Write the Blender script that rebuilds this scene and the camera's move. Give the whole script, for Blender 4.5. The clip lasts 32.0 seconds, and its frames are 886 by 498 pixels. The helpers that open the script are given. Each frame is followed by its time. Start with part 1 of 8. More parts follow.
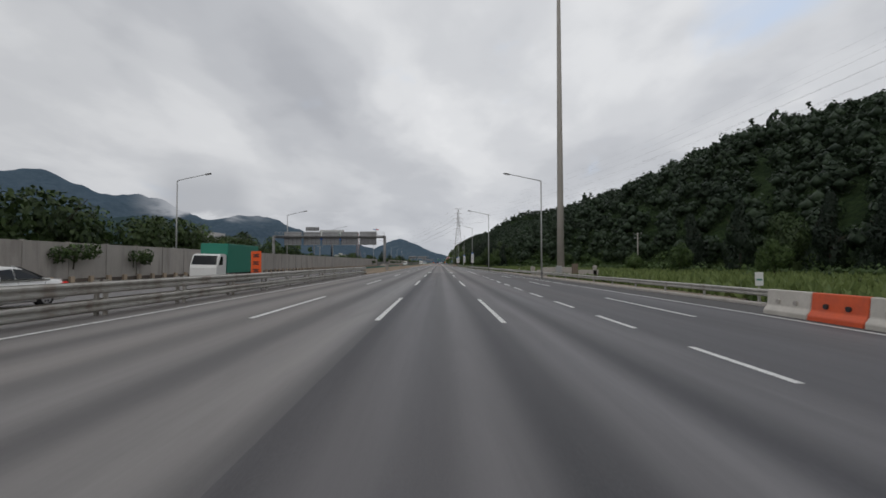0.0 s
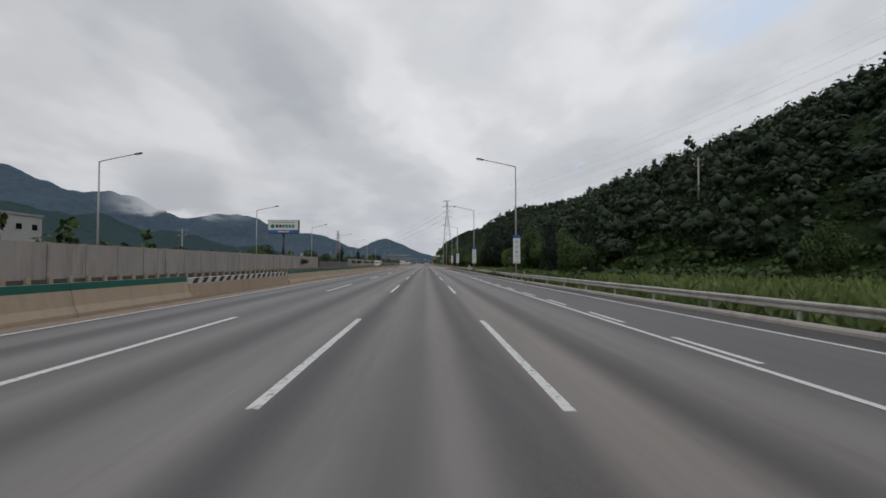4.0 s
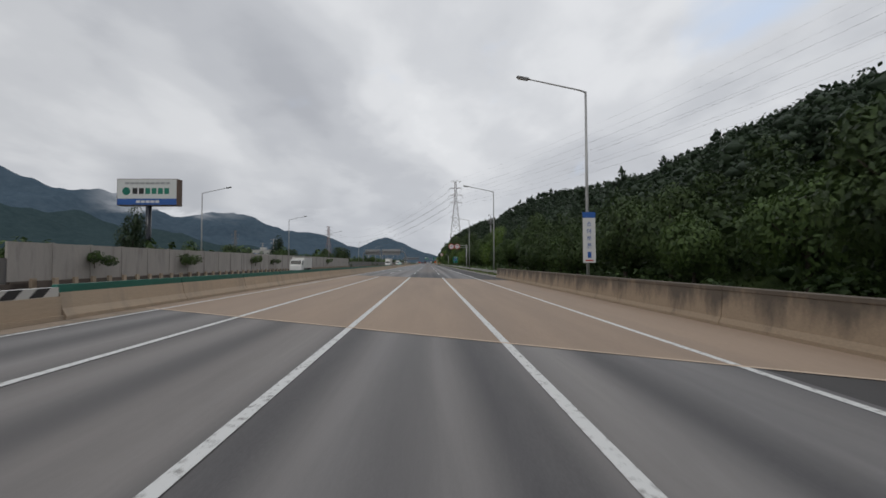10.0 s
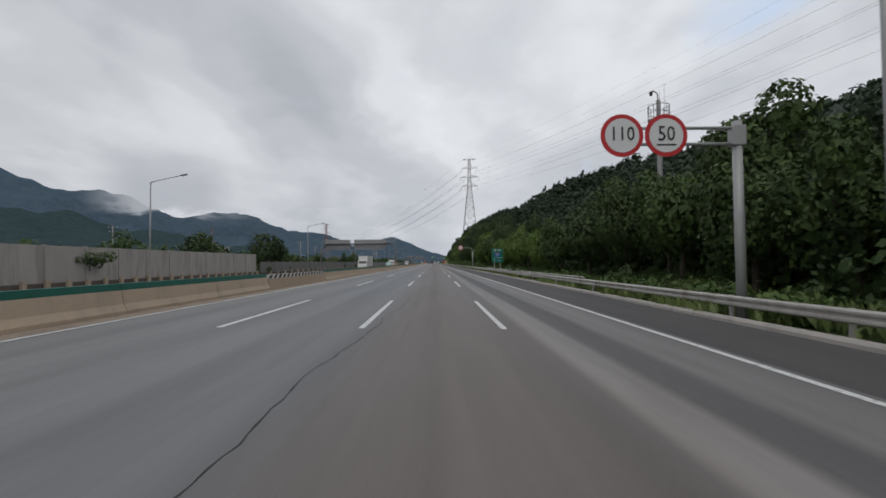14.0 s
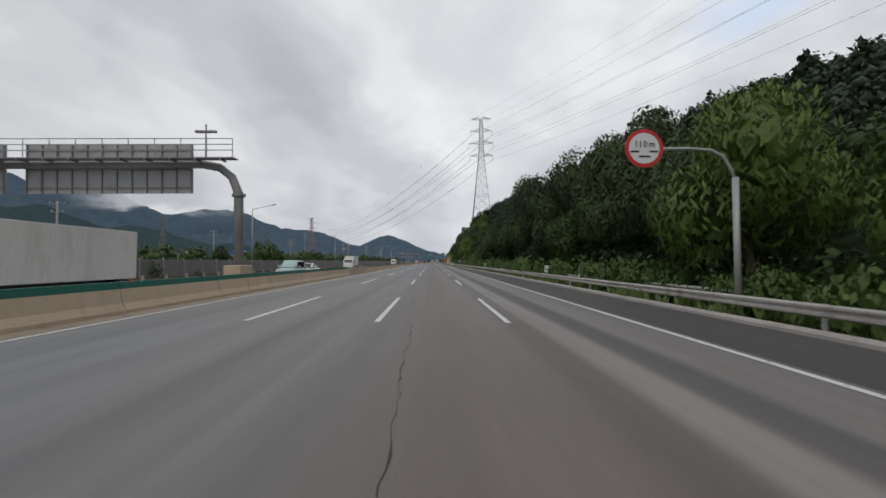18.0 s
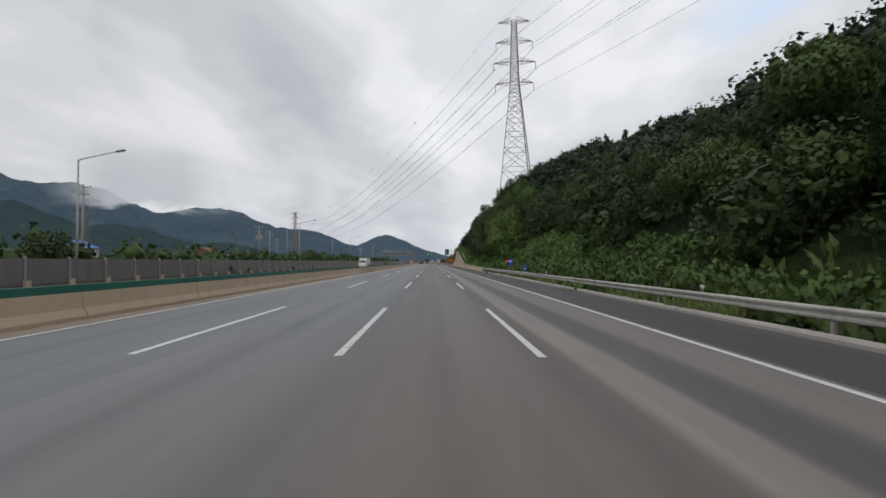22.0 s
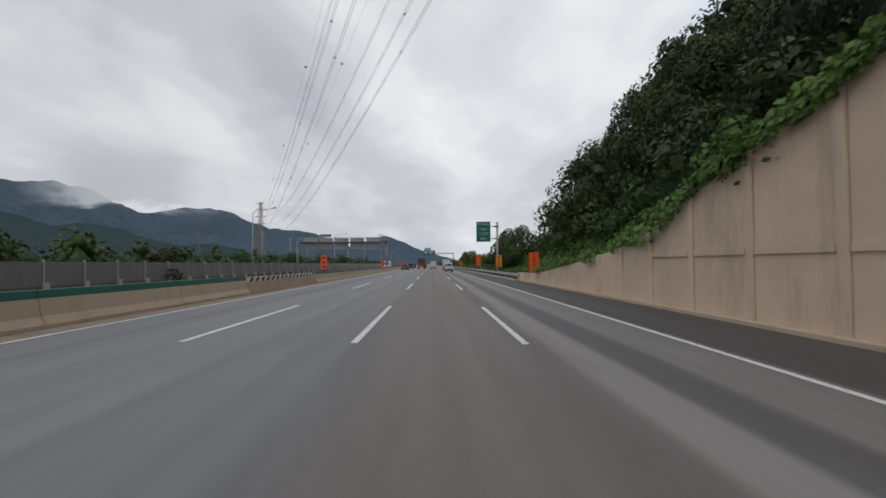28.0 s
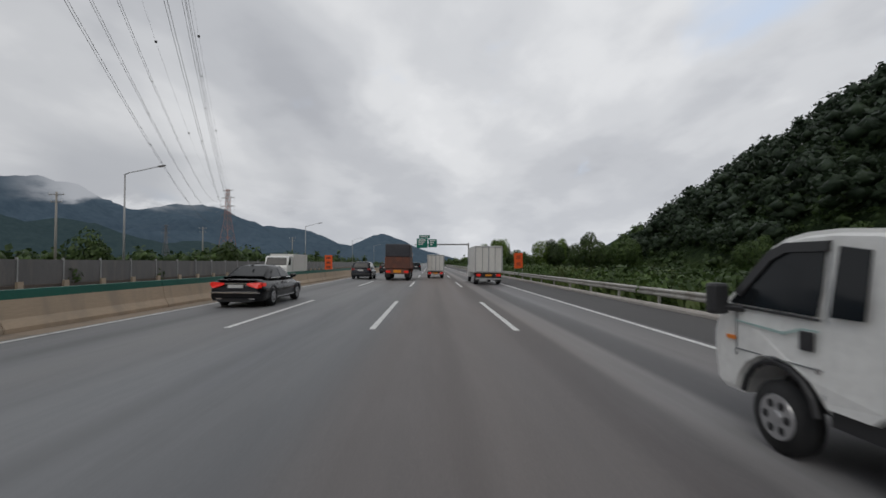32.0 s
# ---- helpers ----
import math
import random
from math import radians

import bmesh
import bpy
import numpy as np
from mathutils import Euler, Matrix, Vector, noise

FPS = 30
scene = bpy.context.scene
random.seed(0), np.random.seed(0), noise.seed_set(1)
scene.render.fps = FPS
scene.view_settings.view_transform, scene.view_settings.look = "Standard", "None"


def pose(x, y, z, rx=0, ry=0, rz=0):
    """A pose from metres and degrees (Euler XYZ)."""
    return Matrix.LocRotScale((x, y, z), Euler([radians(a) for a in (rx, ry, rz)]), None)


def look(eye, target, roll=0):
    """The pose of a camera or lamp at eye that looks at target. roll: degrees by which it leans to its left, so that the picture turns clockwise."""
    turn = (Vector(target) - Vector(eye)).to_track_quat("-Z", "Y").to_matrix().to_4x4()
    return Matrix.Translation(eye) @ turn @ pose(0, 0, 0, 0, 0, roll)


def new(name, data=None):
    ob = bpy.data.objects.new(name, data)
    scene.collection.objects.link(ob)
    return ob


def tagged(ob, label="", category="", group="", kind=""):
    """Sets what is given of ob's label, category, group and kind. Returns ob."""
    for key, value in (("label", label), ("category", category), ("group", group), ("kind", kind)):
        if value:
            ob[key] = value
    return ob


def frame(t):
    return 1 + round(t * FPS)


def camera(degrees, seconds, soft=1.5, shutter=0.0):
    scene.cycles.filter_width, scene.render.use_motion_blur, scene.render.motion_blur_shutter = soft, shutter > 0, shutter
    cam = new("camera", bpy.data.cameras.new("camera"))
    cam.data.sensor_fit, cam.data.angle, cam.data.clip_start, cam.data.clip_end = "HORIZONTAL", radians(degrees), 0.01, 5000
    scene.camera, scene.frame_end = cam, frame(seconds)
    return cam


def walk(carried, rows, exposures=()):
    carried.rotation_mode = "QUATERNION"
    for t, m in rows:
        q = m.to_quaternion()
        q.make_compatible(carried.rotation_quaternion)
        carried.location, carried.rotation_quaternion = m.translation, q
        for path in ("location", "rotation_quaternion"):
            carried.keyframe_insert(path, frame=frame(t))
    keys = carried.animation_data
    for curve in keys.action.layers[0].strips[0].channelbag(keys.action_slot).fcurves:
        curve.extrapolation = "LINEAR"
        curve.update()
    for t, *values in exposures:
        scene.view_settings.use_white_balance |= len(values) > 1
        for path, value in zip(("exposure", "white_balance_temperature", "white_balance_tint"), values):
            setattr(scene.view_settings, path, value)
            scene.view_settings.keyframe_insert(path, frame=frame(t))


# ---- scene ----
cam = camera(89.4, 32.0, soft=1.6, shutter=0.07)
PATH = [
    (0.0, pose(-0.030, -0.03, 1.67, 91.75, 0.04, -0.44)),
    (0.5, pose(-0.095, 10.54, 1.67, 91.72, 0.16, -0.98)),
    (1.0, pose(-0.089, 21.35, 1.67, 91.62, 0.27, -1.37)),
    (1.5, pose(0.059, 32.35, 1.67, 91.39, 0.36, -1.44)),
    (2.0, pose(0.208, 43.41, 1.67, 91.23, 0.37, -1.49)),
    (2.5, pose(0.216, 54.43, 1.67, 91.33, 0.22, -1.82)),
    (3.0, pose(0.167, 65.41, 1.67, 91.54, 0.04, -2.16)),
    (3.5, pose(0.144, 76.43, 1.67, 91.69, -0.01, -2.26)),
    (4.0, pose(0.140, 87.56, 1.67, 91.79, 0.03, -2.20)),
    (4.5, pose(0.168, 98.88, 1.67, 91.84, 0.14, -2.02)),
    (5.0, pose(0.200, 110.44, 1.67, 91.84, 0.28, -1.81)),
    (5.5, pose(0.228, 122.24, 1.67, 91.80, 0.42, -1.63)),
    (6.0, pose(0.242, 134.23, 1.67, 91.73, 0.52, -1.53)),
    (6.5, pose(0.192, 146.31, 1.67, 91.63, 0.55, -1.59)),
    (7.0, pose(0.173, 158.25, 1.67, 91.54, 0.55, -1.64)),
    (7.5, pose(0.235, 169.94, 1.67, 91.50, 0.53, -1.51)),
    (8.0, pose(0.282, 181.44, 1.67, 91.54, 0.49, -1.42)),
    (8.5, pose(0.235, 192.92, 1.67, 91.67, 0.39, -1.60)),
    (9.0, pose(0.159, 204.39, 1.67, 91.79, 0.29, -1.84)),
    (9.5, pose(0.141, 215.87, 1.67, 91.80, 0.23, -1.94)),
    (10.0, pose(0.164, 227.35, 1.67, 91.73, 0.22, -1.94)),
    (10.5, pose(0.210, 238.85, 1.67, 91.61, 0.25, -1.85)),
    (11.0, pose(0.263, 250.40, 1.67, 91.49, 0.30, -1.72)),
    (11.5, pose(0.303, 262.01, 1.67, 91.39, 0.37, -1.56)),
    (12.0, pose(0.315, 273.71, 1.67, 91.34, 0.45, -1.40)),
    (12.5, pose(0.280, 285.49, 1.67, 91.39, 0.52, -1.28)),
    (13.0, pose(0.214, 297.36, 1.67, 91.49, 0.59, -1.18)),
    (13.5, pose(0.135, 309.31, 1.67, 91.60, 0.62, -1.10)),
    (14.0, pose(0.060, 321.35, 1.67, 91.70, 0.63, -1.05)),
    (14.5, pose(0.007, 333.50, 1.67, 91.73, 0.62, -1.05)),
    (15.0, pose(-0.029, 345.76, 1.67, 91.71, 0.59, -1.08)),
    (15.5, pose(-0.058, 358.09, 1.67, 91.67, 0.55, -1.14)),
    (16.0, pose(-0.086, 370.47, 1.67, 91.61, 0.51, -1.21)),
    (16.5, pose(-0.121, 382.88, 1.67, 91.56, 0.47, -1.28)),
    (17.0, pose(-0.169, 395.31, 1.67, 91.53, 0.45, -1.33)),
    (17.5, pose(-0.239, 407.79, 1.67, 91.54, 0.45, -1.36)),
    (18.0, pose(-0.283, 420.39, 1.67, 91.57, 0.45, -1.38)),
    (18.5, pose(-0.253, 433.15, 1.67, 91.59, 0.40, -1.44)),
    (19.0, pose(-0.204, 446.02, 1.67, 91.59, 0.36, -1.58)),
    (19.5, pose(-0.191, 458.96, 1.67, 91.54, 0.35, -1.83)),
    (20.0, pose(-0.171, 471.95, 1.67, 91.50, 0.37, -2.02)),
    (20.5, pose(-0.103, 485.04, 1.67, 91.53, 0.39, -1.97)),
    (21.0, pose(-0.052, 498.23, 1.67, 91.57, 0.42, -1.80)),
    (21.5, pose(-0.084, 511.49, 1.67, 91.60, 0.41, -1.63)),
    (22.0, pose(-0.151, 524.78, 1.67, 91.61, 0.39, -1.43)),
    (22.5, pose(-0.206, 538.07, 1.67, 91.61, 0.39, -1.17)),
    (23.0, pose(-0.259, 551.35, 1.67, 91.60, 0.40, -1.06)),
    (23.5, pose(-0.325, 564.69, 1.67, 91.58, 0.39, -1.27)),
    (24.0, pose(-0.366, 578.13, 1.67, 91.57, 0.37, -1.58)),
    (24.5, pose(-0.344, 591.69, 1.67, 91.57, 0.35, -1.78)),
    (25.0, pose(-0.292, 605.22, 1.67, 91.61, 0.35, -1.82)),
    (25.5, pose(-0.244, 618.60, 1.67, 91.67, 0.40, -1.69)),
    (26.0, pose(-0.204, 631.79, 1.67, 91.74, 0.46, -1.51)),
    (26.5, pose(-0.178, 644.83, 1.67, 91.79, 0.49, -1.40)),
    (27.0, pose(-0.164, 657.74, 1.67, 91.84, 0.50, -1.36)),
    (27.5, pose(-0.159, 670.55, 1.67, 91.88, 0.50, -1.37)),
    (28.0, pose(-0.162, 683.26, 1.67, 91.90, 0.49, -1.40)),
    (28.5, pose(-0.170, 695.87, 1.67, 91.90, 0.47, -1.43)),
    (29.0, pose(-0.180, 708.39, 1.67, 91.89, 0.46, -1.46)),
    (29.5, pose(-0.190, 720.79, 1.67, 91.86, 0.44, -1.45)),
    (30.0, pose(-0.203, 733.04, 1.67, 91.81, 0.43, -1.45)),
    (30.5, pose(-0.220, 745.14, 1.67, 91.75, 0.43, -1.46)),
    (31.0, pose(-0.245, 757.20, 1.67, 91.71, 0.42, -1.48)),
    (31.5, pose(-0.283, 769.31, 1.67, 91.72, 0.39, -1.49)),
    (32.0, pose(-0.327, 781.52, 1.67, 91.76, 0.35, -1.50)),
]
walk(cam, PATH, [(0, -0.05, 6480, 10), (6, -0.05, 6460, 10), (10, -0.03, 6430, 10), (11, 0.0, 6330, 10), (11.5, -0.08, 6180, 10), (12, -0.16, 6080, 10), (12.5, -0.1, 6180, 10),
                 (13, -0.04, 6330, 10), (14, 0.0, 6370, 10), (17, 0.05, 6440, 10), (20, 0.18, 6500, 10), (23, 0.15, 6480, 10), (26, 0.18, 6460, 10), (29, 0.04, 6400, 10),
                 (30, 0.0, 6380, 10), (31, -0.02, 6470, 10), (32, -0.04, 6480, 10)])

# ---- world, sun ----
world = bpy.data.worlds.new("overcast_sky")
scene.world = world
world.use_nodes = True
wn, wl = world.node_tree.nodes, world.node_tree.links
wn.clear()


def wmath(op, a, b=None, clamp=False):
    n = wn.new("ShaderNodeMath")
    n.operation, n.use_clamp = op, clamp
    for i, v in enumerate((a, b)):
        if v is None:
            continue
        if isinstance(v, (int, float)):
            n.inputs[i].default_value = v
        else:
            wl.new(v, n.inputs[i])
    return n.outputs[0]


tc = wn.new("ShaderNodeTexCoord")
sep = wn.new("ShaderNodeSeparateXYZ")
wl.new(tc.outputs["Generated"], sep.inputs[0])
up = wmath("ADD", wmath("MAXIMUM", sep.outputs[2], 0.0), 0.24)
comb = wn.new("ShaderNodeCombineXYZ")
wl.new(wmath("DIVIDE", sep.outputs[0], up), comb.inputs[0])
wl.new(wmath("DIVIDE", sep.outputs[1], up), comb.inputs[1])


def wnoise(scale, detail, rough, distort, offset, stretch=(1, 1, 1)):
    mp = wn.new("ShaderNodeMapping")
    mp.inputs["Location"].default_value = offset
    mp.inputs["Rotation"].default_value = (0, 0, radians(-14))
    mp.inputs["Scale"].default_value = stretch
    wl.new(comb.outputs[0], mp.inputs[0])
    n = wn.new("ShaderNodeTexNoise")
    n.inputs["Scale"].default_value = scale
    n.inputs["Detail"].default_value = detail
    n.inputs["Roughness"].default_value = rough
    n.inputs["Distortion"].default_value = distort
    wl.new(mp.outputs[0], n.inputs["Vector"])
    return n.outputs["Fac"]


def wramp(fac, stops):
    r = wn.new("ShaderNodeValToRGB")
    r.color_ramp.interpolation = "EASE"
    while len(r.color_ramp.elements) > 1:
        r.color_ramp.elements.remove(r.color_ramp.elements[-1])
    r.color_ramp.elements[0].position, r.color_ramp.elements[0].color = stops[0][0], (*stops[0][1], 1)
    for p, c in stops[1:]:
        e = r.color_ramp.elements.new(p)
        e.color = (*c, 1)
    wl.new(fac, r.inputs[0])
    return r.outputs[0]


def wmix(fac, a, b):
    n = wn.new("ShaderNodeMix")
    n.data_type = "RGBA"
    for sock, v in ((n.inputs[0], fac), (n.inputs[6], a), (n.inputs[7], b)):
        if isinstance(v, (int, float)):
            sock.default_value = v
        elif isinstance(v, tuple):
            sock.default_value = (*v, 1)
        else:
            wl.new(v, sock)
    return n.outputs[2]


sky = wn.new("ShaderNodeTexSky")
sky.sky_type = "NISHITA"
sky.sun_disc = False
sky.sun_elevation, sky.sun_rotation = radians(48), radians(200)
sky_dim = wmix(0.93, sky.outputs[0], (0, 0, 0))
big = wnoise(0.9, 4, 0.48, 0.3, (3.1, 1.7, 0), (1.2, 0.6, 1))
fine = wnoise(2.7, 5, 0.5, 0.2, (7.4, 2.2, 0), (1.0, 0.75, 1))
mixed = wmath("ADD", wmath("MULTIPLY", big, 0.6), wmath("MULTIPLY", fine, 0.4))
# long cloud rolls that run a little across the road, a grey one beside a thin bright one
across = wmath("ADD", wmath("SUBTRACT", comb.inputs[0].links[0].from_socket, wmath("MULTIPLY", comb.inputs[1].links[0].from_socket, 0.185)), 0.82)
across = wmath("ADD", across, wmath("MULTIPLY", wmath("SUBTRACT", wnoise(1.7, 4, 0.55, 0.2, (2.0, 9.0, 0)), 0.5), 0.5))


def wroll(centre, width, amount):
    d = wmath("DIVIDE", wmath("SUBTRACT", across, centre), width)
    return wmath("MULTIPLY", wmath("POWER", 2.718, wmath("MULTIPLY", wmath("MULTIPLY", d, d), -1.0)), amount)


mixed = wmath("ADD", mixed, wmath("ADD", wroll(0.12, 0.16, -0.10), wmath("ADD", wroll(0.47, 0.12, 0.06), wroll(-0.45, 0.3, 0.05))))
clouds = wramp(mixed, [(0.30, (0.315, 0.326, 0.350)), (0.42, (0.375, 0.386, 0.408)), (0.51, (0.440, 0.450, 0.468)),
                       (0.60, (0.515, 0.523, 0.536)), (0.72, (0.63, 0.635, 0.642))])
gap = wnoise(1.1, 5, 0.55, 0.2, (1.3, 5.2, 0), (1.1, 0.7, 1))
gap = wmath("ADD", gap, wroll(0.42, 0.14, 0.07))
gap = wmath("SUBTRACT", gap, wmath("MULTIPLY", wmath("SUBTRACT", 1.0, wmath("MULTIPLY", wmath("MAXIMUM", sep.outputs[2], 0.0), 3.0), True), 0.14))
gapf = wramp(gap, [(0.55, (0, 0, 0)), (0.68, (0.75, 0.75, 0.75))])
blue = wmix(0.75, sky_dim, (0.46, 0.55, 0.69))
col = wmix(gapf, clouds, blue)
low = wmath("SUBTRACT", 1.0, wmath("MULTIPLY", wmath("MAXIMUM", sep.outputs[2], 0.0), 5.0), True)
col = wmix(wmath("MULTIPLY", low, 0.6), col, (0.395, 0.411, 0.442))
# the veiled sun side is a little brighter
veil = wmath("ADD", wmath("MULTIPLY", sep.outputs[0], 0.45), wmath("ADD", wmath("MULTIPLY", sep.outputs[1], 0.8), wmath("MULTIPLY", sep.outputs[2], 0.4)))
ahead = wmath("ADD", wmath("MULTIPLY", wmath("MAXIMUM", veil, 0.0), 0.25), 0.83)
lum = wn.new("ShaderNodeVectorMath")
lum.operation = "SCALE"
wl.new(col, lum.inputs[0])
wl.new(ahead, lum.inputs["Scale"])
col = lum.outputs[0]
bg = wn.new("ShaderNodeBackground")
bg.inputs["Strength"].default_value = 1.37
wl.new(col, bg.inputs[0])
wout = wn.new("ShaderNodeOutputWorld")
wl.new(bg.outputs[0], wout.inputs[0])

sun = new("sun", bpy.data.lights.new("sun", "SUN"))
sun.data.energy, sun.data.angle, sun.data.color = 0.55, radians(25), (1.0, 0.96, 0.9)
sun.matrix_world = look((0, 0, 0), (math.sin(radians(20)) * 0.67, math.cos(radians(20)) * 0.67, -0.74))


# ---- materials ----
class Nodes:
    """A small wrapper that builds one node material."""

    def __init__(self, name):
        self.m = bpy.data.materials.new(name)
        self.m.use_nodes = True
        self.t = self.m.node_tree
        self.n, self.l = self.t.nodes, self.t.links
        self.b = self.n["Principled BSDF"]
        self.geo = self.n.new("ShaderNodeNewGeometry")

    def put(self, sock, v):
        if isinstance(v, (int, float)):
            sock.default_value = v
        elif isinstance(v, tuple):
            sock.default_value = (*v, 1) if len(v) == 3 and len(sock.default_value) == 4 else v
        else:
            self.l.new(v, sock)

    def math(self, op, a, b=0.0, clamp=False):
        n = self.n.new("ShaderNodeMath")
        n.operation, n.use_clamp = op, clamp
        self.put(n.inputs[0], a), self.put(n.inputs[1], b)
        return n.outputs[0]

    def noise(self, scale, detail=4, rough=0.55, stretch=(1, 1, 1), distort=0.0, local=False):
        mp = self.n.new("ShaderNodeMapping")
        mp.inputs["Scale"].default_value = stretch
        if local:
            tcn = self.n.new("ShaderNodeTexCoord")
            self.l.new(tcn.outputs["Object"], mp.inputs[0])
        else:
            self.l.new(self.geo.outputs["Position"], mp.inputs[0])
        n = self.n.new("ShaderNodeTexNoise")
        n.inputs["Scale"].default_value, n.inputs["Detail"].default_value = scale, detail
        n.inputs["Roughness"].default_value, n.inputs["Distortion"].default_value = rough, distort
        self.l.new(mp.outputs[0], n.inputs["Vector"])
        return n.outputs["Fac"]

    def ramp(self, fac, stops, ease="LINEAR"):
        r = self.n.new("ShaderNodeValToRGB")
        r.color_ramp.interpolation = ease
        while len(r.color_ramp.elements) > 1:
            r.color_ramp.elements.remove(r.color_ramp.elements[-1])
        for i, (p, c) in enumerate(stops):
            c = (c, c, c) if isinstance(c, (int, float)) else c
            e = r.color_ramp.elements[0] if i == 0 else r.color_ramp.elements.new(p)
            e.position, e.color = p, (*c, 1)
        self.put(r.inputs[0], fac)
        return r.outputs[0]

    def mix(self, fac, a, b, how="MIX"):
        n = self.n.new("ShaderNodeMix")
        n.data_type, n.blend_type = "RGBA", how
        self.put(n.inputs[0], fac), self.put(n.inputs[6], a), self.put(n.inputs[7], b)
        return n.outputs[2]

    def pos(self):
        s = self.n.new("ShaderNodeSeparateXYZ")
        self.l.new(self.geo.outputs["Position"], s.inputs[0])
        return s.outputs

    def bump(self, height, strength, dist=0.02):
        n = self.n.new("ShaderNodeBump")
        n.inputs["Strength"].default_value, n.inputs["Distance"].default_value = strength, dist
        self.put(n.inputs["Height"], height)
        self.l.new(n.outputs[0], self.b.inputs["Normal"])

    def done(self, color=None, rough=0.6, metal=0.0, spec=None):
        if color is not None:
            self.put(self.b.inputs["Base Color"], color)
        self.put(self.b.inputs["Roughness"], rough)
        self.put(self.b.inputs["Metallic"], metal)
        if spec is not None:
            self.b.inputs["Specular IOR Level"].default_value = spec
        return self.m


def mottled(name, c1, c2, rough=0.7, metal=0.0, scale=3.0, fine=40.0, bump=0.15, stretch=(1, 1, 1), spec=None, dirt=None):
    k = Nodes(name)
    a = k.noise(scale, 5, 0.6, stretch)
    b = k.noise(fine, 3, 0.6, stretch)
    col = k.mix(k.ramp(a, [(0.3, 0.0), (0.7, 1.0)]), c1, c2)
    col = k.mix(k.math("MULTIPLY", k.ramp(b, [(0.35, 0.0), (0.7, 1.0)]), 0.25), col, tuple(x * 0.55 for x in c1))
    if dirt:
        d = k.noise(1.3, 6, 0.65, (1, 1, 0.15))
        col = k.mix(k.ramp(d, [(0.5, 0.0), (0.68, 0.8)]), col, dirt)
    if bump:
        k.bump(b, bump)
    return k.done(col, rough, metal, spec)


def plain(name, c, rough=0.5, metal=0.0, spec=None, coat=0.0):
    k = Nodes(name)
    a = k.noise(6.0, 4, 0.6)
    col = k.mix(k.math("MULTIPLY", a, 0.25), c, tuple(x * 0.75 for x in c))
    m = k.done(col, rough, metal, spec)
    if coat:
        k.b.inputs["Coat Weight"].default_value = coat
        k.b.inputs["Coat Roughness"].default_value = 0.05
    return m


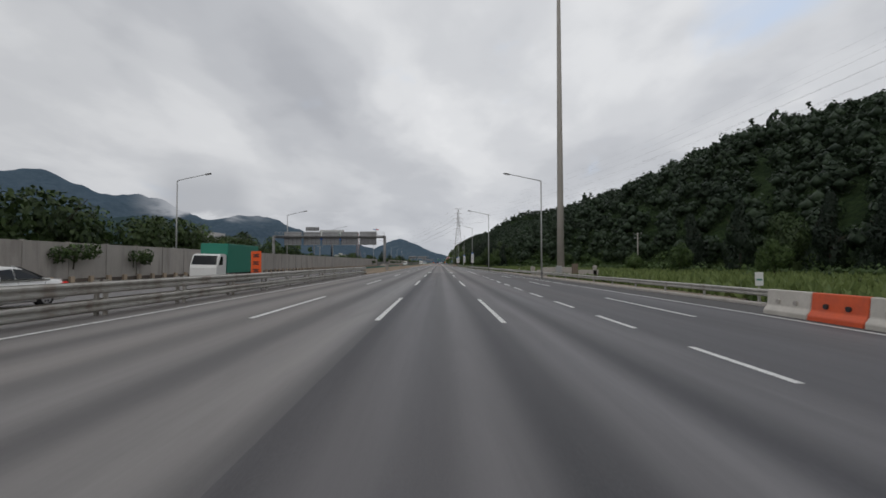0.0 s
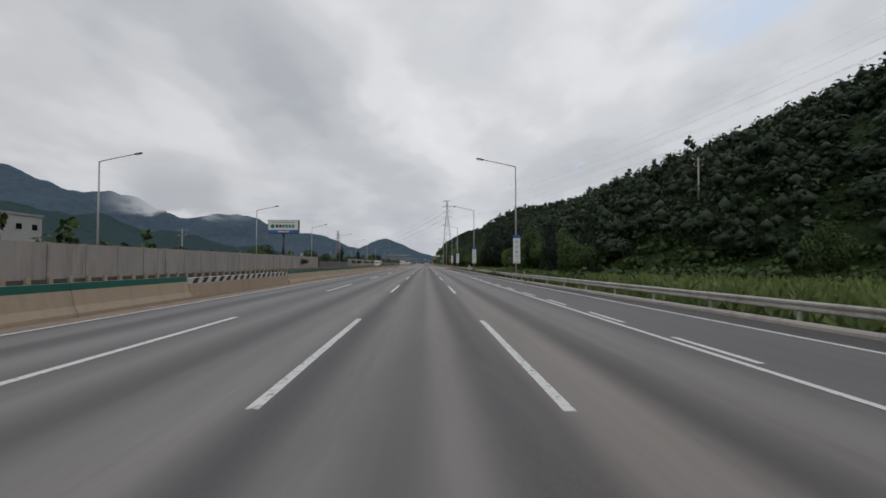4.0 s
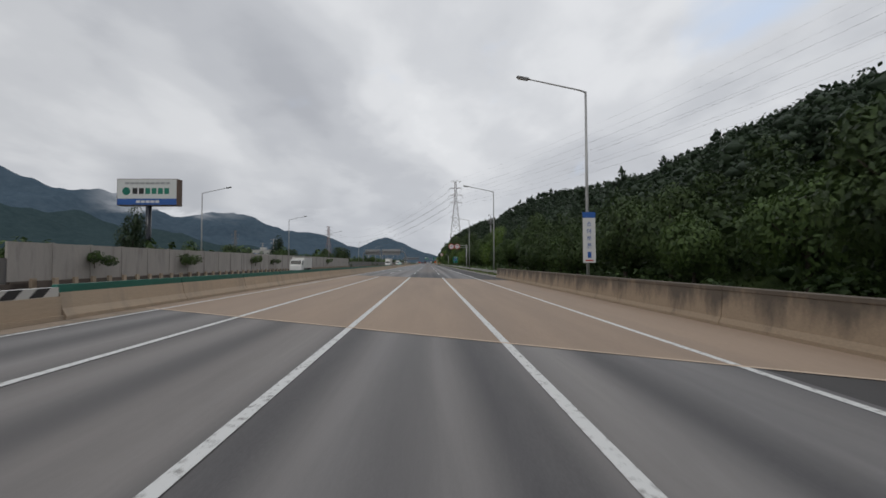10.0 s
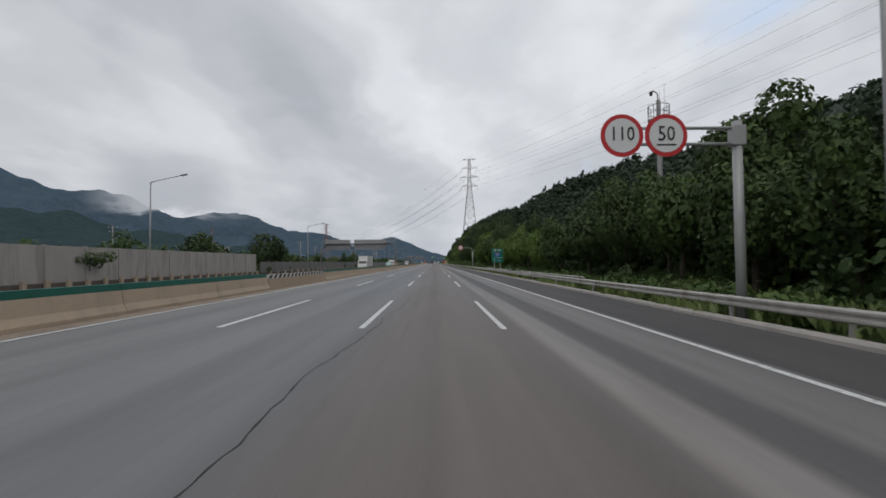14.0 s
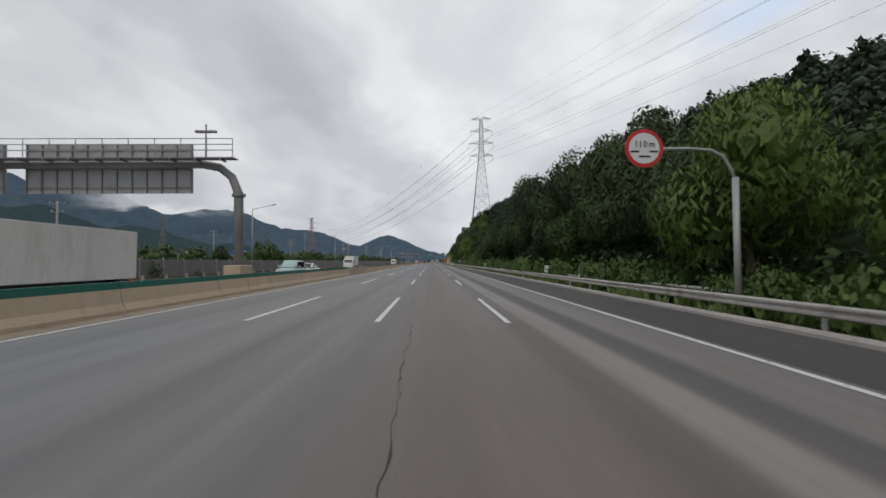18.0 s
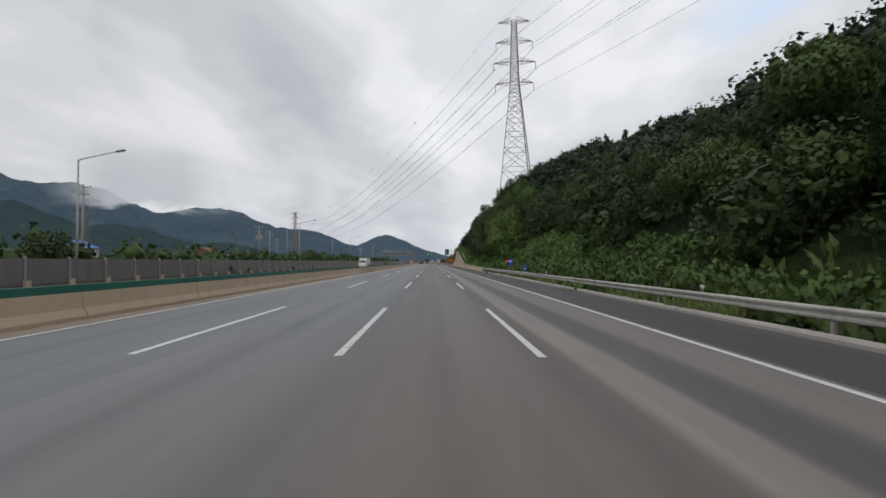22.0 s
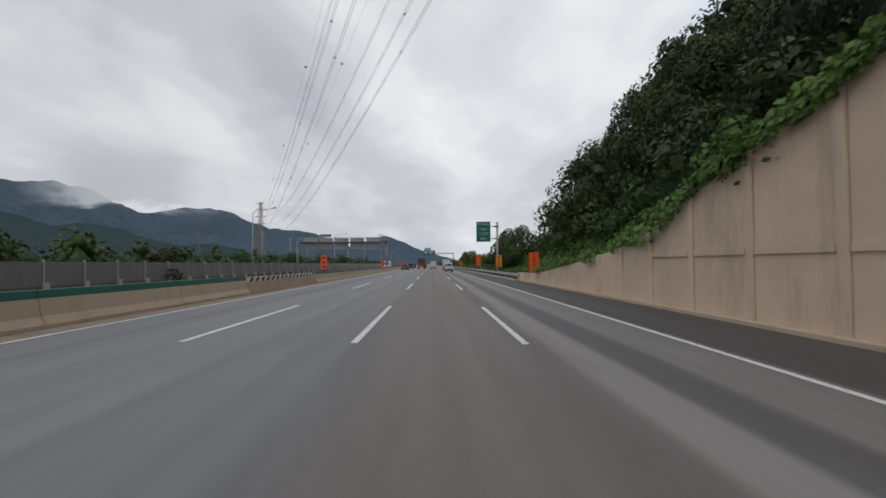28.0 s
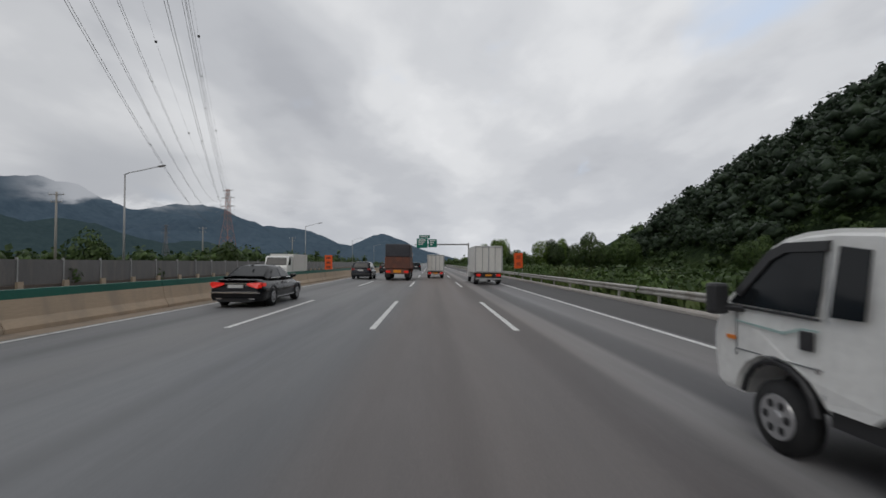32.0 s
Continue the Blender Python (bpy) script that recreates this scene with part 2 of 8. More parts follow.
def asphalt(name, base, warm):
    k = Nodes(name)
    p = k.pos()
    tracks = k.noise(1.0, 3, 0.5, (0.62, 0.004, 1.0), 0.3)
    wide = k.noise(1.0, 4, 0.55, (0.28, 0.012, 1.0), 0.4)
    patch = k.noise(0.11, 5, 0.6, (1.0, 0.35, 1.0))
    speck = k.noise(55.0, 2, 0.7)
    # wheel paths: two per lane, polished lighter
    lane = k.math("ABSOLUTE", k.math("SUBTRACT", k.math("FRACT", k.math("DIVIDE", k.math("ADD", p[0], 19.8), 3.6)), 0.5))
    bent = k.math("ADD", p[0], k.math("MULTIPLY", k.math("SUBTRACT", wide, 0.5), 0.8))
    worn = [(-9.3, 0.5), (-8.4, 0.55), (-7.8, 0.85), (-7.0, 0.22), (-6.2, 0.85), (-5.3, 0.35), (-4.5, 0.78), (-3.7, 0.2), (-2.9, 0.75), (-2.3, 1.0), (-1.55, 0.08), (-0.85, 0.78),
            (-0.2, 0.42), (0.45, 0.78), (1.05, 0.03), (1.4, 0.15), (1.95, 0.8), (2.5, 1.0), (3.15, 0.1), (3.9, 0.7), (4.6, 0.8), (5.5, 0.4)]
    wheel = k.ramp(k.math("DIVIDE", k.math("ADD", bent, 10.0), 16.0), [((x + 10.0) / 16.0, v) for x, v in worn], "EASE")
    # past the bridge the middle lane is evenly brown and the outer lane has two sharp pale tracks; the left lanes'
    # paleness is painted sheen
    newer = [(-9.3, 0.8), (-8.2, 0.85), (-7.4, 0.68), (-6.3, 0.8), (-5.2, 0.68), (-4.4, 0.82), (-3.2, 0.66), (-2.3, 0.68), (-1.6, 0.44), (-0.7, 0.42), (0.4, 0.46), (1.2, 0.4),
             (1.85, 0.22), (2.15, 0.32), (2.45, 1.0), (2.9, 0.95), (3.2, 0.15), (3.75, 0.12), (4.15, 0.72), (5.1, 0.6), (5.6, 0.4)]
    wheel2 = k.ramp(k.math("DIVIDE", k.math("ADD", bent, 10.0), 16.0), [((x + 10.0) / 16.0, v) for x, v in newer], "EASE")
    beyond = k.ramp(k.math("DIVIDE", p[1], 1000.0), [(0.285, 0.0), (0.32, 1.0)])
    wheel = k.mix(beyond, wheel, wheel2)
    wheel = k.math("MULTIPLY", wheel, k.ramp(patch, [(0.3, 0.8), (0.6, 1.0)]))
    col = k.mix(k.ramp(tracks, [(0.38, 0.0), (0.62, 1.0)]), tuple(x * 0.66 for x in base), tuple(x * 1.12 for x in base))
    col = k.mix(k.math("MULTIPLY", wheel, 0.95), k.mix(0.75, col, tuple(x * f for x, f in zip(base, (0.33, 0.34, 0.36)))), warm)
    col = k.mix(k.math("MULTIPLY", k.ramp(patch, [(0.4, 0.0), (0.62, 1.0)]), 0.15), col, tuple(x * 0.7 for x in base))
    streak = k.noise(1.0, 5, 0.65, (2.6, 0.012, 1.0), 0.2)
    col = k.mix(k.math("MULTIPLY", k.ramp(streak, [(0.45, 0.0), (0.6, 1.0)]), 0.12), col, tuple(x * 0.66 for x in base))
    blot = k.noise(0.55, 6, 0.7, (1.0, 0.16, 1.0), 0.5)
    col = k.mix(k.math("MULTIPLY", k.ramp(blot, [(0.52, 0.0), (0.66, 1.0)]), 0.2), col, tuple(x * 1.45 for x in base))
    dapple = k.noise(1.0, 6, 0.65, (1.1, 0.1, 1.0), 0.6)
    col = k.mix(k.math("MULTIPLY", k.ramp(dapple, [(0.45, 0.0), (0.62, 1.0)]), 0.22), col, tuple(x * 0.6 for x in base))
    hue = k.noise(0.05, 3, 0.5, (1.6, 0.3, 1.0))
    col = k.mix(1.0, col, k.mix(k.ramp(hue, [(0.4, 0.0), (0.6, 1.0)]), (0.97, 1.0, 1.03), (1.05, 1.0, 0.95)), "MULTIPLY")
    # the drip line of oil down the middle of each lane
    oil = k.ramp(lane, [(0.0, 1.0), (0.09, 0.0)], "EASE")
    col = k.mix(k.math("MULTIPLY", oil, k.math("MULTIPLY", wide, 0.5)), col, tuple(x * 0.6 for x in base))
    col = k.mix(k.math("MULTIPLY", k.ramp(speck, [(0.45, 0.0), (0.75, 1.0)]), 0.2), col, tuple(min(1, x * 1.9) for x in base))
    # an older, darker surface up to a straight paving seam
    seam = k.ramp(k.math("DIVIDE", k.math("ADD", p[1], 100.0), 1000.0), [(0.17235, 1.0), (0.17245, 0.0)])
    col = k.mix(k.math("MULTIPLY", seam, k.math("GREATER_THAN", p[0], -1.7)), col, k.mix(1.0, col, (0.74, 0.74, 0.77), "MULTIPLY"))
    # a fresh dark stretch of the middle lane past the bridge
    fresh = k.ramp(k.math("DIVIDE", k.math("ADD", p[1], 100.0), 1000.0), [(0.374, 0.0), (0.3745, 1.0), (0.388, 1.0), (0.408, 0.0)])
    side = k.ramp(k.math("DIVIDE", k.math("ABSOLUTE", k.math("SUBTRACT", bent, 0.2)), 4.0), [(0.5, 1.0), (0.58, 0.0)])
    col = k.mix(k.math("MULTIPLY", fresh, side), col, k.mix(1.0, col, (0.40, 0.40, 0.42), "MULTIPLY"))
    # bluish tint on the left lanes, a road sheen put into the colour
    cool_sheen = k.ramp(k.math("DIVIDE", k.math("ADD", bent, 10.0), 16.0), [(0.1, 1.0), (0.5, 0.8), (0.62, 0.0)])
    col = k.mix(k.math("MULTIPLY", cool_sheen, beyond), col, k.mix(1.0, col, (0.96, 1.02, 1.06), "MULTIPLY"))
    brown = k.ramp(k.math("DIVIDE", k.math("ABSOLUTE", k.math("SUBTRACT", bent, 0.4)), 4.0), [(0.35, 1.0), (0.55, 0.0)])
    col = k.mix(k.math("MULTIPLY", brown, beyond), col, k.mix(1.0, col, (1.07, 0.99, 0.94), "MULTIPLY"))
    k.bump(speck, 0.25, 0.01)
    rough = k.ramp(tracks, [(0.3, 0.52), (0.7, 0.72)])
    return k.done(col, rough, 0.0, 0.28)


def leafy(name, dark, light, gloss=0.55):
    k = Nodes(name)
    rnd = k.geo.outputs["Random Per Island"]
    info = k.n.new("ShaderNodeObjectInfo")
    patch = k.noise(0.06, 4, 0.6)
    f = k.math("ADD", k.math("ADD", k.math("MULTIPLY", rnd, 0.34), 0.1), k.math("MULTIPLY", patch, 0.5))
    f = k.math("ADD", f, k.math("MULTIPLY", info.outputs["Random"], 0.2))
    clump = k.noise(0.9, 3, 0.6)
    fine = k.noise(4.5, 3, 0.75)
    f = k.math("ADD", f, k.math("MULTIPLY", k.math("SUBTRACT", clump, 0.5), 0.8))
    f = k.math("ADD", f, k.math("MULTIPLY", k.math("SUBTRACT", fine, 0.5), 0.7))
    k.bump(fine, 0.3, 0.15)
    col = k.ramp(f, [(0.25, dark), (0.6, tuple((a + b) / 2 for a, b in zip(dark, light))), (0.95, light)])
    m = k.done(col, gloss, 0.0, 0.3)
    tr = k.n.new("ShaderNodeBsdfTranslucent")
    k.l.new(col, tr.inputs[0])
    ms = k.n.new("ShaderNodeMixShader")
    ms.inputs[0].default_value = 0.22
    k.l.new(k.b.outputs[0], ms.inputs[1])
    k.l.new(tr.outputs[0], ms.inputs[2])
    k.l.new(ms.outputs[0], k.n["Material Output"].inputs[0])
    return m


M = {}
M["asphalt"] = asphalt("asphalt", (0.152, 0.146, 0.148), (0.298, 0.283, 0.272))
M["shoulder"] = mottled("shoulder_asphalt", (0.055, 0.052, 0.052), (0.088, 0.083, 0.081), 0.75, 0, 0.5, 50, 0.3, (1, 0.1, 1))
M["deck"] = mottled("bridge_deck_concrete", (0.40, 0.295, 0.215), (0.31, 0.235, 0.18), 0.8, 0, 0.6, 45, 0.2, (1, 0.08, 1))
k = Nodes("road_paint")
wear = k.noise(9.0, 5, 0.7)
M["paint"] = k.done(k.mix(k.ramp(wear, [(0.34, 1.0), (0.46, 0.0)]), (0.70, 0.70, 0.68), (0.24, 0.23, 0.215)), 0.6)
M["concrete"] = mottled("barrier_concrete", (0.58, 0.45, 0.325), (0.48, 0.38, 0.28), 0.85, 0, 0.8, 30, 0.3, (1, 0.12, 1), dirt=(0.40, 0.325, 0.25))
M["gutter"] = mottled("gutter_concrete", (0.36, 0.285, 0.215), (0.27, 0.22, 0.17), 0.9, 0, 0.5, 30, 0.3, (1, 0.12, 1), dirt=(0.17, 0.145, 0.12))
M["wallgrey"] = mottled("noise_wall_concrete", (0.49, 0.45, 0.41), (0.40, 0.37, 0.34), 0.85, 0, 0.5, 20, 0.3, (1, 1, 0.4), dirt=(0.29, 0.265, 0.24))
k = Nodes("stained_parapet_concrete")
stain = k.noise(0.7, 6, 0.7, (1, 1, 0.35))
grain = k.noise(22, 3, 0.6)
clean = k.mix(k.ramp(grain, [(0.35, 0.0), (0.7, 1.0)]), (0.40, 0.30, 0.205), (0.31, 0.24, 0.17))
reach = k.math("ADD", k.math("MULTIPLY", k.pos()[2], 0.75), k.math("MULTIPLY", k.math("SUBTRACT", stain, 0.5), 2.2))
k.bump(grain, 0.3, 0.01)
M["parapet"] = k.done(k.mix(k.ramp(reach, [(0.1, 0.0), (0.6, 0.85)]), clean, (0.085, 0.072, 0.060)), 0.9)
# stained brown, darkened to stand for shaded recesses between the buttresses
M["plinth"] = mottled("stained_recess_plinth_concrete", (0.17, 0.135, 0.11), (0.11, 0.09, 0.078), 0.9, 0, 0.8, 14, 0.3)
k = Nodes("retaining_wall_concrete")
info = k.n.new("ShaderNodeObjectInfo")
stain = k.noise(0.9, 6, 0.7, (1, 1, 0.22))
blotch = k.noise(0.45, 5, 0.65, (1, 1, 1))
grain = k.noise(24, 3, 0.6)
tan = k.mix(k.ramp(blotch, [(0.35, 0.0), (0.65, 1.0)]), (0.73, 0.565, 0.425), (0.62, 0.475, 0.355))
tan = k.mix(k.math("MULTIPLY", info.outputs["Random"], 0.45), tan, (0.56, 0.45, 0.35))
tan = k.mix(k.ramp(stain, [(0.52, 0.0), (0.68, 0.6)]), tan, (0.36, 0.285, 0.215))
tan = k.mix(k.math("MULTIPLY", k.ramp(grain, [(0.35, 0.0), (0.7, 1.0)]), 0.22), tan, (0.36, 0.28, 0.21))
k.bump(k.math("ADD", k.math("MULTIPLY", grain, 0.4), stain), 0.5, 0.03)
M["walltan"] = k.done(tan, 0.88)
M["green_panel"] = mottled("green_glare_panel", (0.012, 0.13, 0.095), (0.02, 0.16, 0.12), 0.5, 0, 0.7, 15, 0.1)
M["white_panel"] = plain("white_stripe", (0.62, 0.61, 0.58), 0.6)
M["black_panel"] = plain("black_stripe", (0.03, 0.03, 0.032), 0.6)
M["steel"] = mottled("galvanised_steel", (0.52, 0.50, 0.46), (0.40, 0.385, 0.36), 0.5, 0.35, 1.5, 25, 0.1, (1, 0.3, 1), dirt=(0.24, 0.20, 0.16))
M["pole"] = mottled("grey_painted_pole", (0.46, 0.46, 0.45), (0.36, 0.36, 0.355), 0.5, 0.3, 1.0, 12, 0.05, (1, 1, 0.2))
M["mast"] = mottled("concrete_mast", (0.40, 0.37, 0.33), (0.31, 0.29, 0.265), 0.8, 0, 0.6, 12, 0.15, (1, 1, 0.15))
M["lattice"] = plain("pylon_steel", (0.25, 0.225, 0.215), 0.6, 0.3)
M["lattice_red"] = plain("pylon_red_paint", (0.40, 0.20, 0.17), 0.6)
M["cable"] = plain("cable", (0.12, 0.12, 0.13), 0.6, 0.3)
M["dark"] = plain("dark_plastic", (0.025, 0.025, 0.027), 0.5)
M["board_back"] = mottled("sign_back_aluminium", (0.46, 0.46, 0.47), (0.38, 0.38, 0.39), 0.5, 0.25, 1.0, 12, 0.05)
M["gantry"] = mottled("gantry_steel", (0.30, 0.295, 0.29), (0.23, 0.225, 0.22), 0.55, 0.3, 1.0, 14, 0.1)
M["fence"] = mottled("dark_fence_panel", (0.135, 0.13, 0.128), (0.18, 0.172, 0.167), 0.5, 0, 0.4, 10, 0.1, (1, 1, 0.3), dirt=(0.21, 0.19, 0.17))
M["sign_green"] = plain("sign_green", (0.0, 0.17, 0.12), 0.45)
M["sign_white"] = plain("sign_white", (0.74, 0.74, 0.73), 0.5)
M["sign_red"] = plain("sign_red", (0.55, 0.025, 0.03), 0.5)
M["sign_blue"] = plain("sign_blue", (0.03, 0.12, 0.42), 0.5)
M["sign_black"] = plain("sign_black", (0.02, 0.02, 0.022), 0.5)
M["orange"] = plain("orange_banner_cloth", (0.86, 0.115, 0.02), 0.7)
M["amber"] = plain("amber_banner_cloth", (0.82, 0.30, 0.02), 0.7)
M["orange_plastic"] = mottled("orange_barrier_plastic", (0.80, 0.12, 0.03), (0.62, 0.10, 0.04), 0.55, 0, 1.5, 10, 0.1)
M["white_plastic"] = mottled("white_barrier_plastic", (0.62, 0.58, 0.52), (0.48, 0.45, 0.40), 0.55, 0, 1.5, 10, 0.1)
k = Nodes("weedy_ground")
p = k.pos()
tuft = k.noise(0.8, 5, 0.7)
fine = k.noise(5.0, 4, 0.75)
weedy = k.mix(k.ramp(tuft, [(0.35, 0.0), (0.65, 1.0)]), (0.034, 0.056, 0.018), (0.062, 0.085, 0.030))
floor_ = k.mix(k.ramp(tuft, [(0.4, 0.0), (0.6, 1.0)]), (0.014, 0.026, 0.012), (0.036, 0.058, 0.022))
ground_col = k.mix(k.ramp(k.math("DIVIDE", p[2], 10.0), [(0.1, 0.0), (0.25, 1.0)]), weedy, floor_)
ground_col = k.mix(k.math("MULTIPLY", k.ramp(fine, [(0.4, 0.0), (0.7, 1.0)]), 0.28), ground_col, (0.050, 0.082, 0.026))
k.bump(k.math("ADD", tuft, k.math("MULTIPLY", fine, 0.4)), 1.0, 0.6)
M["grass"] = k.done(ground_col, 0.95, 0, 0.1)
M["leaf_dark"] = leafy("dark_foliage", (0.016, 0.030, 0.018), (0.054, 0.084, 0.042))
M["leaf_mid"] = leafy("green_foliage", (0.024, 0.048, 0.017), (0.125, 0.19, 0.055))
M["leaf_tree"] = leafy("tree_foliage", (0.017, 0.033, 0.014), (0.098, 0.146, 0.048))
M["leaf_bright"] = leafy("bright_foliage", (0.06, 0.115, 0.025), (0.19, 0.27, 0.06))
M["leaf_lush"] = leafy("lush_slope_foliage", (0.036, 0.078, 0.020), (0.22, 0.34, 0.085))
M["leaf_pine"] = leafy("pine_foliage", (0.009, 0.018, 0.011), (0.030, 0.048, 0.027))
M["vine"] = leafy("vine_leaves", (0.042, 0.098, 0.022), (0.17, 0.29, 0.06))
M["weed"] = leafy("weed_leaves", (0.055, 0.094, 0.025), (0.20, 0.25, 0.085))
M["leaf_under"] = leafy("undergrowth_foliage", (0.018, 0.038, 0.013), (0.080, 0.128, 0.036))
M["leaf_verge"] = leafy("verge_foliage", (0.036, 0.074, 0.020), (0.135, 0.205, 0.055))
M["bark"] = mottled("bark", (0.07, 0.055, 0.04), (0.045, 0.036, 0.028), 0.95, 0, 4, 25, 0.6, (1, 1, 0.3))
# distance haze is painted in: blue base colours instead of green woods
k = Nodes("far_mountain_haze_woods")
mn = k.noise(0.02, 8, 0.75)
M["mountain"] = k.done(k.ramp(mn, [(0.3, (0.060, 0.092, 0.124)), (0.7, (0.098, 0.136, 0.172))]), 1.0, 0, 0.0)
# woods greyed towards blue, so the base colour carries middle-distance haze
k = Nodes("mid_hill_haze_woods")
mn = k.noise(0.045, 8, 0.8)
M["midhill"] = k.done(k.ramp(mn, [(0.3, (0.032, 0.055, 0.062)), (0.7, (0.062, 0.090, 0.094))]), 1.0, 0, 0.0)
M["car_black"] = plain("black_car_paint", (0.007, 0.007, 0.009), 0.2, 0, 0.3, 0.1)
M["car_navy"] = plain("dark_navy_car_paint", (0.016, 0.018, 0.026), 0.25, 0, 0.4, 0.25)
M["car_white"] = mottled("white_truck_paint", (0.82, 0.82, 0.80), (0.79, 0.787, 0.765), 0.3, 0, 0.6, 9, 0.0)
M["car_teal"] = plain("pale_teal_paint", (0.42, 0.56, 0.54), 0.35)
M["box_white"] = mottled("box_body_panel", (0.80, 0.79, 0.75), (0.74, 0.72, 0.68), 0.5, 0, 0.8, 10, 0.05, (1, 1, 0.3), dirt=(0.60, 0.57, 0.52))
M["box_green"] = plain("green_box_body", (0.02, 0.22, 0.15), 0.5)
M["tarp"] = mottled("dark_tarpaulin", (0.045, 0.046, 0.055), (0.075, 0.075, 0.085), 0.7, 0, 0.9, 10, 0.3)
M["rust"] = mottled("rusty_orange_steel", (0.24, 0.085, 0.05), (0.11, 0.06, 0.05), 0.7, 0, 1.5, 12, 0.2)
k = Nodes("tinted_glass")
M["glass"] = k.done((0.012, 0.014, 0.016), 0.06, 0, 0.25)
M["tyre"] = mottled("tyre_rubber", (0.014, 0.014, 0.015), (0.024, 0.024, 0.025), 0.85, 0, 5, 60, 0.3)
M["rim"] = plain("alloy_rim", (0.55, 0.55, 0.56), 0.3, 0.7)
k = Nodes("tail_light")
k.b.inputs["Emission Color"].default_value, k.b.inputs["Emission Strength"].default_value = (1.0, 0.05, 0.03, 1), 0.25
M["tail"] = k.done((0.45, 0.012, 0.012), 0.2)
M["tail_dull"] = plain("tail_lens", (0.32, 0.03, 0.03), 0.25)
M["clear_lens"] = plain("clear_lens", (0.6, 0.6, 0.6), 0.2)
M["amber_lens"] = plain("amber_lens", (0.85, 0.25, 0.03), 0.3)
M["bed_grey"] = mottled("grey_bed_steel", (0.42, 0.47, 0.475), (0.36, 0.405, 0.41), 0.5, 0.2, 1.2, 14, 0.05)
M["bed_mat"] = plain("bed_side_top", (0.16, 0.17, 0.18), 0.6)
M["plate"] = plain("plate_white", (0.66, 0.66, 0.64), 0.4)
M["plate_blue"] = plain("plate_blue", (0.10, 0.22, 0.36), 0.4)
M["chrome"] = plain("chrome_trim", (0.75, 0.75, 0.75), 0.15, 1.0)
k = Nodes("blue_beacon")
k.b.inputs["Emission Color"].default_value, k.b.inputs["Emission Strength"].default_value = (0.03, 0.08, 1.0, 1), 2.2
M["beacon_blue"] = k.done((0.02, 0.04, 0.5), 0.3)
k = Nodes("red_beacon")
k.b.inputs["Emission Color"].default_value, k.b.inputs["Emission Strength"].default_value = (1.0, 0.04, 0.04, 1), 1.2
M["beacon_red"] = k.done((0.5, 0.02, 0.02), 0.3)
M["building"] = mottled("pale_building_render", (0.58, 0.57, 0.54), (0.50, 0.49, 0.47), 0.8, 0, 0.3, 8, 0.1)
M["cabinet"] = mottled("brown_cabinet_paint", (0.20, 0.15, 0.11), (0.16, 0.12, 0.09), 0.6, 0, 1.5, 10, 0.05)
M["brown_side"] = mottled("brown_billboard_side", (0.20, 0.135, 0.10), (0.15, 0.10, 0.08), 0.8, 0, 0.5, 8, 0.1)
M["crack"] = plain("crack_sealant", (0.035, 0.034, 0.034), 0.7)


# ---- mesh helpers ----
def finish(ob, material, smooth=False):
    ob.data.materials.append(material)
    if smooth:
        ob.data.polygons.foreach_set("use_smooth", [True] * len(ob.data.polygons))
    return ob


def part(name, bm, material, parent, label="", smooth=False):
    """Links a bmesh as one mesh object under a thing or under a part."""
    me = bpy.data.meshes.new(name)
    bm.to_mesh(me)
    bm.free()
    ob = new(name, me)
    if parent is not None:
        ob.parent = parent
    if label:
        ob["label"] = label
    return finish(ob, material, smooth)


def share(name, source, parent, m, label=""):
    """One more piece on the mesh of another."""
    ob = new(name, source.data if hasattr(source, "data") else source)
    if parent is not None:
        ob.parent = parent
    ob.matrix_basis = m
    if label:
        ob["label"] = label
    return ob


def thing(name, m, label, category, group="", kind=""):
    ob = new(name)
    ob.empty_display_size = 0.2
    ob.matrix_basis = m
    return tagged(ob, label, category, group, kind)


def box(bm, x0, x1, y0, y1, z0, z1, taper=0.0):
    a, b = taper, taper
    vs = [bm.verts.new(v) for v in ((x0, y0, z0), (x1, y0, z0), (x1, y1, z0), (x0, y1, z0),
                                    (x0 + a, y0 + b, z1), (x1 - a, y0 + b, z1), (x1 - a, y1 - b, z1), (x0 + a, y1 - b, z1))]
    for f in ((0, 3, 2, 1), (4, 5, 6, 7), (0, 1, 5, 4), (1, 2, 6, 5), (2, 3, 7, 6), (3, 0, 4, 7)):
        bm.faces.new([vs[i] for i in f])
    return vs


def boxed(*dims, bevel=0.0):
    bm = bmesh.new()
    box(bm, *dims)
    if bevel:
        bmesh.ops.bevel(bm, geom=bm.edges[:], offset=bevel, segments=2, affect="EDGES", profile=0.5)
    return bm


def tube(bm, p0, p1, r0, r1=None, n=10, cap=True):
    p0, p1 = Vector(p0), Vector(p1)
    r1 = r0 if r1 is None else r1
    d = (p1 - p0).normalized()
    a = d.orthogonal().normalized()
    b = d.cross(a)
    rings = []
    for p, r in ((p0, r0), (p1, r1)):
        rings.append([bm.verts.new(p + (a * math.cos(2 * math.pi * i / n) + b * math.sin(2 * math.pi * i / n)) * r) for i in range(n)])
    for i in range(n):
        j = (i + 1) % n
        bm.faces.new((rings[0][i], rings[0][j], rings[1][j], rings[1][i]))
    if cap:
        bm.faces.new(rings[0][::-1])
        bm.faces.new(rings[1])


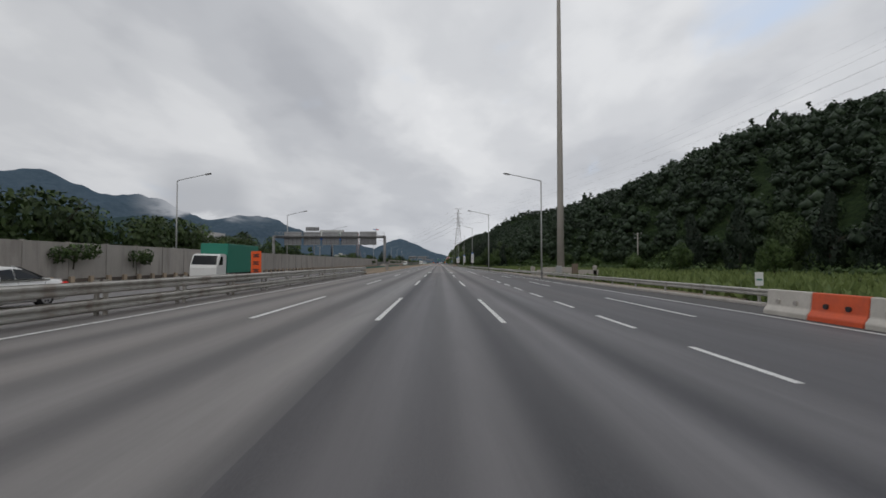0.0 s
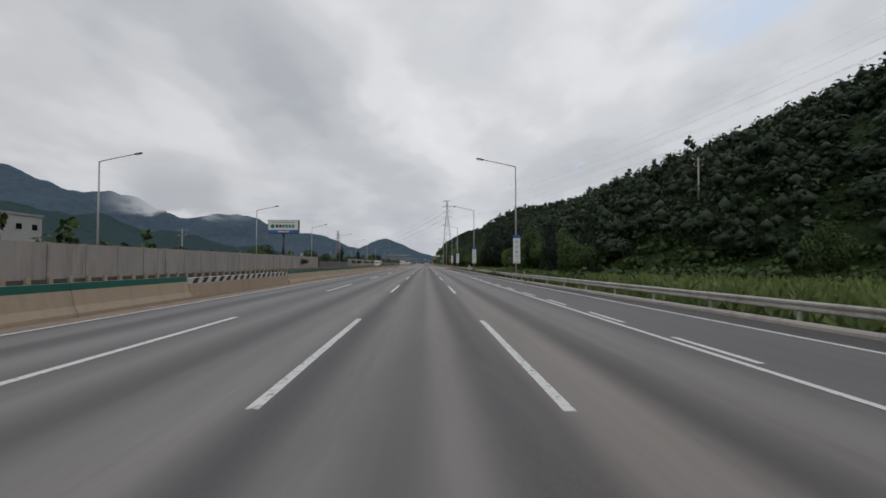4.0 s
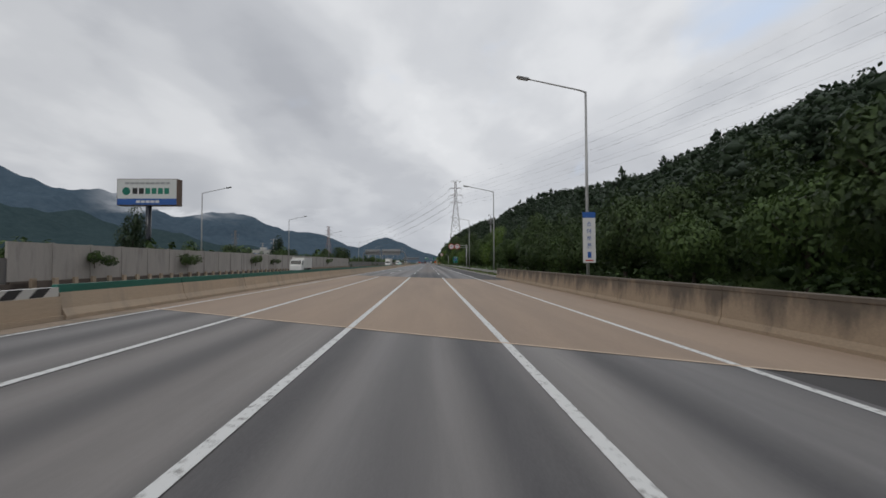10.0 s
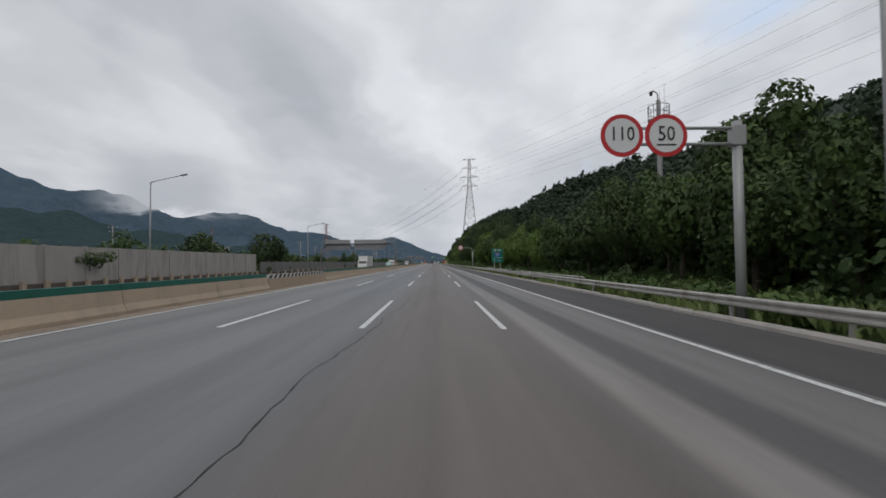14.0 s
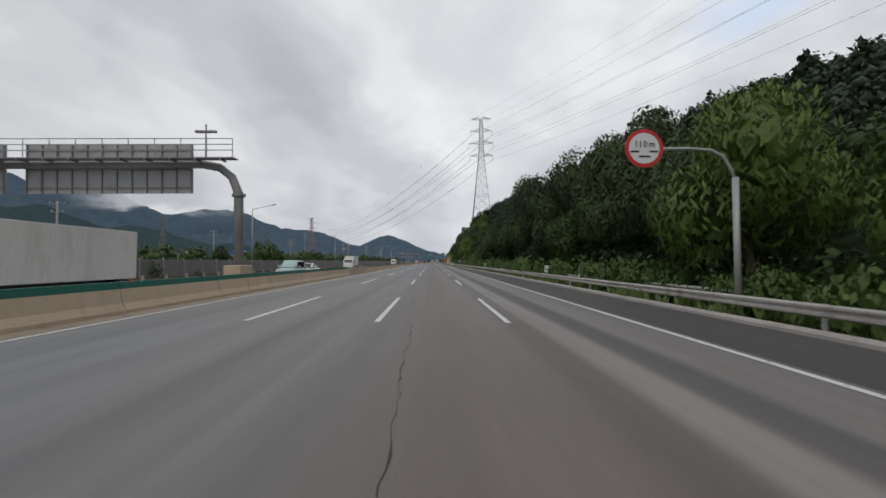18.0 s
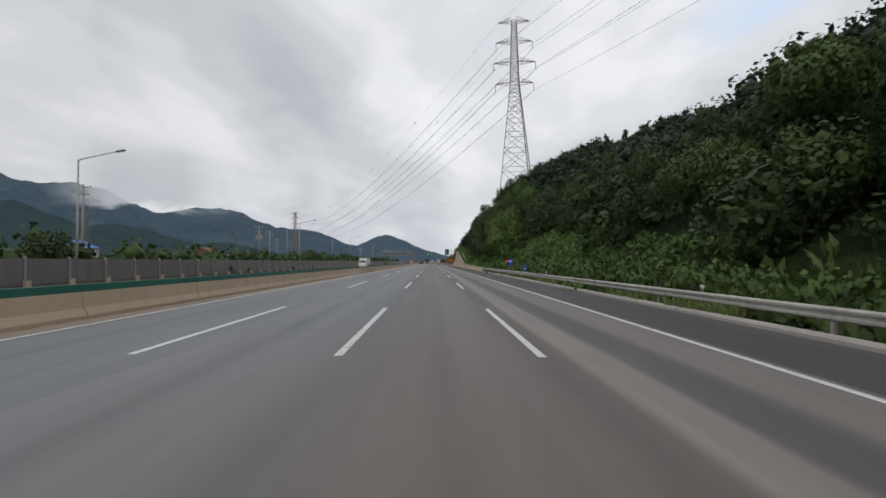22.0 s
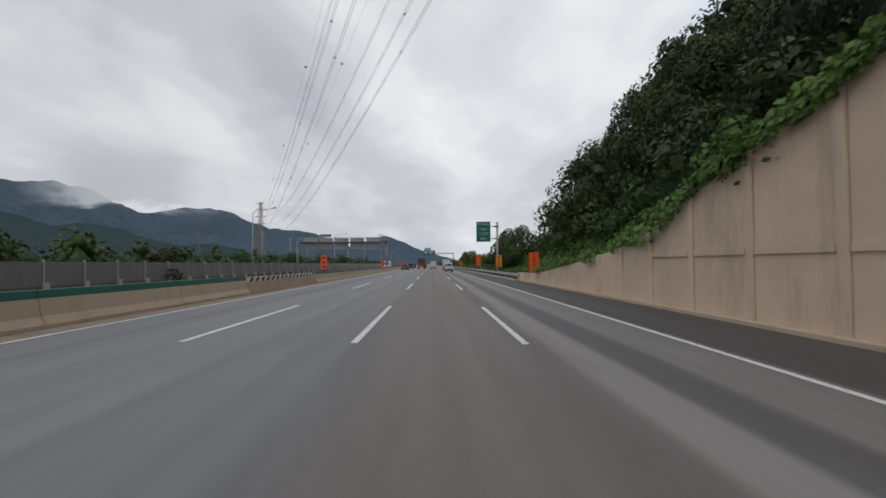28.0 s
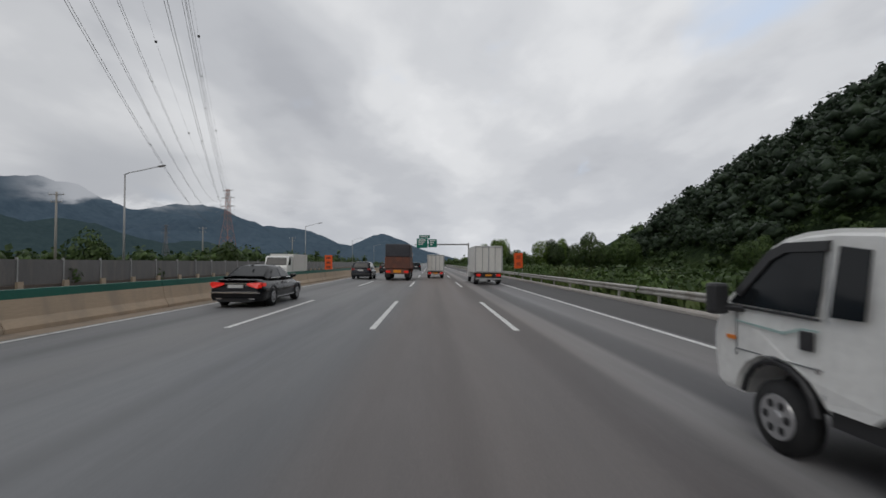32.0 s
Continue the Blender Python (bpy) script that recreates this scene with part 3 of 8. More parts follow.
def tubed(pts, radii, n=10):
    """A bent tube through points, with a radius at each."""
    bm = bmesh.new()
    pts = [Vector(p) for p in pts]
    rings, a = [], None
    for i, p in enumerate(pts):
        d = (pts[min(i + 1, len(pts) - 1)] - pts[max(i - 1, 0)]).normalized()
        a = d.orthogonal().normalized() if a is None else (a - d * a.dot(d)).normalized()
        b = d.cross(a)
        rings.append([bm.verts.new(p + (a * math.cos(2 * math.pi * j / n) + b * math.sin(2 * math.pi * j / n)) * radii[i]) for j in range(n)])
    for r, s in zip(rings, rings[1:]):
        for j in range(n):
            bm.faces.new((r[j], r[(j + 1) % n], s[(j + 1) % n], s[j]))
    bm.faces.new(rings[0][::-1])
    bm.faces.new(rings[-1])
    return bm


def prism(bm, pts, y0, y1, flip=False):
    """A closed outline in x and z, drawn out along y."""
    a = [bm.verts.new((x, y0, z)) for x, z in pts]
    b = [bm.verts.new((x, y1, z)) for x, z in pts]
    n = len(pts)
    for i in range(n):
        j = (i + 1) % n
        bm.faces.new((a[i], a[j], b[j], b[i]))
    bm.faces.new(a[::-1])
    bm.faces.new(b)
    bmesh.ops.recalc_face_normals(bm, faces=bm.faces[:])


def sweep(bm, outline, path):
    """A closed outline (offset, z) swept along a line of (x, y, z)."""
    rings = []
    for i, p in enumerate(path):
        q0, q1 = path[max(i - 1, 0)], path[min(i + 1, len(path) - 1)]
        d = Vector((q1[0] - q0[0], q1[1] - q0[1], 0)).normalized()
        s = Vector((d.y, -d.x, 0))
        rings.append([bm.verts.new(Vector(p) + s * o + Vector((0, 0, z))) for o, z in outline])
    n = len(outline)
    for r, t in zip(rings, rings[1:]):
        for j in range(n):
            bm.faces.new((r[j], r[(j + 1) % n], t[(j + 1) % n], t[j]))
    bm.faces.new(rings[0][::-1])
    bm.faces.new(rings[-1])
    bmesh.ops.recalc_face_normals(bm, faces=bm.faces[:])


def raw_mesh(name, verts, faces, material, smooth=False):
    me = bpy.data.meshes.new(name)
    verts = np.asarray(verts, dtype=np.float32)
    faces = np.asarray(faces, dtype=np.int32)
    k = faces.shape[1]
    me.vertices.add(len(verts))
    me.vertices.foreach_set("co", verts.ravel())
    me.loops.add(faces.size)
    me.loops.foreach_set("vertex_index", faces.ravel())
    me.polygons.add(len(faces))
    me.polygons.foreach_set("loop_start", np.arange(0, faces.size, k, dtype=np.int32))
    me.polygons.foreach_set("loop_total", np.full(len(faces), k, dtype=np.int32))
    me.polygons.foreach_set("use_smooth", np.full(len(faces), smooth))
    me.update(calc_edges=True)
    me.materials.append(material)
    return me


def written(text, size, material, parent, m, name="lettering", squeeze=1.0):
    """Flat lettering with a little depth, as a mesh part."""
    cu = bpy.data.curves.new("lettering", "FONT")
    cu.body, cu.size, cu.extrude = text, size, 0.006
    cu.align_x, cu.align_y = "CENTER", "CENTER"
    cu.resolution_u = 2
    tmp = bpy.data.objects.new("lettering_source", cu)
    scene.collection.objects.link(tmp)
    dg = bpy.context.evaluated_depsgraph_get()
    me = bpy.data.meshes.new_from_object(tmp.evaluated_get(dg))
    bpy.data.objects.remove(tmp)
    me.materials.clear()
    me.materials.append(material)
    ob = new(name, me)
    ob.parent = parent
    ob.matrix_basis = m @ Matrix.Diagonal((squeeze, 1, 1, 1))
    return ob


def lettered(text, size, material, parent, x, y, z, squeeze=1.0):
    return written(text, size, material, parent, pose(x, y, z, 90, 0, 0), "lettering", squeeze)


# ---- the plan ----
def road_z(x):
    return -0.02 * x if x > -9.6 else 0.192 + 0.02 * (x + 9.6)


EDGE = [(-60, 11.6), (20, 11.6), (60, 10.4), (100, 9.4), (140, 8.3), (165, 7.2), (178, 6.4), (195, 5.65), (230, 5.45), (3000, 5.45)]
VERGE = [(-60, 15.2), (20, 14.9), (50, 13.6), (72, 12.4), (100, 11.6), (135, 9.7), (180, 9.25), (230, 9.05), (3000, 9.05)]


def along(table, y):
    return float(np.interp(y, [t[0] for t in table], [t[1] for t in table]))


def sstep(a, b, v):
    t = np.clip((v - a) / (b - a), 0, 1)
    return t * t * (3 - 2 * t)


def wob(x, y):
    return (np.sin(x * 0.021 + y * 0.013) + np.sin(x * 0.047 - y * 0.031 + 1.7) * 0.6 + np.sin(x * 0.011 + y * 0.056 + 0.6) * 0.5) / 2.1


TOE = [(-300, 60), (0, 60), (80, 56), (115, 46), (150, 28), (200, 17), (260, 15), (420, 14), (520, 13), (600, 11.5), (640, 10.2), (735, 10.2), (760, 26), (800, 36), (880, 42), (950, 60), (1010, 85), (1100, 150), (1400, 330)]
TOP = [(-300, 88), (0, 88), (100, 94), (150, 112), (200, 122), (340, 103), (400, 86), (440, 77), (530, 58), (580, 33), (610, 30), (640, 35), (680, 40), (740, 62), (800, 110), (870, 90), (930, 76), (1060, 50), (1250, 30), (1500, 14)]
RUN = [(-300, 128), (0, 124), (110, 132), (200, 205), (340, 205), (440, 150), (530, 60), (580, 34), (640, 24), (680, 18), (740, 42), (800, 88), (930, 120), (1100, 130), (1500, 150)]


def hill(x, y):
    """Height of the ground; works on arrays."""
    x, y = np.asarray(x, float), np.asarray(y, float)
    toe = np.interp(y, [t[0] for t in TOE], [t[1] for t in TOE])
    top = np.interp(y, [t[0] for t in TOP], [t[1] for t in TOP])
    run = np.interp(y, [t[0] for t in RUN], [t[1] for t in RUN])
    u = np.maximum(x - toe, 0)
    h = top * (1 - np.exp(-u / run)) * (1 + 0.16 * wob(x, y) * sstep(15, 90, u))
    h = h * (1 - sstep(500, 900, x))
    base = -0.32 - 0.25 * sstep(9, 20, x) * (1 - sstep(600, 640, y) * (1 - sstep(735, 760, y)))
    left = -0.6 + 1.2 * sstep(-45, -200, x) + 6.0 * sstep(-250, -800, x) * (1 + 0.3 * wob(x, y))
    return np.where(x > 0, base + h, np.where(x < -30, left, -0.6))


def grid_mesh(name, xs, ys, zfun, material, smooth=True):
    X, Y = np.meshgrid(xs, ys)
    Z = zfun(X, Y)
    v = np.stack([X.ravel(), Y.ravel(), Z.ravel()], 1)
    nx, ny = len(xs), len(ys)
    i = np.arange((nx - 1) * (ny - 1))
    a = (i // (nx - 1)) * nx + i % (nx - 1)
    return new(name, raw_mesh(name, v, np.stack([a, a + 1, a + nx + 1, a + nx], 1), material, smooth))


xs = np.concatenate([np.linspace(-4700, -400, 16), np.linspace(-350, -60, 12), np.array([-45, -33, -30, -12, 0, 8.5]), np.linspace(9.3, 60, 30), np.linspace(66, 300, 36), np.linspace(330, 900, 16), np.linspace(1200, 4700, 8)])
ys = np.concatenate([np.linspace(-700, -110, 8), np.linspace(-100, 1300, 176), np.linspace(1340, 2000, 14), np.linspace(2300, 4800, 8)])
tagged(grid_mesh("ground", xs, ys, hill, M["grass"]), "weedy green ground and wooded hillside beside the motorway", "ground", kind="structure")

# far mountains, with the haze put into their colour
def crumple(X, Y, size, seed, octaves=5):
    """Folded relief between about -1 and 1: spurs and ravines at several sizes."""
    rs = np.random.RandomState(seed)
    X, Y = X.astype(float), Y.astype(float)
    out, amp, k = np.zeros_like(X), 1.0, 6.283 / size
    for i in range(octaves):
        for j in range(3):
            a, ph, ph2 = rs.rand() * 6.283, rs.rand() * 6.283, rs.rand() * 6.283
            u, v = X * math.cos(a) + Y * math.sin(a), Y * math.cos(a) - X * math.sin(a)
            out += amp * (1 - 2 * np.abs(np.sin(u * k * 0.5 + ph + 0.9 * np.sin(v * k * 0.31 + ph2)))) / 3
        amp, k = amp * 0.52, k * 1.9
    return out


def massif(name, crest, slope, x0, x1, y0, y1, gap, material, seed, label, rough=60.0, size=620.0):
    """Mountains along a crest line of (x, y, height), falling off to both sides."""
    def z(X, Y):
        top = np.full(X.shape, -1e9)
        for (ax, ay, ah), (bx, by, bh) in zip(crest, crest[1:]):
            dx, dy = bx - ax, by - ay
            t = np.clip(((X - ax) * dx + (Y - ay) * dy) / (dx * dx + dy * dy), 0, 1)
            d = np.hypot(X - ax - t * dx, Y - ay - t * dy)
            h = ah + (bh - ah) * t
            top = np.maximum(top, h - slope * (np.sqrt(d * d + 90 * 90) - 90) * (1.15 - 0.25 * np.clip(d * slope / np.maximum(h, 1), 0, 1)))
        folds = crumple(X, Y, size, seed)
        return np.maximum(top + rough * folds * np.clip((top + 40) / 160, 0, 1), -6 + 0 * X)
    return tagged(grid_mesh(name, np.arange(x0, x1, gap), np.arange(y0, y1, gap), z, material), label, "mountain", kind="structure")


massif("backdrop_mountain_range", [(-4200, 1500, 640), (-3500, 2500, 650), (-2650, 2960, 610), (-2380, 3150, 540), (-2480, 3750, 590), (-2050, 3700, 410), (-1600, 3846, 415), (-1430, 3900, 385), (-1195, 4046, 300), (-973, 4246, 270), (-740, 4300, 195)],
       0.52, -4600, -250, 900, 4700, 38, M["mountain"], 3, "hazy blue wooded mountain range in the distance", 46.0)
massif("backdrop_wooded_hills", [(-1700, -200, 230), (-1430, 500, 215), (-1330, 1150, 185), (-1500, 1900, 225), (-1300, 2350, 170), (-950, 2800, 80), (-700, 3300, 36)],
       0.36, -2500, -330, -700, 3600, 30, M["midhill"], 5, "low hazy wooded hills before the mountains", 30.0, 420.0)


def end_mountain(X, Y):
    d = np.sqrt(((X + 380) / 520) ** 2 + ((Y - 4250) / 700) ** 2)
    d2 = np.sqrt(((X + 120) / 420) ** 2 + ((Y - 4300) / 600) ** 2)
    z = np.maximum(250 * np.maximum(0, 1 - d) ** 0.9, 128 * np.maximum(0, 1 - d2) ** 0.9)
    return -5 + z + 10 * crumple(X, Y, 260.0, 8, 4) * np.clip(z / 60, 0, 1)


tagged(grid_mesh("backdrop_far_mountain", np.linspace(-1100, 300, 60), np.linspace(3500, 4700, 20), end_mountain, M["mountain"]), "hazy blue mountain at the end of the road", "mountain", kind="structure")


# low cloud that hides part of the range
k = Nodes("low_cloud")
p = k.pos()
drift = k.noise(0.0022, 6, 0.6, (1.0, 1.0, 2.6), 0.5)
lift = k.math("ADD", k.math("DIVIDE", p[2], 420.0), k.math("MULTIPLY", k.math("SUBTRACT", drift, 0.5), 1.5))
body = k.math("MULTIPLY", k.ramp(lift, [(0.70, 0.0), (1.45, 1.0)], "EASE"), k.ramp(k.math("DIVIDE", p[2], 1000.0), [(0.48, 1.0), (0.84, 0.0)], "EASE"))
middle = k.ramp(k.math("DIVIDE", k.math("ADD", p[0], 3000.0), 3000.0), [(0.33, 0.0), (0.41, 0.95), (0.49, 0.9), (0.56, 0.25), (0.66, 0.15), (0.71, 0.45), (0.755, 0.0)], "EASE")
glow = k.n.new("ShaderNodeEmission")
glow.inputs[0].default_value, glow.inputs[1].default_value = (0.40, 0.415, 0.445, 1), 1.05
clear = k.n.new("ShaderNodeBsdfTransparent")
ms = k.n.new("ShaderNodeMixShader")
k.put(ms.inputs[0], k.math("MULTIPLY", body, k.math("MULTIPLY", middle, 0.92)))
k.l.new(clear.outputs[0], ms.inputs[1])
k.l.new(glow.outputs[0], ms.inputs[2])
k.l.new(ms.outputs[0], k.n["Material Output"].inputs[0])
M["low_cloud"] = k.m
bm = bmesh.new()
prev = None
for cx, cy in ((-3000, 2150), (-2500, 2480), (-2050, 2800), (-1750, 3080), (-1350, 3350), (-1000, 3600), (-700, 3800)):
    cur = [bm.verts.new((cx, cy, 120)), bm.verts.new((cx, cy, 860))]
    if prev:
        bm.faces.new((prev[0], cur[0], cur[1], prev[1]))
    prev = cur
tagged(part("backdrop_low_cloud", bm, M["low_cloud"], None), "bank of low grey cloud before the mountain tops", "cloud", kind="structure")


def side_hill(X, Y):
    d = np.sqrt(((X - 540) / 235) ** 2 + ((Y - 1750) / 330) ** 2)
    return -4 + 104 * np.maximum(0, 1 - d) ** 0.9 * (1 + 0.05 * np.sin(X * 0.03) + 0.04 * np.sin(X * 0.07 + 1))


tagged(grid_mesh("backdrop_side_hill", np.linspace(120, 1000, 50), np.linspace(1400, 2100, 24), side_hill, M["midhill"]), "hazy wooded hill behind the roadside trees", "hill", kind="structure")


# ---- roads ----
def strip(name, left, right, y0, y1, material, lift, label, step=10.0, thick=0.3):
    """A road surface between two side lines, as a slab."""
    ysr = np.arange(y0, y1 + 0.1, step)
    bm = bmesh.new()
    rows = []
    for y in ysr:
        xl, xr = left(y), right(y)
        rows.append([bm.verts.new((x, y, road_z(x) + lift + dz)) for x, dz in ((xl, 0), (xr, 0), (xr, -thick), (xl, -thick))])
    for a, b in zip(rows, rows[1:]):
        for j in range(4):
            bm.faces.new((a[j], a[(j + 1) % 4], b[(j + 1) % 4], b[j]))
    bm.faces.new(rows[0][::-1])
    bm.faces.new(rows[-1])
    bmesh.ops.recalc_face_normals(bm, faces=bm.faces[:])
    return tagged(part(name, bm, material, None), label, "road", kind="structure")


road = strip("road", lambda y: -9.4, lambda y: along(EDGE, y) + 0.25, -90, 2800, M["asphalt"], 0.0, "worn grey asphalt motorway with pale wheel tracks")
strip("road_shoulder", lambda y: along(EDGE, y) + 0.25, lambda y: along(VERGE, y), -90, 2800, M["shoulder"], -0.004, "dark asphalt hard shoulder beside the motorway")
strip("road_opposite", lambda y: -28.6, lambda y: -9.4, -90, 2800, M["asphalt"], -0.012, "grey asphalt opposite carriageway behind the median")

strip("road_gutter", lambda y: -9.42, lambda y: -8.8, 64, 1500, M["gutter"], 0.004, "sandy tan concrete gutter along the median", thick=0.02)
strip("pavement_pad", lambda y: along(VERGE, y) + 0.4, lambda y: along(VERGE, y) + 2.4, 24, 94, M["gutter"], 0.03, "bare pale concrete strip behind the guard rail")

# bridge deck: a skewed concrete plate
bm = bmesh.new()
sk = -0.54
vs = []
for x, y in ((-9.3, 237.7 - 9.3 * sk * 1.0), (8.7, 237.7 + 8.7 * sk), (8.7, 276.8 + 8.7 * sk), (-9.3, 276.8 - 9.3 * sk)):
    vs.append(bm.verts.new((x, y, road_z(x) + 0.006)))
bm.faces.new(vs)
bm.faces.new([bm.verts.new((v.co.x, v.co.y, v.co.z - 0.2)) for v in vs][::-1])
tagged(part("road_bridge_deck", bm, M["deck"], None), "tan concrete bridge deck across the motorway", "road", kind="structure")
for y0 in (237.7, 276.8):
    bm = bmesh.new()
    pts = [(-9.3, y0 + 9.3 * 0.54), (8.7, y0 - 8.7 * 0.54)]
    vs = []
    for (x, y), dy in ((pts[0], 0), (pts[1], 0), (pts[1], 0.12), (pts[0], 0.12)):
        vs.append(bm.verts.new((x, y + dy, road_z(x) + 0.011)))
    bm.faces.new(vs)
    part("expansion_joint", bm, M["crack"] if y0 > 250 else M["walltan"], bpy.data.objects["road_bridge_deck"], "strip joint across the deck")

# lane markings: painted pieces, each its own
bm = bmesh.new()
box(bm, -0.075, 0.075, 0, 8.1, 0.0, 0.007)
dash_mesh = part("lane_dash", bm, M["paint"], road)
dash_mesh.matrix_basis = pose(-1.8, 12.7 - 40, road_z(-1.8))


def dashes(x, y0, y1, skip=()):
    y = 12.7 + 20 * math.ceil((y0 - 12.7) / 20)
    while y < y1:
        if not any(a < y + 4 < b for a, b in skip):
            share("lane_dash", dash_mesh, road, pose(x, y, road_z(x), 0, math.degrees(math.atan(0.02)), 0))
        y += 20


solid_zone = ((228, 283),)
for lx in (-5.35, -1.8, 1.8):
    dashes(lx, -20, 1300, solid_zone)
bm = bmesh.new()
box(bm, -0.06, 0.06, 0, 7.8, 0.0, 0.007)
thin_dash = part("lane_dash", bm, M["paint"], road, "faint second dash")
thin_dash.matrix_basis = pose(2.07, 72.9, road_z(2.07) + 0.001, 0, math.degrees(math.atan(0.02)), -0.8)
share("lane_dash", thin_dash, road, pose(-1.5, 72.9, road_z(-1.5) + 0.001, 0, math.degrees(math.atan(0.02)), 0.8))
bm = bmesh.new()
box(bm, -0.075, 0.075, 0, 2.85, 0.0, 0.007)
short = part("short_dash", bm, M["paint"], road)
short.matrix_basis = pose(5.25, 1.0, road_z(5.25))
for i in range(1, 33):
    y = 1.0 + 5.55 * i
    x = 5.25 + 0.45 * sstep(20, 70, y) + 0.4 * sstep(72, 84, y)
    share("short_dash", short, road, pose(float(x), y, road_z(float(x)), 0, 1.15, 0))
for y in (15.2, 35.2, 55.2):
    share("lane_dash", dash_mesh, road, pose(8.65, y, road_z(8.65), 0, 1.15, 0))


def solid(line, y0, y1, w=0.15, step=8.0, name="solid_line"):
    bm = bmesh.new()
    ysl = np.arange(y0, y1 + 0.01, step)
    prev = None
    for y in ysl:
        x = line(y)
        cur = [bm.verts.new((x - w / 2, y, road_z(x) + 0.009)), bm.verts.new((x + w / 2, y, road_z(x) + 0.009))]
        if prev:
            bm.faces.new((prev[0], prev[1], cur[1], cur[0]))
        prev = cur
    part(name, bm, M["paint"], road)


solid(lambda y: -8.62, -80, 1800)
solid(lambda y: along(EDGE, y), -80, 1800)
solid(lambda y: 5.75 - 0.28 * float(sstep(90, 200, y)), 70, 204)
for lx in (-5.35, -1.8, 1.8):
    solid(lambda y, lx=lx: lx, 230, 280, 0.17)

# long sealed cracks in the middle lane
rng = random.Random(4)
for y0, y1, x0, x1 in ((31, 62, -0.3, -0.2), (262, 284, -0.3, 0.0), (378, 432, -0.95, -0.75), (436, 466, -1.25, -0.9), (548, 600, -1.15, -1.0), (324, 342, -1.8, -1.2)):
    bm = bmesh.new()
    prev = None
    n = int((y1 - y0) / 0.25)
    off = 0.0
    for i in range(n + 1):
        off = off * 0.92 + rng.uniform(-0.045, 0.045)
        x, y = x0 + (x1 - x0) * i / n + off, y0 + (y1 - y0) * i / n
        w = rng.choice((0.002, 0.004, 0.007, 0.012, 0.017))
        cur = [bm.verts.new((x - w, y, road_z(x) + 0.005)), bm.verts.new((x + w, y, road_z(x) + 0.005))]
        if prev:
            bm.faces.new((prev[0], prev[1], cur[1], cur[0]))
        prev = cur
    part("sealed_crack", bm, M["crack"], road, "dark sealed crack in the asphalt")


# ---- median ----
ZM = road_z(-9.6)
median = thing("median_barrier", pose(-9.75, 0, ZM), "tan concrete median barrier with a green top strip", "barrier", kind="structure")
STRIPED = (109, 229, 350, 473.4, 587, 709)
bm = bmesh.new()
prism(bm, [(-0.32, -0.3), (0.32, -0.3), (0.32, 0.1), (0.2, 0.3), (0.13, 0.72), (-0.13, 0.72), (-0.2, 0.3), (-0.32, 0.1)], 0, 5.97)
block = part("barrier_block", bm, M["concrete"], median)
block.matrix_basis = pose(0, 58, 0)
bm = bmesh.new()
box(bm, -0.09, 0.09, 0, 5.97, 0.72, 0.93)
strip_mesh = part("green_strip", bm, M["green_panel"], median)
strip_mesh.matrix_basis = pose(0, 58, 0)
ends = [64.0] + [v for s in STRIPED for v in (s - 2.62, s + 10.62)] + [1150.0]
for a, b in zip(ends[::2], ends[1::2]):
    n = round((b - a) / 6.0)
    gap = (b - a) / n
    for i in range(n):
        m = pose(0, a + i * gap, 0) @ Matrix.Diagonal((1, gap / 6.0, 1, 1))
        share("barrier_block", block, median, m)
        share("green_strip", strip_mesh, median, m)
for s in STRIPED:
    gate = thing("median_gate", pose(-9.75, s, ZM), "black and white striped steel median gate", "barrier", "median gates")
    bm = bmesh.new()
    box(bm, -0.2, 0.2, -2.6, 10.6, -0.02, 0.62)
    box(bm, -0.26, 0.26, -2.6, 10.6, -0.02, 0.12)
    part("gate_body", bm, M["concrete"], gate)
    bm = bmesh.new()
    box(bm, -0.12, 0.12, -2.6, 10.6, 0.62, 0.86)
    part("top_rail", bm, M["white_panel"], gate)
    for i in range(16):
        bm = bmesh.new()
        y0 = -2.3 + i * 0.8
        vs = [bm.verts.new(v) for v in ((0.126, y0, 0.63), (0.126, y0 + 0.4, 0.63), (0.126, y0 + 0.65, 0.855), (0.126, y0 + 0.25, 0.855))]
        bm.faces.new(vs)
        part("black_stripe", bm, M["black_panel"], gate)

# ---- guard rails ----
WBEAM = [(-0.02, 0.0), (0.045, 0.045), (0.045, 0.10), (-0.02, 0.15), (-0.02, 0.18), (0.045, 0.23), (0.045, 0.28), (-0.02, 0.33),
         (-0.035, 0.33), (0.03, 0.275), (0.03, 0.235), (-0.035, 0.18), (-0.035, 0.15), (0.03, 0.095), (0.03, 0.05), (-0.035, 0.0)]


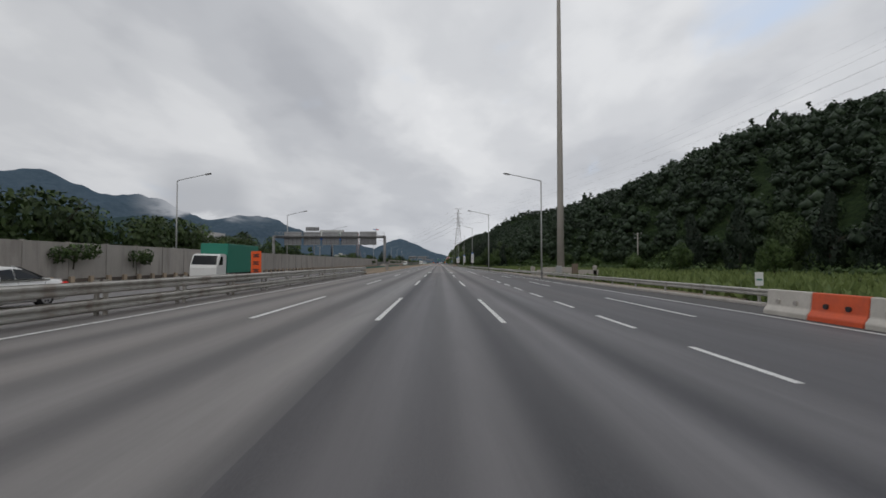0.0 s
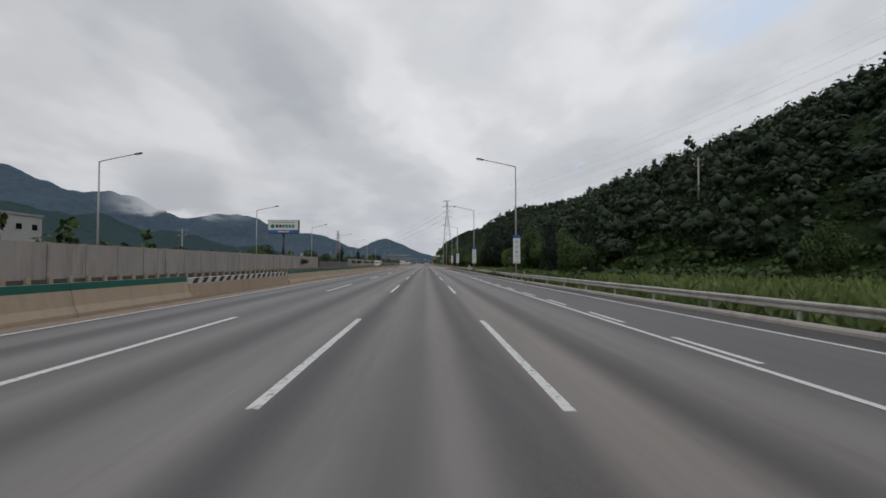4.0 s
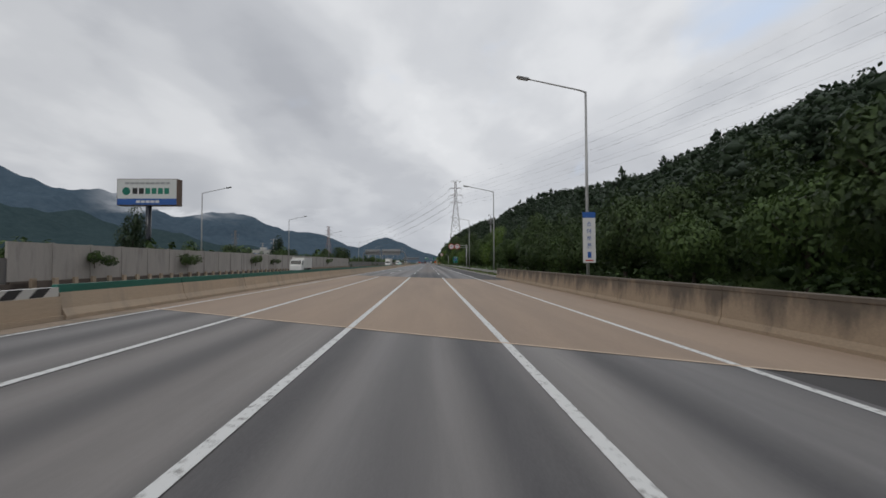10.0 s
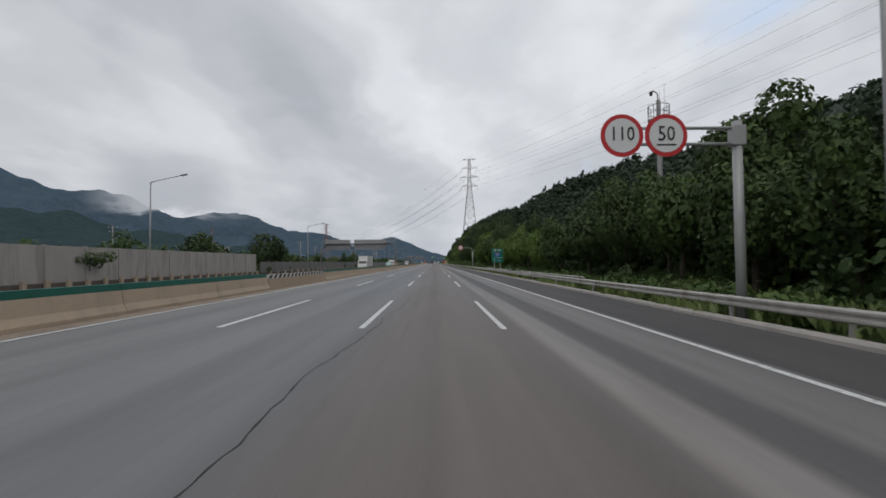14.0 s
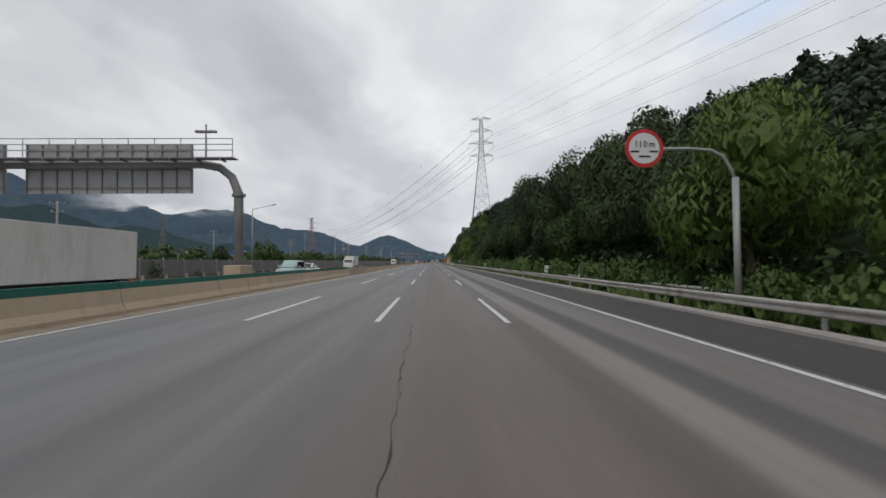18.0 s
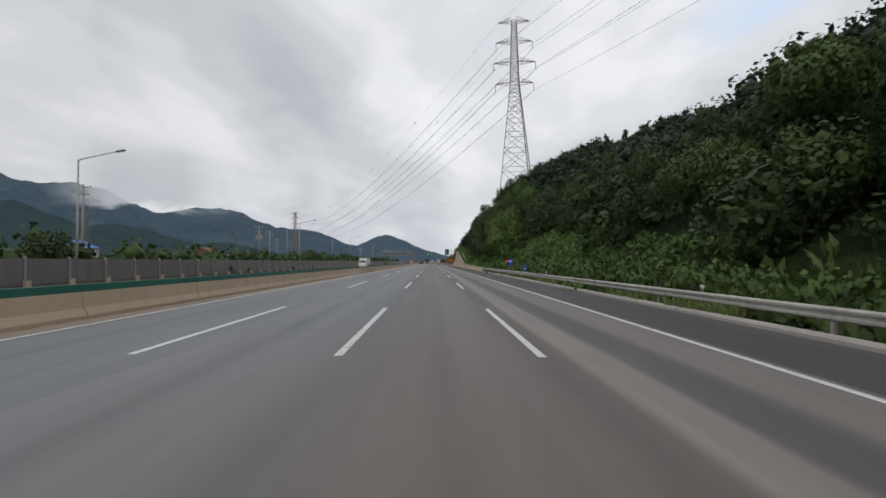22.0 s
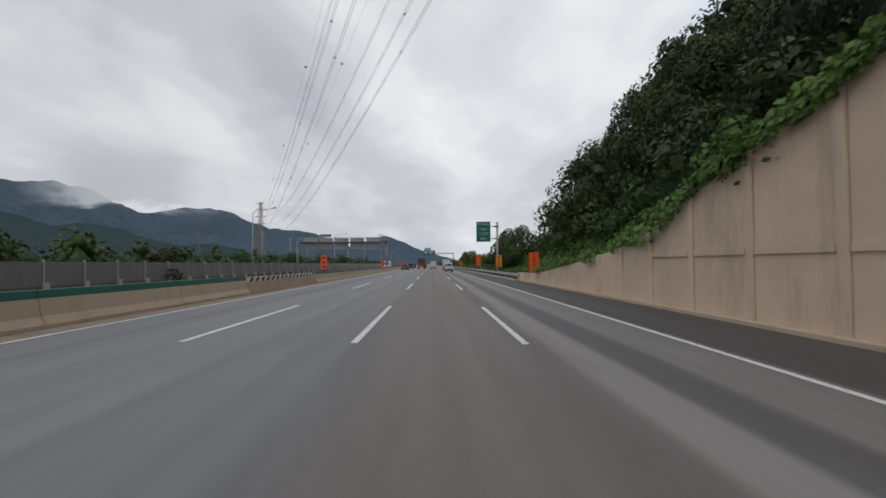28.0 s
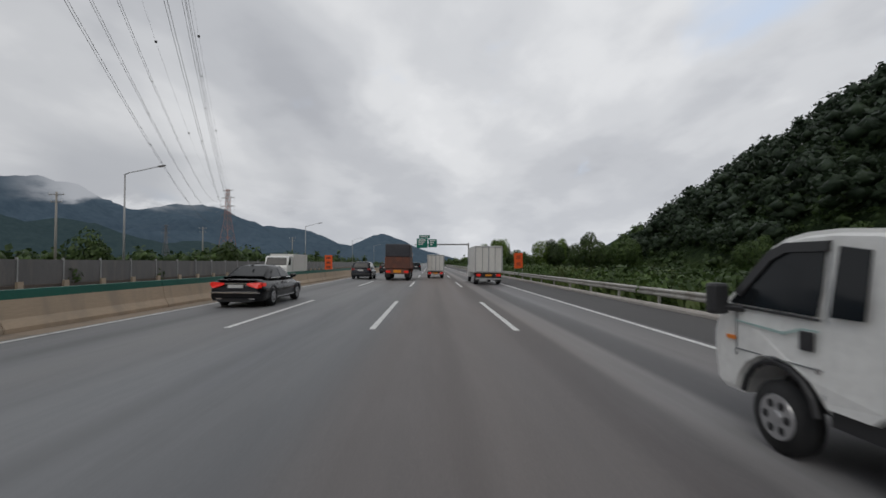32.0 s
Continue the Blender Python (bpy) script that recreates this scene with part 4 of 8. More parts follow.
def guard_rail(y0, y1, offset, label, levels=(0.42,), side=-1, line=None, piece=8.0, post_step=4.0, post_h=0.75, name="guard_rail", kerb=True):
    line = line or (lambda y: along(VERGE, y) + offset)
    zb = lambda y: road_z(line(y))
    g = thing(name, pose(line(y0), y0, zb(y0)), label, "guard rail", kind="structure")
    inv = Matrix.Translation(-g.matrix_basis.translation)
    y = y0
    while y < y1 - 0.1:
        ye = min(y + piece, y1)
        for lv in levels:
            bm = bmesh.new()
            prof = [(side * o, z + lv) for o, z in WBEAM]
            sweep(bm, prof, [(line(v), v, zb(v)) for v in np.linspace(y, ye + 0.02, 3)])
            ob = part("rail_beam", bm, M["steel"], g)
            ob.matrix_basis = inv
        y = ye
    bm = bmesh.new()
    tube(bm, (0, 0, -0.3), (0, 0, post_h), 0.07, n=8)
    pm = part("post", bm, M["steel"], g)
    pm.matrix_basis = pose(-side * 0.12, 1.0, 0)
    y = y0 + 1.0 + post_step
    while y < y1:
        share("post", pm, g, pose(line(y) - line(y0) - side * 0.12, y - y0, zb(y) - zb(y0)))
        y += post_step
    if kerb:
        bm = bmesh.new()
        sweep(bm, [(-0.16, -0.3), (0.16, -0.3), (0.16, 0.1), (0.12, 0.16), (-0.12, 0.16), (-0.16, 0.1)], [(line(v) - 0.32, v, zb(v)) for v in np.arange(y0, y1 + 0.1, 6.0)])
        ob = part("kerb", bm, M["wallgrey"], g, "weathered concrete kerb under the rail")
        ob.matrix_basis = inv
    return g


guard_rail(20, 152, 0.0, "galvanised steel guard rail on round posts beside the shoulder")
guard_rail(152, 226, 0.05, "galvanised steel guard rail half hidden in weeds")
guard_rail(282, 606, 0.0, "long weathered steel guard rail with weeds at its foot")
guard_rail(731, 1060, 0.0, "weathered steel guard rail before low bushes")
guard_rail(179, 200.5, 1.5, "short upper steel guard rail behind another", (0.62,), kerb=False, post_h=1.0)
guard_rail(352, 420, 1.3, "second thin steel rail in the weeds", (0.45,), kerb=False, name="rear_guard_rail")
guard_rail(435, 520, 1.4, "second thin steel rail in the weeds", (0.45,), kerb=False, name="rear_guard_rail")
guard_rail(-60, 58, 0, "double steel median guard rail on two levels", (0.12, 0.62), side=1, line=lambda y: -9.55, post_h=1.0, name="median_guard_rail", kerb=False)
guard_rail(-60, 58, 0, "double steel median guard rail facing the other way", (0.12, 0.62), side=-1, line=lambda y: -10.05, post_h=1.0, name="median_guard_rail", kerb=False)

# bridge parapet
par = thing("bridge_parapet", pose(8.75, 226, road_z(8.75)), "stained tan concrete bridge parapet", "barrier", kind="structure")
bm = bmesh.new()
prism(bm, [(-0.25, -0.4), (0.25, -0.4), (0.25, 1.0), (0.28, 1.03), (0.28, 1.12), (-0.14, 1.12), (-0.14, 1.03), (-0.12, 1.0), (-0.18, 0.25), (-0.25, 0.1)], 0, 6.96)
pb = part("parapet_block", bm, M["parapet"], par)
for i in range(1, 8):
    share("parapet_block", pb, par, pose(0, 7 * i, 0))

# ---- noise wall and fences of the far side ----
ZL = -0.35
wallL = thing("wall_noise", pose(-29.6, -60, ZL), "grey concrete noise wall panels between posts", "wall", kind="structure")
bm = bmesh.new()
box(bm, -0.09, 0.09, 0.0, 3.76, 0.75, 3.65)
panel = part("panel", bm, M["wallgrey"], wallL)
bm = bmesh.new()
box(bm, -0.14, 0.14, 3.78, 3.98, -0.2, 3.7)
post = part("post", bm, M["wallgrey"], wallL)
bm = bmesh.new()
box(bm, -0.2, 0.3, 0.0, 3.98, -0.3, 0.74)
plinth = part("plinth", bm, M["plinth"], wallL)
bm = bmesh.new()
box(bm, 0.3, 0.5, 3.55, 3.95, -0.3, 0.95)
box(bm, 0.3, 0.5, 1.55, 1.95, -0.3, 0.95)
butt = part("buttress", bm, M["concrete"], wallL, "stained concrete buttress")
fenceL = thing("fence_dark", pose(-29.6, 0, ZL), "dark tinted noise fence panels between pale posts", "fence", kind="structure")
bm = bmesh.new()
box(bm, -0.03, 0.03, 0.0, 3.84, 0.6, 2.45)
fpanel = part("panel", bm, M["fence"], fenceL)
fpanel.matrix_basis = pose(0, 214, 0)
bm = bmesh.new()
box(bm, -0.08, 0.08, 3.86, 3.98, -0.2, 2.6)
fpost = part("post", bm, M["pole"], fenceL)
fpost.matrix_basis = pose(0, 214, 0)
bm = bmesh.new()
box(bm, -0.2, 0.3, 0.0, 3.98, -0.3, 0.59)
fbase = part("plinth", bm, M["plinth"], fenceL)
fbase.matrix_basis = pose(0, 214, 0)
bm = bmesh.new()
box(bm, 0.3, 0.5, 3.5, 3.95, -0.3, 0.85)
fbutt = part("buttress", bm, M["concrete"], fenceL, "pale concrete buttress")
fbutt.matrix_basis = pose(0, 214, 0)
for y in range(-56, 1000, 4):
    tall = y < 212 or 258 <= y < 396
    if tall:
        for src, nm in ((panel, "panel"), (post, "post"), (plinth, "plinth"), (butt, "buttress")):
            share(nm, src, wallL, pose(0, y + 60, 0))
    elif y != 212:
        for src, nm in ((fpanel, "panel"), (fpost, "post"), (fbase, "plinth"), (fbutt, "buttress")):
            share(nm, src, fenceL, pose(0, y + 2, 0))

# ---- retaining wall ----
RTOP = [(609, 0.65), (622, 0.72), (641, 1.05), (646, 1.5), (652, 2.5), (660, 3.5), (668, 4.9), (680, 5.9), (691, 6.6), (697, 4.8), (705, 2.6), (712, 1.85), (722, 1.0), (730, 0.85)]
wallR = thing("wall_retaining", pose(9.15, 609, road_z(9.15)), "stained tan concrete retaining wall with vines over its top", "wall", kind="structure")
y = 609.0
while y < 729.5:
    a, b = along(RTOP, y), along(RTOP, y + 2.985)
    bm = bmesh.new()
    vs = [bm.verts.new(v) for v in ((0, 0, -0.3), (0.5, 0, -0.3), (0.5, 2.985, -0.3), (0, 2.985, -0.3), (0.06, 0, a), (0.5, 0, a), (0.5, 2.985, b), (0.06, 2.985, b))]
    for f in ((0, 3, 2, 1), (4, 5, 6, 7), (0, 1, 5, 4), (1, 2, 6, 5), (2, 3, 7, 6), (3, 0, 4, 7)):
        bm.faces.new([vs[i] for i in f])
    ob = part("wall_panel", bm, M["walltan"], wallR)
    ob.matrix_basis = pose(0, y - 609, 0)
    if max(a, b) > 2.2:
        bm = bmesh.new()
        box(bm, -0.025, 0.06, 0.0, 0.3, -0.3, a + 0.02)
        ob = part("rib", bm, M["walltan"], wallR)
        ob.matrix_basis = pose(0, y - 609, 0)
        if min(a, b) > 3.0:
            bm = bmesh.new()
            box(bm, -0.03, 0.06, 0.36, 2.95, 2.05, 2.25)
            ob = part("band", bm, M["walltan"], wallR)
            ob.matrix_basis = pose(0, y - 609, 0)
    y += 3.0
bm = bmesh.new()
box(bm, -0.3, 0.0, 0, 121, -0.3, 0.12)
part("footing", bm, M["concrete"], wallR)


# ---- greenery ----
OCT_V = np.array([(1, 0, 0), (0, 1, 0), (-1, 0, 0), (0, -1, 0), (0, 0, 1), (0, 0, -1)], float)
OCT_F = np.array([(0, 1, 4), (1, 2, 4), (2, 3, 4), (3, 0, 4), (1, 0, 5), (2, 1, 5), (3, 2, 5), (0, 3, 5)])


def crown_parts(rng, lobes, leaves, size, shape="round", aspect=1.9, core=None):
    """Unit crown (radius 1, centre 0): leaf pieces as quads and dark inner lumps as triangles."""
    if shape == "cone":
        c = []
        for i in range(lobes):
            h = (i + 0.5) / lobes
            a = rng.rand() * 6.28
            r = (1 - h) * 0.62
            c.append((math.cos(a) * r * (0.4 + rng.rand()), math.sin(a) * r * (0.4 + rng.rand()), -1 + 1.9 * h, 0.16 + 0.36 * (1 - h)))
    elif shape == "bush":
        c = [(rng.uniform(-0.8, 0.8), rng.uniform(-0.8, 0.8), rng.uniform(-0.3, 0.25), rng.uniform(0.3, 0.5)) for i in range(lobes)]
    else:
        c = []
        for i in range(lobes):
            d = rng.randn(3)
            d /= np.linalg.norm(d)
            k = 0.62 * rng.rand() ** 0.4
            c.append((d[0] * k, d[1] * k, d[2] * k * 1.05, rng.uniform(0.3, 0.52)))
    c = np.array(c)
    pick = rng.randint(0, len(c), leaves * 2)
    d = rng.randn(leaves * 2, 3)
    d /= np.linalg.norm(d, axis=1)[:, None]
    p = c[pick, :3] + d * (c[pick, 3] * rng.uniform(0.82, 1.16, leaves * 2))[:, None]
    dist = np.linalg.norm(p[:, None, :] - c[None, :, :3], axis=2) / c[None, :, 3]
    keep = np.where((dist < 0.8).sum(1) == 0)[0][:leaves]
    p, d = p[keep], d[keep]
    n = len(p)
    nrm = d * 0.8 + rng.randn(n, 3) * 0.55 + np.array([0, 0, 0.35])
    nrm /= np.linalg.norm(nrm, axis=1)[:, None]
    t = np.cross(nrm, rng.randn(n, 3))
    t /= np.linalg.norm(t, axis=1)[:, None]
    if shape == "willow":
        t = t * 0.85 + np.array([0, 0, -1.0])
        t /= np.linalg.norm(t, axis=1)[:, None]
        nrm = np.cross(t, np.cross(nrm, t))
    b = np.cross(nrm, t)
    s = size * rng.uniform(0.6, 1.35, n)[:, None]
    q = np.stack([p - t * s * aspect / 2, p - b * s / 2 + nrm * s * 0.12, p + t * s * aspect / 2, p + b * s / 2 + nrm * s * 0.12], 1).reshape(-1, 3)
    soft = d * 0.9 + p / (np.linalg.norm(p, axis=1)[:, None] + 0.01) * 0.4 + nrm * 0.4 + np.array([0, 0, 0.1])
    if core is None:
        # the shaded inside: larger leaves on the limbs
        m = len(c) * 18
        cc = c[rng.randint(0, len(c), m)]
        di = rng.randn(m, 3)
        di /= np.linalg.norm(di, axis=1)[:, None]
        pi = cc[:, :3] + di * (cc[:, 3] * rng.uniform(0.3, 0.74, m))[:, None]
        ti = np.cross(di, rng.randn(m, 3))
        ti /= np.linalg.norm(ti, axis=1)[:, None]
        si = (cc[:, 3] * rng.uniform(0.36, 0.58, m))[:, None]
        bi = np.cross(di, ti)
        bv = np.stack([pi - ti * si * 0.6, pi - bi * si * 0.35, pi + ti * si * 0.6, pi + bi * si * 0.35], 1).reshape(-1, 3)
        qi = np.arange(m * 4).reshape(-1, 4)
        bf = np.concatenate([qi[:, [0, 1, 2]], qi[:, [0, 2, 3]]])
        inner = np.repeat(di, 4, axis=0)
    else:
        bv = np.concatenate([OCT_V * (r * core * 0.84) + np.array([x, y, z]) for x, y, z, r in c])
        bv = bv + rng.randn(*bv.shape) * 0.02
        bf = np.concatenate([OCT_F + i * len(OCT_V) for i in range(len(c))])
        inner = np.tile(OCT_V, (len(c), 1))
    normals = np.concatenate([np.repeat(soft, 4, axis=0), inner])
    return q, bv, bf, normals / np.linalg.norm(normals, axis=1)[:, None]


def soften(me, normals):
    """Leaves take the light of the rounded clump that they sit on."""
    me.attributes.new("custom_normal", "FLOAT_VECTOR", "POINT").data.foreach_set("vector", np.asarray(normals, dtype=np.float32).ravel())
    me.update()
    return me


def crown_object_mesh(name, q, bv, bf, normals, mat_leaf):
    qf = np.arange(len(q)).reshape(-1, 4)
    tri = np.concatenate([qf[:, [0, 1, 2]], qf[:, [0, 2, 3]]])
    return soften(raw_mesh(name, np.concatenate([q, bv]), np.concatenate([tri, bf + len(q)]), mat_leaf, True), normals)


def joined_crowns(name, places, templates, material, label, category="woods"):
    """places: rows of x, y, z, radius, height, turn, template. One mesh for all."""
    vs, fs, ns, base = [], [], [], 0
    for x, y, z, r, h, a, k in places:
        q, bv, bf, nr = templates[int(k)]
        v = np.concatenate([q, bv])
        ca, sa = math.cos(a), math.sin(a)
        w = np.stack([(v[:, 0] * ca - v[:, 1] * sa) * r + x, (v[:, 0] * sa + v[:, 1] * ca) * r + y, v[:, 2] * h + z], 1)
        qf = np.arange(len(q)).reshape(-1, 4)
        tri = np.concatenate([qf[:, [0, 1, 2]], qf[:, [0, 2, 3]], bf + len(q)]) + base
        ns.append(np.stack([nr[:, 0] * ca - nr[:, 1] * sa, nr[:, 0] * sa + nr[:, 1] * ca, nr[:, 2]], 1))
        vs.append(w), fs.append(tri)
        base += len(v)
    ob = new(name, soften(raw_mesh(name, np.concatenate(vs), np.concatenate(fs), material, True), np.concatenate(ns)))
    return tagged(ob, label, category, kind="stuff")


def scatter(rng, x0, x1, y0, y1, gap, rule=None):
    """Jittered places on a grid."""
    gx, gy = np.meshgrid(np.arange(x0, x1, gap), np.arange(y0, y1, gap))
    x = gx.ravel() + rng.uniform(-0.45, 0.45, gx.size) * gap
    y = gy.ravel() + rng.uniform(-0.45, 0.45, gx.size) * gap
    if rule is not None:
        k = rule(x, y)
        x, y = x[k], y[k]
    return x, y


rng = np.random.RandomState(11)
FAR_T = [crown_parts(rng, 8, 120, 0.145, "round", 1.5, 0.88) for i in range(6)] + [crown_parts(rng, 7, 90, 0.16, "cone", 1.6, 0.9) for i in range(2)]
NEAR_T = [crown_parts(rng, 9, 800, 0.064, "round", 1.7) for i in range(6)] + [crown_parts(rng, 7, 300, 0.09, "cone", 1.8) for i in range(2)]
DENSE_T = [crown_parts(rng, 10, 1400, 0.058, "round", 1.8) for i in range(5)]
LOW_T = [crown_parts(rng, 7, 84, 0.165, "round", 1.5, 0.9) for i in range(6)] + [crown_parts(rng, 6, 50, 0.2, "cone", 1.6, 0.9) for i in range(2)]
MID_T = [crown_parts(rng, 9, 220, 0.112, "round", 1.6, 0.78) for i in range(6)] + [crown_parts(rng, 8, 180, 0.12, "cone", 1.8, 0.9) for i in range(2)]


def toe_at(y):
    return np.interp(y, [t[0] for t in TOE], [t[1] for t in TOE])


def forest_rows(x, y, rmin, rmax, low=0.8):
    z = hill(x, y)
    r = rng.uniform(rmin, rmax, len(x))
    h = r * rng.uniform(low, low + 0.28, len(x))
    k = np.where(rng.rand(len(x)) < 0.03, rng.randint(6, 8, len(x)), rng.randint(0, 6, len(x)))
    h = np.where(k >= 6, h * 1.35, h)
    return np.stack([x, y, z + h * 0.75, r, h, rng.uniform(0, 6.3, len(x)), k], 1)


VINE_ZONE = lambda x, y: (y > 552) & (y < 742) & (x < 9.8 + 3.5 * sstep(556, 580, y) * (1 - sstep(596, 610, y)) + np.where((y > 606), 2.4, 4.0))
x, y = scatter(rng, 95, 290, -20, 1150, 8.4, lambda x, y: (x > toe_at(y) + 8) & (hill(x, y) > 1.0) & (y > 0.85 * x - 40))
joined_crowns("hillside_woods_far", forest_rows(x, y, 4.2, 5.9, 0.72), LOW_T, M["leaf_dark"], "dense dark green woods on the upper hillside")
x, y = scatter(rng, 52, 95, -40, 920, 6.2, lambda x, y: (x > toe_at(y) + 2) & (y > 0.85 * x - 40))
joined_crowns("hillside_woods_middle", forest_rows(x, y, 3.2, 4.8, 0.76), FAR_T, M["leaf_dark"], "dense dark green woods halfway up the hillside")
x, y = scatter(rng, 14, 52, -30, 940, 5.4, lambda x, y: ((x > toe_at(y) + 2) | ((y > 742) & (hill(x, y) > 3.0) & (x > 24))) & ~VINE_ZONE(x, y))
near = x < 29
close = near & (y > 590) & (y < 800)
joined_crowns("hillside_woods_near", forest_rows(x[~near], y[~near], 3.0, 4.4, 0.7), MID_T, M["leaf_dark"], "dense dark green woods on the lower hillside")
joined_crowns("hillside_woods_edge", forest_rows(x[near & ~close], y[near & ~close], 2.5, 3.8, 0.8), NEAR_T, M["leaf_tree"], "dense green edge of the woods above the road")

steep = forest_rows(x[close], y[close], 2.6, 3.8, 0.85)
steep[:, 6] = rng.randint(0, 5, len(steep))
lush = (wob(steep[:, 0] * 9.0, steep[:, 1] * 4.0) > 0.05) & (steep[:, 1] < 672)
joined_crowns("steep_slope_trees", steep[~lush], DENSE_T, M["leaf_tree"], "dense dark leafy trees on the steep slope above the wall")
joined_crowns("steep_slope_creepers", steep[lush], DENSE_T, M["leaf_lush"], "trees overgrown with bright green creepers on the steep slope")

UNDER_T = [crown_parts(rng, 5, 70, 0.2, "bush", 1.5, 0.74) for i in range(6)]
x, y = scatter(rng, 10, 60, 128, 960, 3.8, lambda x, y: (x > np.maximum(np.where((y > 735) | (y < 215), 11.5, toe_at(y) - 2.2), np.interp(y, [t[0] for t in VERGE], [t[1] for t in VERGE]) + 1.6)) & (x < toe_at(y) + np.where(y > 690, 24, 17)) & ~VINE_ZONE(x, y))
r = rng.uniform(1.5, 2.7, len(x))
under = np.stack([x, y, hill(x, y) + 0.25, r, r * 0.9, rng.uniform(0, 6.3, len(x)), rng.randint(0, 6, len(x))], 1)
UNDER_FINE_T = [crown_parts(rng, 6, 260, 0.1, "bush", 1.6) for i in range(6)]
joined_crowns("hillside_undergrowth", under[x >= 17], UNDER_T, M["leaf_under"], "dark green undergrowth under the trees of the slope", "undergrowth")
joined_crowns("roadside_undergrowth", under[x < 17], UNDER_FINE_T, M["leaf_under"], "dark green undergrowth under the roadside trees", "undergrowth")
y = np.concatenate([rng.uniform(140, 224, 50), rng.uniform(286, 606, 470), rng.uniform(735, 1000, 220)])
x = np.interp(y, [t[0] for t in VERGE], [t[1] for t in VERGE]) + 1.3 + np.abs(rng.randn(len(y))) * 1.2
r = rng.uniform(0.5, 1.15, len(x)) * np.where(y > 735, 1.35, np.where(y > 440, 1.5, 1.0))
r = np.minimum(r, (x - np.interp(y, [t[0] for t in VERGE], [t[1] for t in VERGE])) * 0.85)
joined_crowns("verge_bushes", np.stack([x, y, hill(x, y) + np.where(y > 430, 0.6, 0.3) * np.where(y > 735, 0.7, 1.0), r, r * np.where((y > 430) & (y < 700), 1.75, 1.25), rng.uniform(0, 6.3, len(x)), rng.randint(0, 6, len(x))], 1), [crown_parts(rng, 6, 210, 0.115, "bush", 1.7) for i in range(6)], M["leaf_verge"], "leafy green bushes behind the guard rail", "bushes")
x, y = scatter(rng, -72, -37, 0, 1050, 6.4, lambda x, y: (wob(x * 2.3 + 40, y * 1.7) > -0.75) & ((x < -43) | (wob(x, y * 2.9) > -0.2)))
joined_crowns("wall_side_trees", forest_rows(x, y, 2.2, 4.2), LOW_T, M["leaf_mid"], "green trees and hedges behind the far side's wall")

STEEP_T = [crown_parts(rng, 7, 320, 0.09, "bush", 1.6) for i in range(5)]
x, y = scatter(rng, 12, 28, 600, 805, 2.8, lambda x, y: (hill(x, y) > 0.8) & (x > 12.2))
r = rng.uniform(1.2, 2.2, len(x))
joined_crowns("steep_slope_bushes", np.stack([x, y, hill(x, y) + 0.3, r, r, rng.uniform(0, 6.3, len(x)), rng.randint(0, 5, len(x))], 1), STEEP_T, M["leaf_mid"], "dark green bushes covering the steep slope", "bushes")
x, y = scatter(rng, 19, 62, 10, 172, 4.0, lambda x, y: (x > np.interp(y, [0, 80, 115, 165], [46, 42, 30, 14])) & (x < toe_at(y) + 6))
r = rng.uniform(1.2, 2.5, len(x))
joined_crowns("meadow_bushes", np.stack([x, y, hill(x, y) + 0.5, r, r * 0.85, rng.uniform(0, 6.3, len(x)), rng.randint(0, 6, len(x))], 1), MID_T, M["leaf_mid"], "green bushes between the meadow and the wooded hill", "bushes")

# woods and hedges beyond the far side of the road
x, y = scatter(rng, -330, -72, 0, 1600, 19, lambda x, y: wob(x * 3.1, y * 2.3) > 0.05)
rows = forest_rows(x, y, 2.2, 4.4)
joined_crowns("valley_woods", rows, LOW_T, M["leaf_mid"], "scattered green woods and hedges in the valley")
x, y = scatter(rng, -420, -330, 150, 2200, 19)
rows = forest_rows(x, y, 4, 8)
joined_crowns("valley_woods_far", rows, LOW_T, M["leaf_dark"], "dark tree line before the low hills")
x, y = scatter(rng, 12, 60, 900, 1700, 11, lambda x, y: x > 14)
joined_crowns("road_end_woods", forest_rows(x, y, 2.2, 4.0), LOW_T, M["leaf_mid"], "green trees along the far end of the road")

# single trees
TREE_KINDS = {}


def tree_kind(name, seed, lobes, leaves, size, shape, material, tall, wide, clear, aspect=1.9):
    """One tree: tapered trunk with limbs, and a crown of leaf pieces; its height is 1 at scale 1."""
    r = np.random.RandomState(seed)
    q, bv, bf, normals = crown_parts(r, lobes, int(leaves * (1.1 if shape == "bush" else 1.6)), size * (0.95 if shape == "bush" else 0.76), shape, aspect)
    cz = clear + (tall - clear) / 2
    for a in (q, bv):
        a[:, 0] *= wide
        a[:, 1] *= wide
        a[:, 2] = a[:, 2] * (tall - clear) / 2 + cz
    crown = crown_object_mesh(name + "_crown", q, bv, bf, normals, material)
    bm = bmesh.new()
    top = tall * 0.72
    pts = [(0, 0, -0.4), (0.05, 0.02, tall * 0.2), (r.uniform(-0.15, 0.15), r.uniform(-0.15, 0.15), tall * 0.45), (r.uniform(-0.3, 0.3), r.uniform(-0.3, 0.3), top)]
    rad = [tall * 0.024, tall * 0.02, tall * 0.014, tall * 0.005]
    for i in range(3):
        tube(bm, pts[i], pts[i + 1], rad[i], rad[i + 1], 7, i == 0)
    for i in range(6):
        a = i * 1.05 + r.uniform(-0.3, 0.3)
        z0 = tall * r.uniform(0.25, 0.55)
        z1 = z0 + tall * r.uniform(0.1, 0.25)
        k = wide * r.uniform(0.4, 0.75)
        tube(bm, (0.05, 0.02, z0), (math.cos(a) * k, math.sin(a) * k, z1), tall * 0.008, tall * 0.003, 5)
    me = bpy.data.meshes.new(name + "_trunk")
    bm.to_mesh(me)
    bm.free()
    me.materials.append(M["bark"])
    TREE_KINDS[name] = (me, crown)


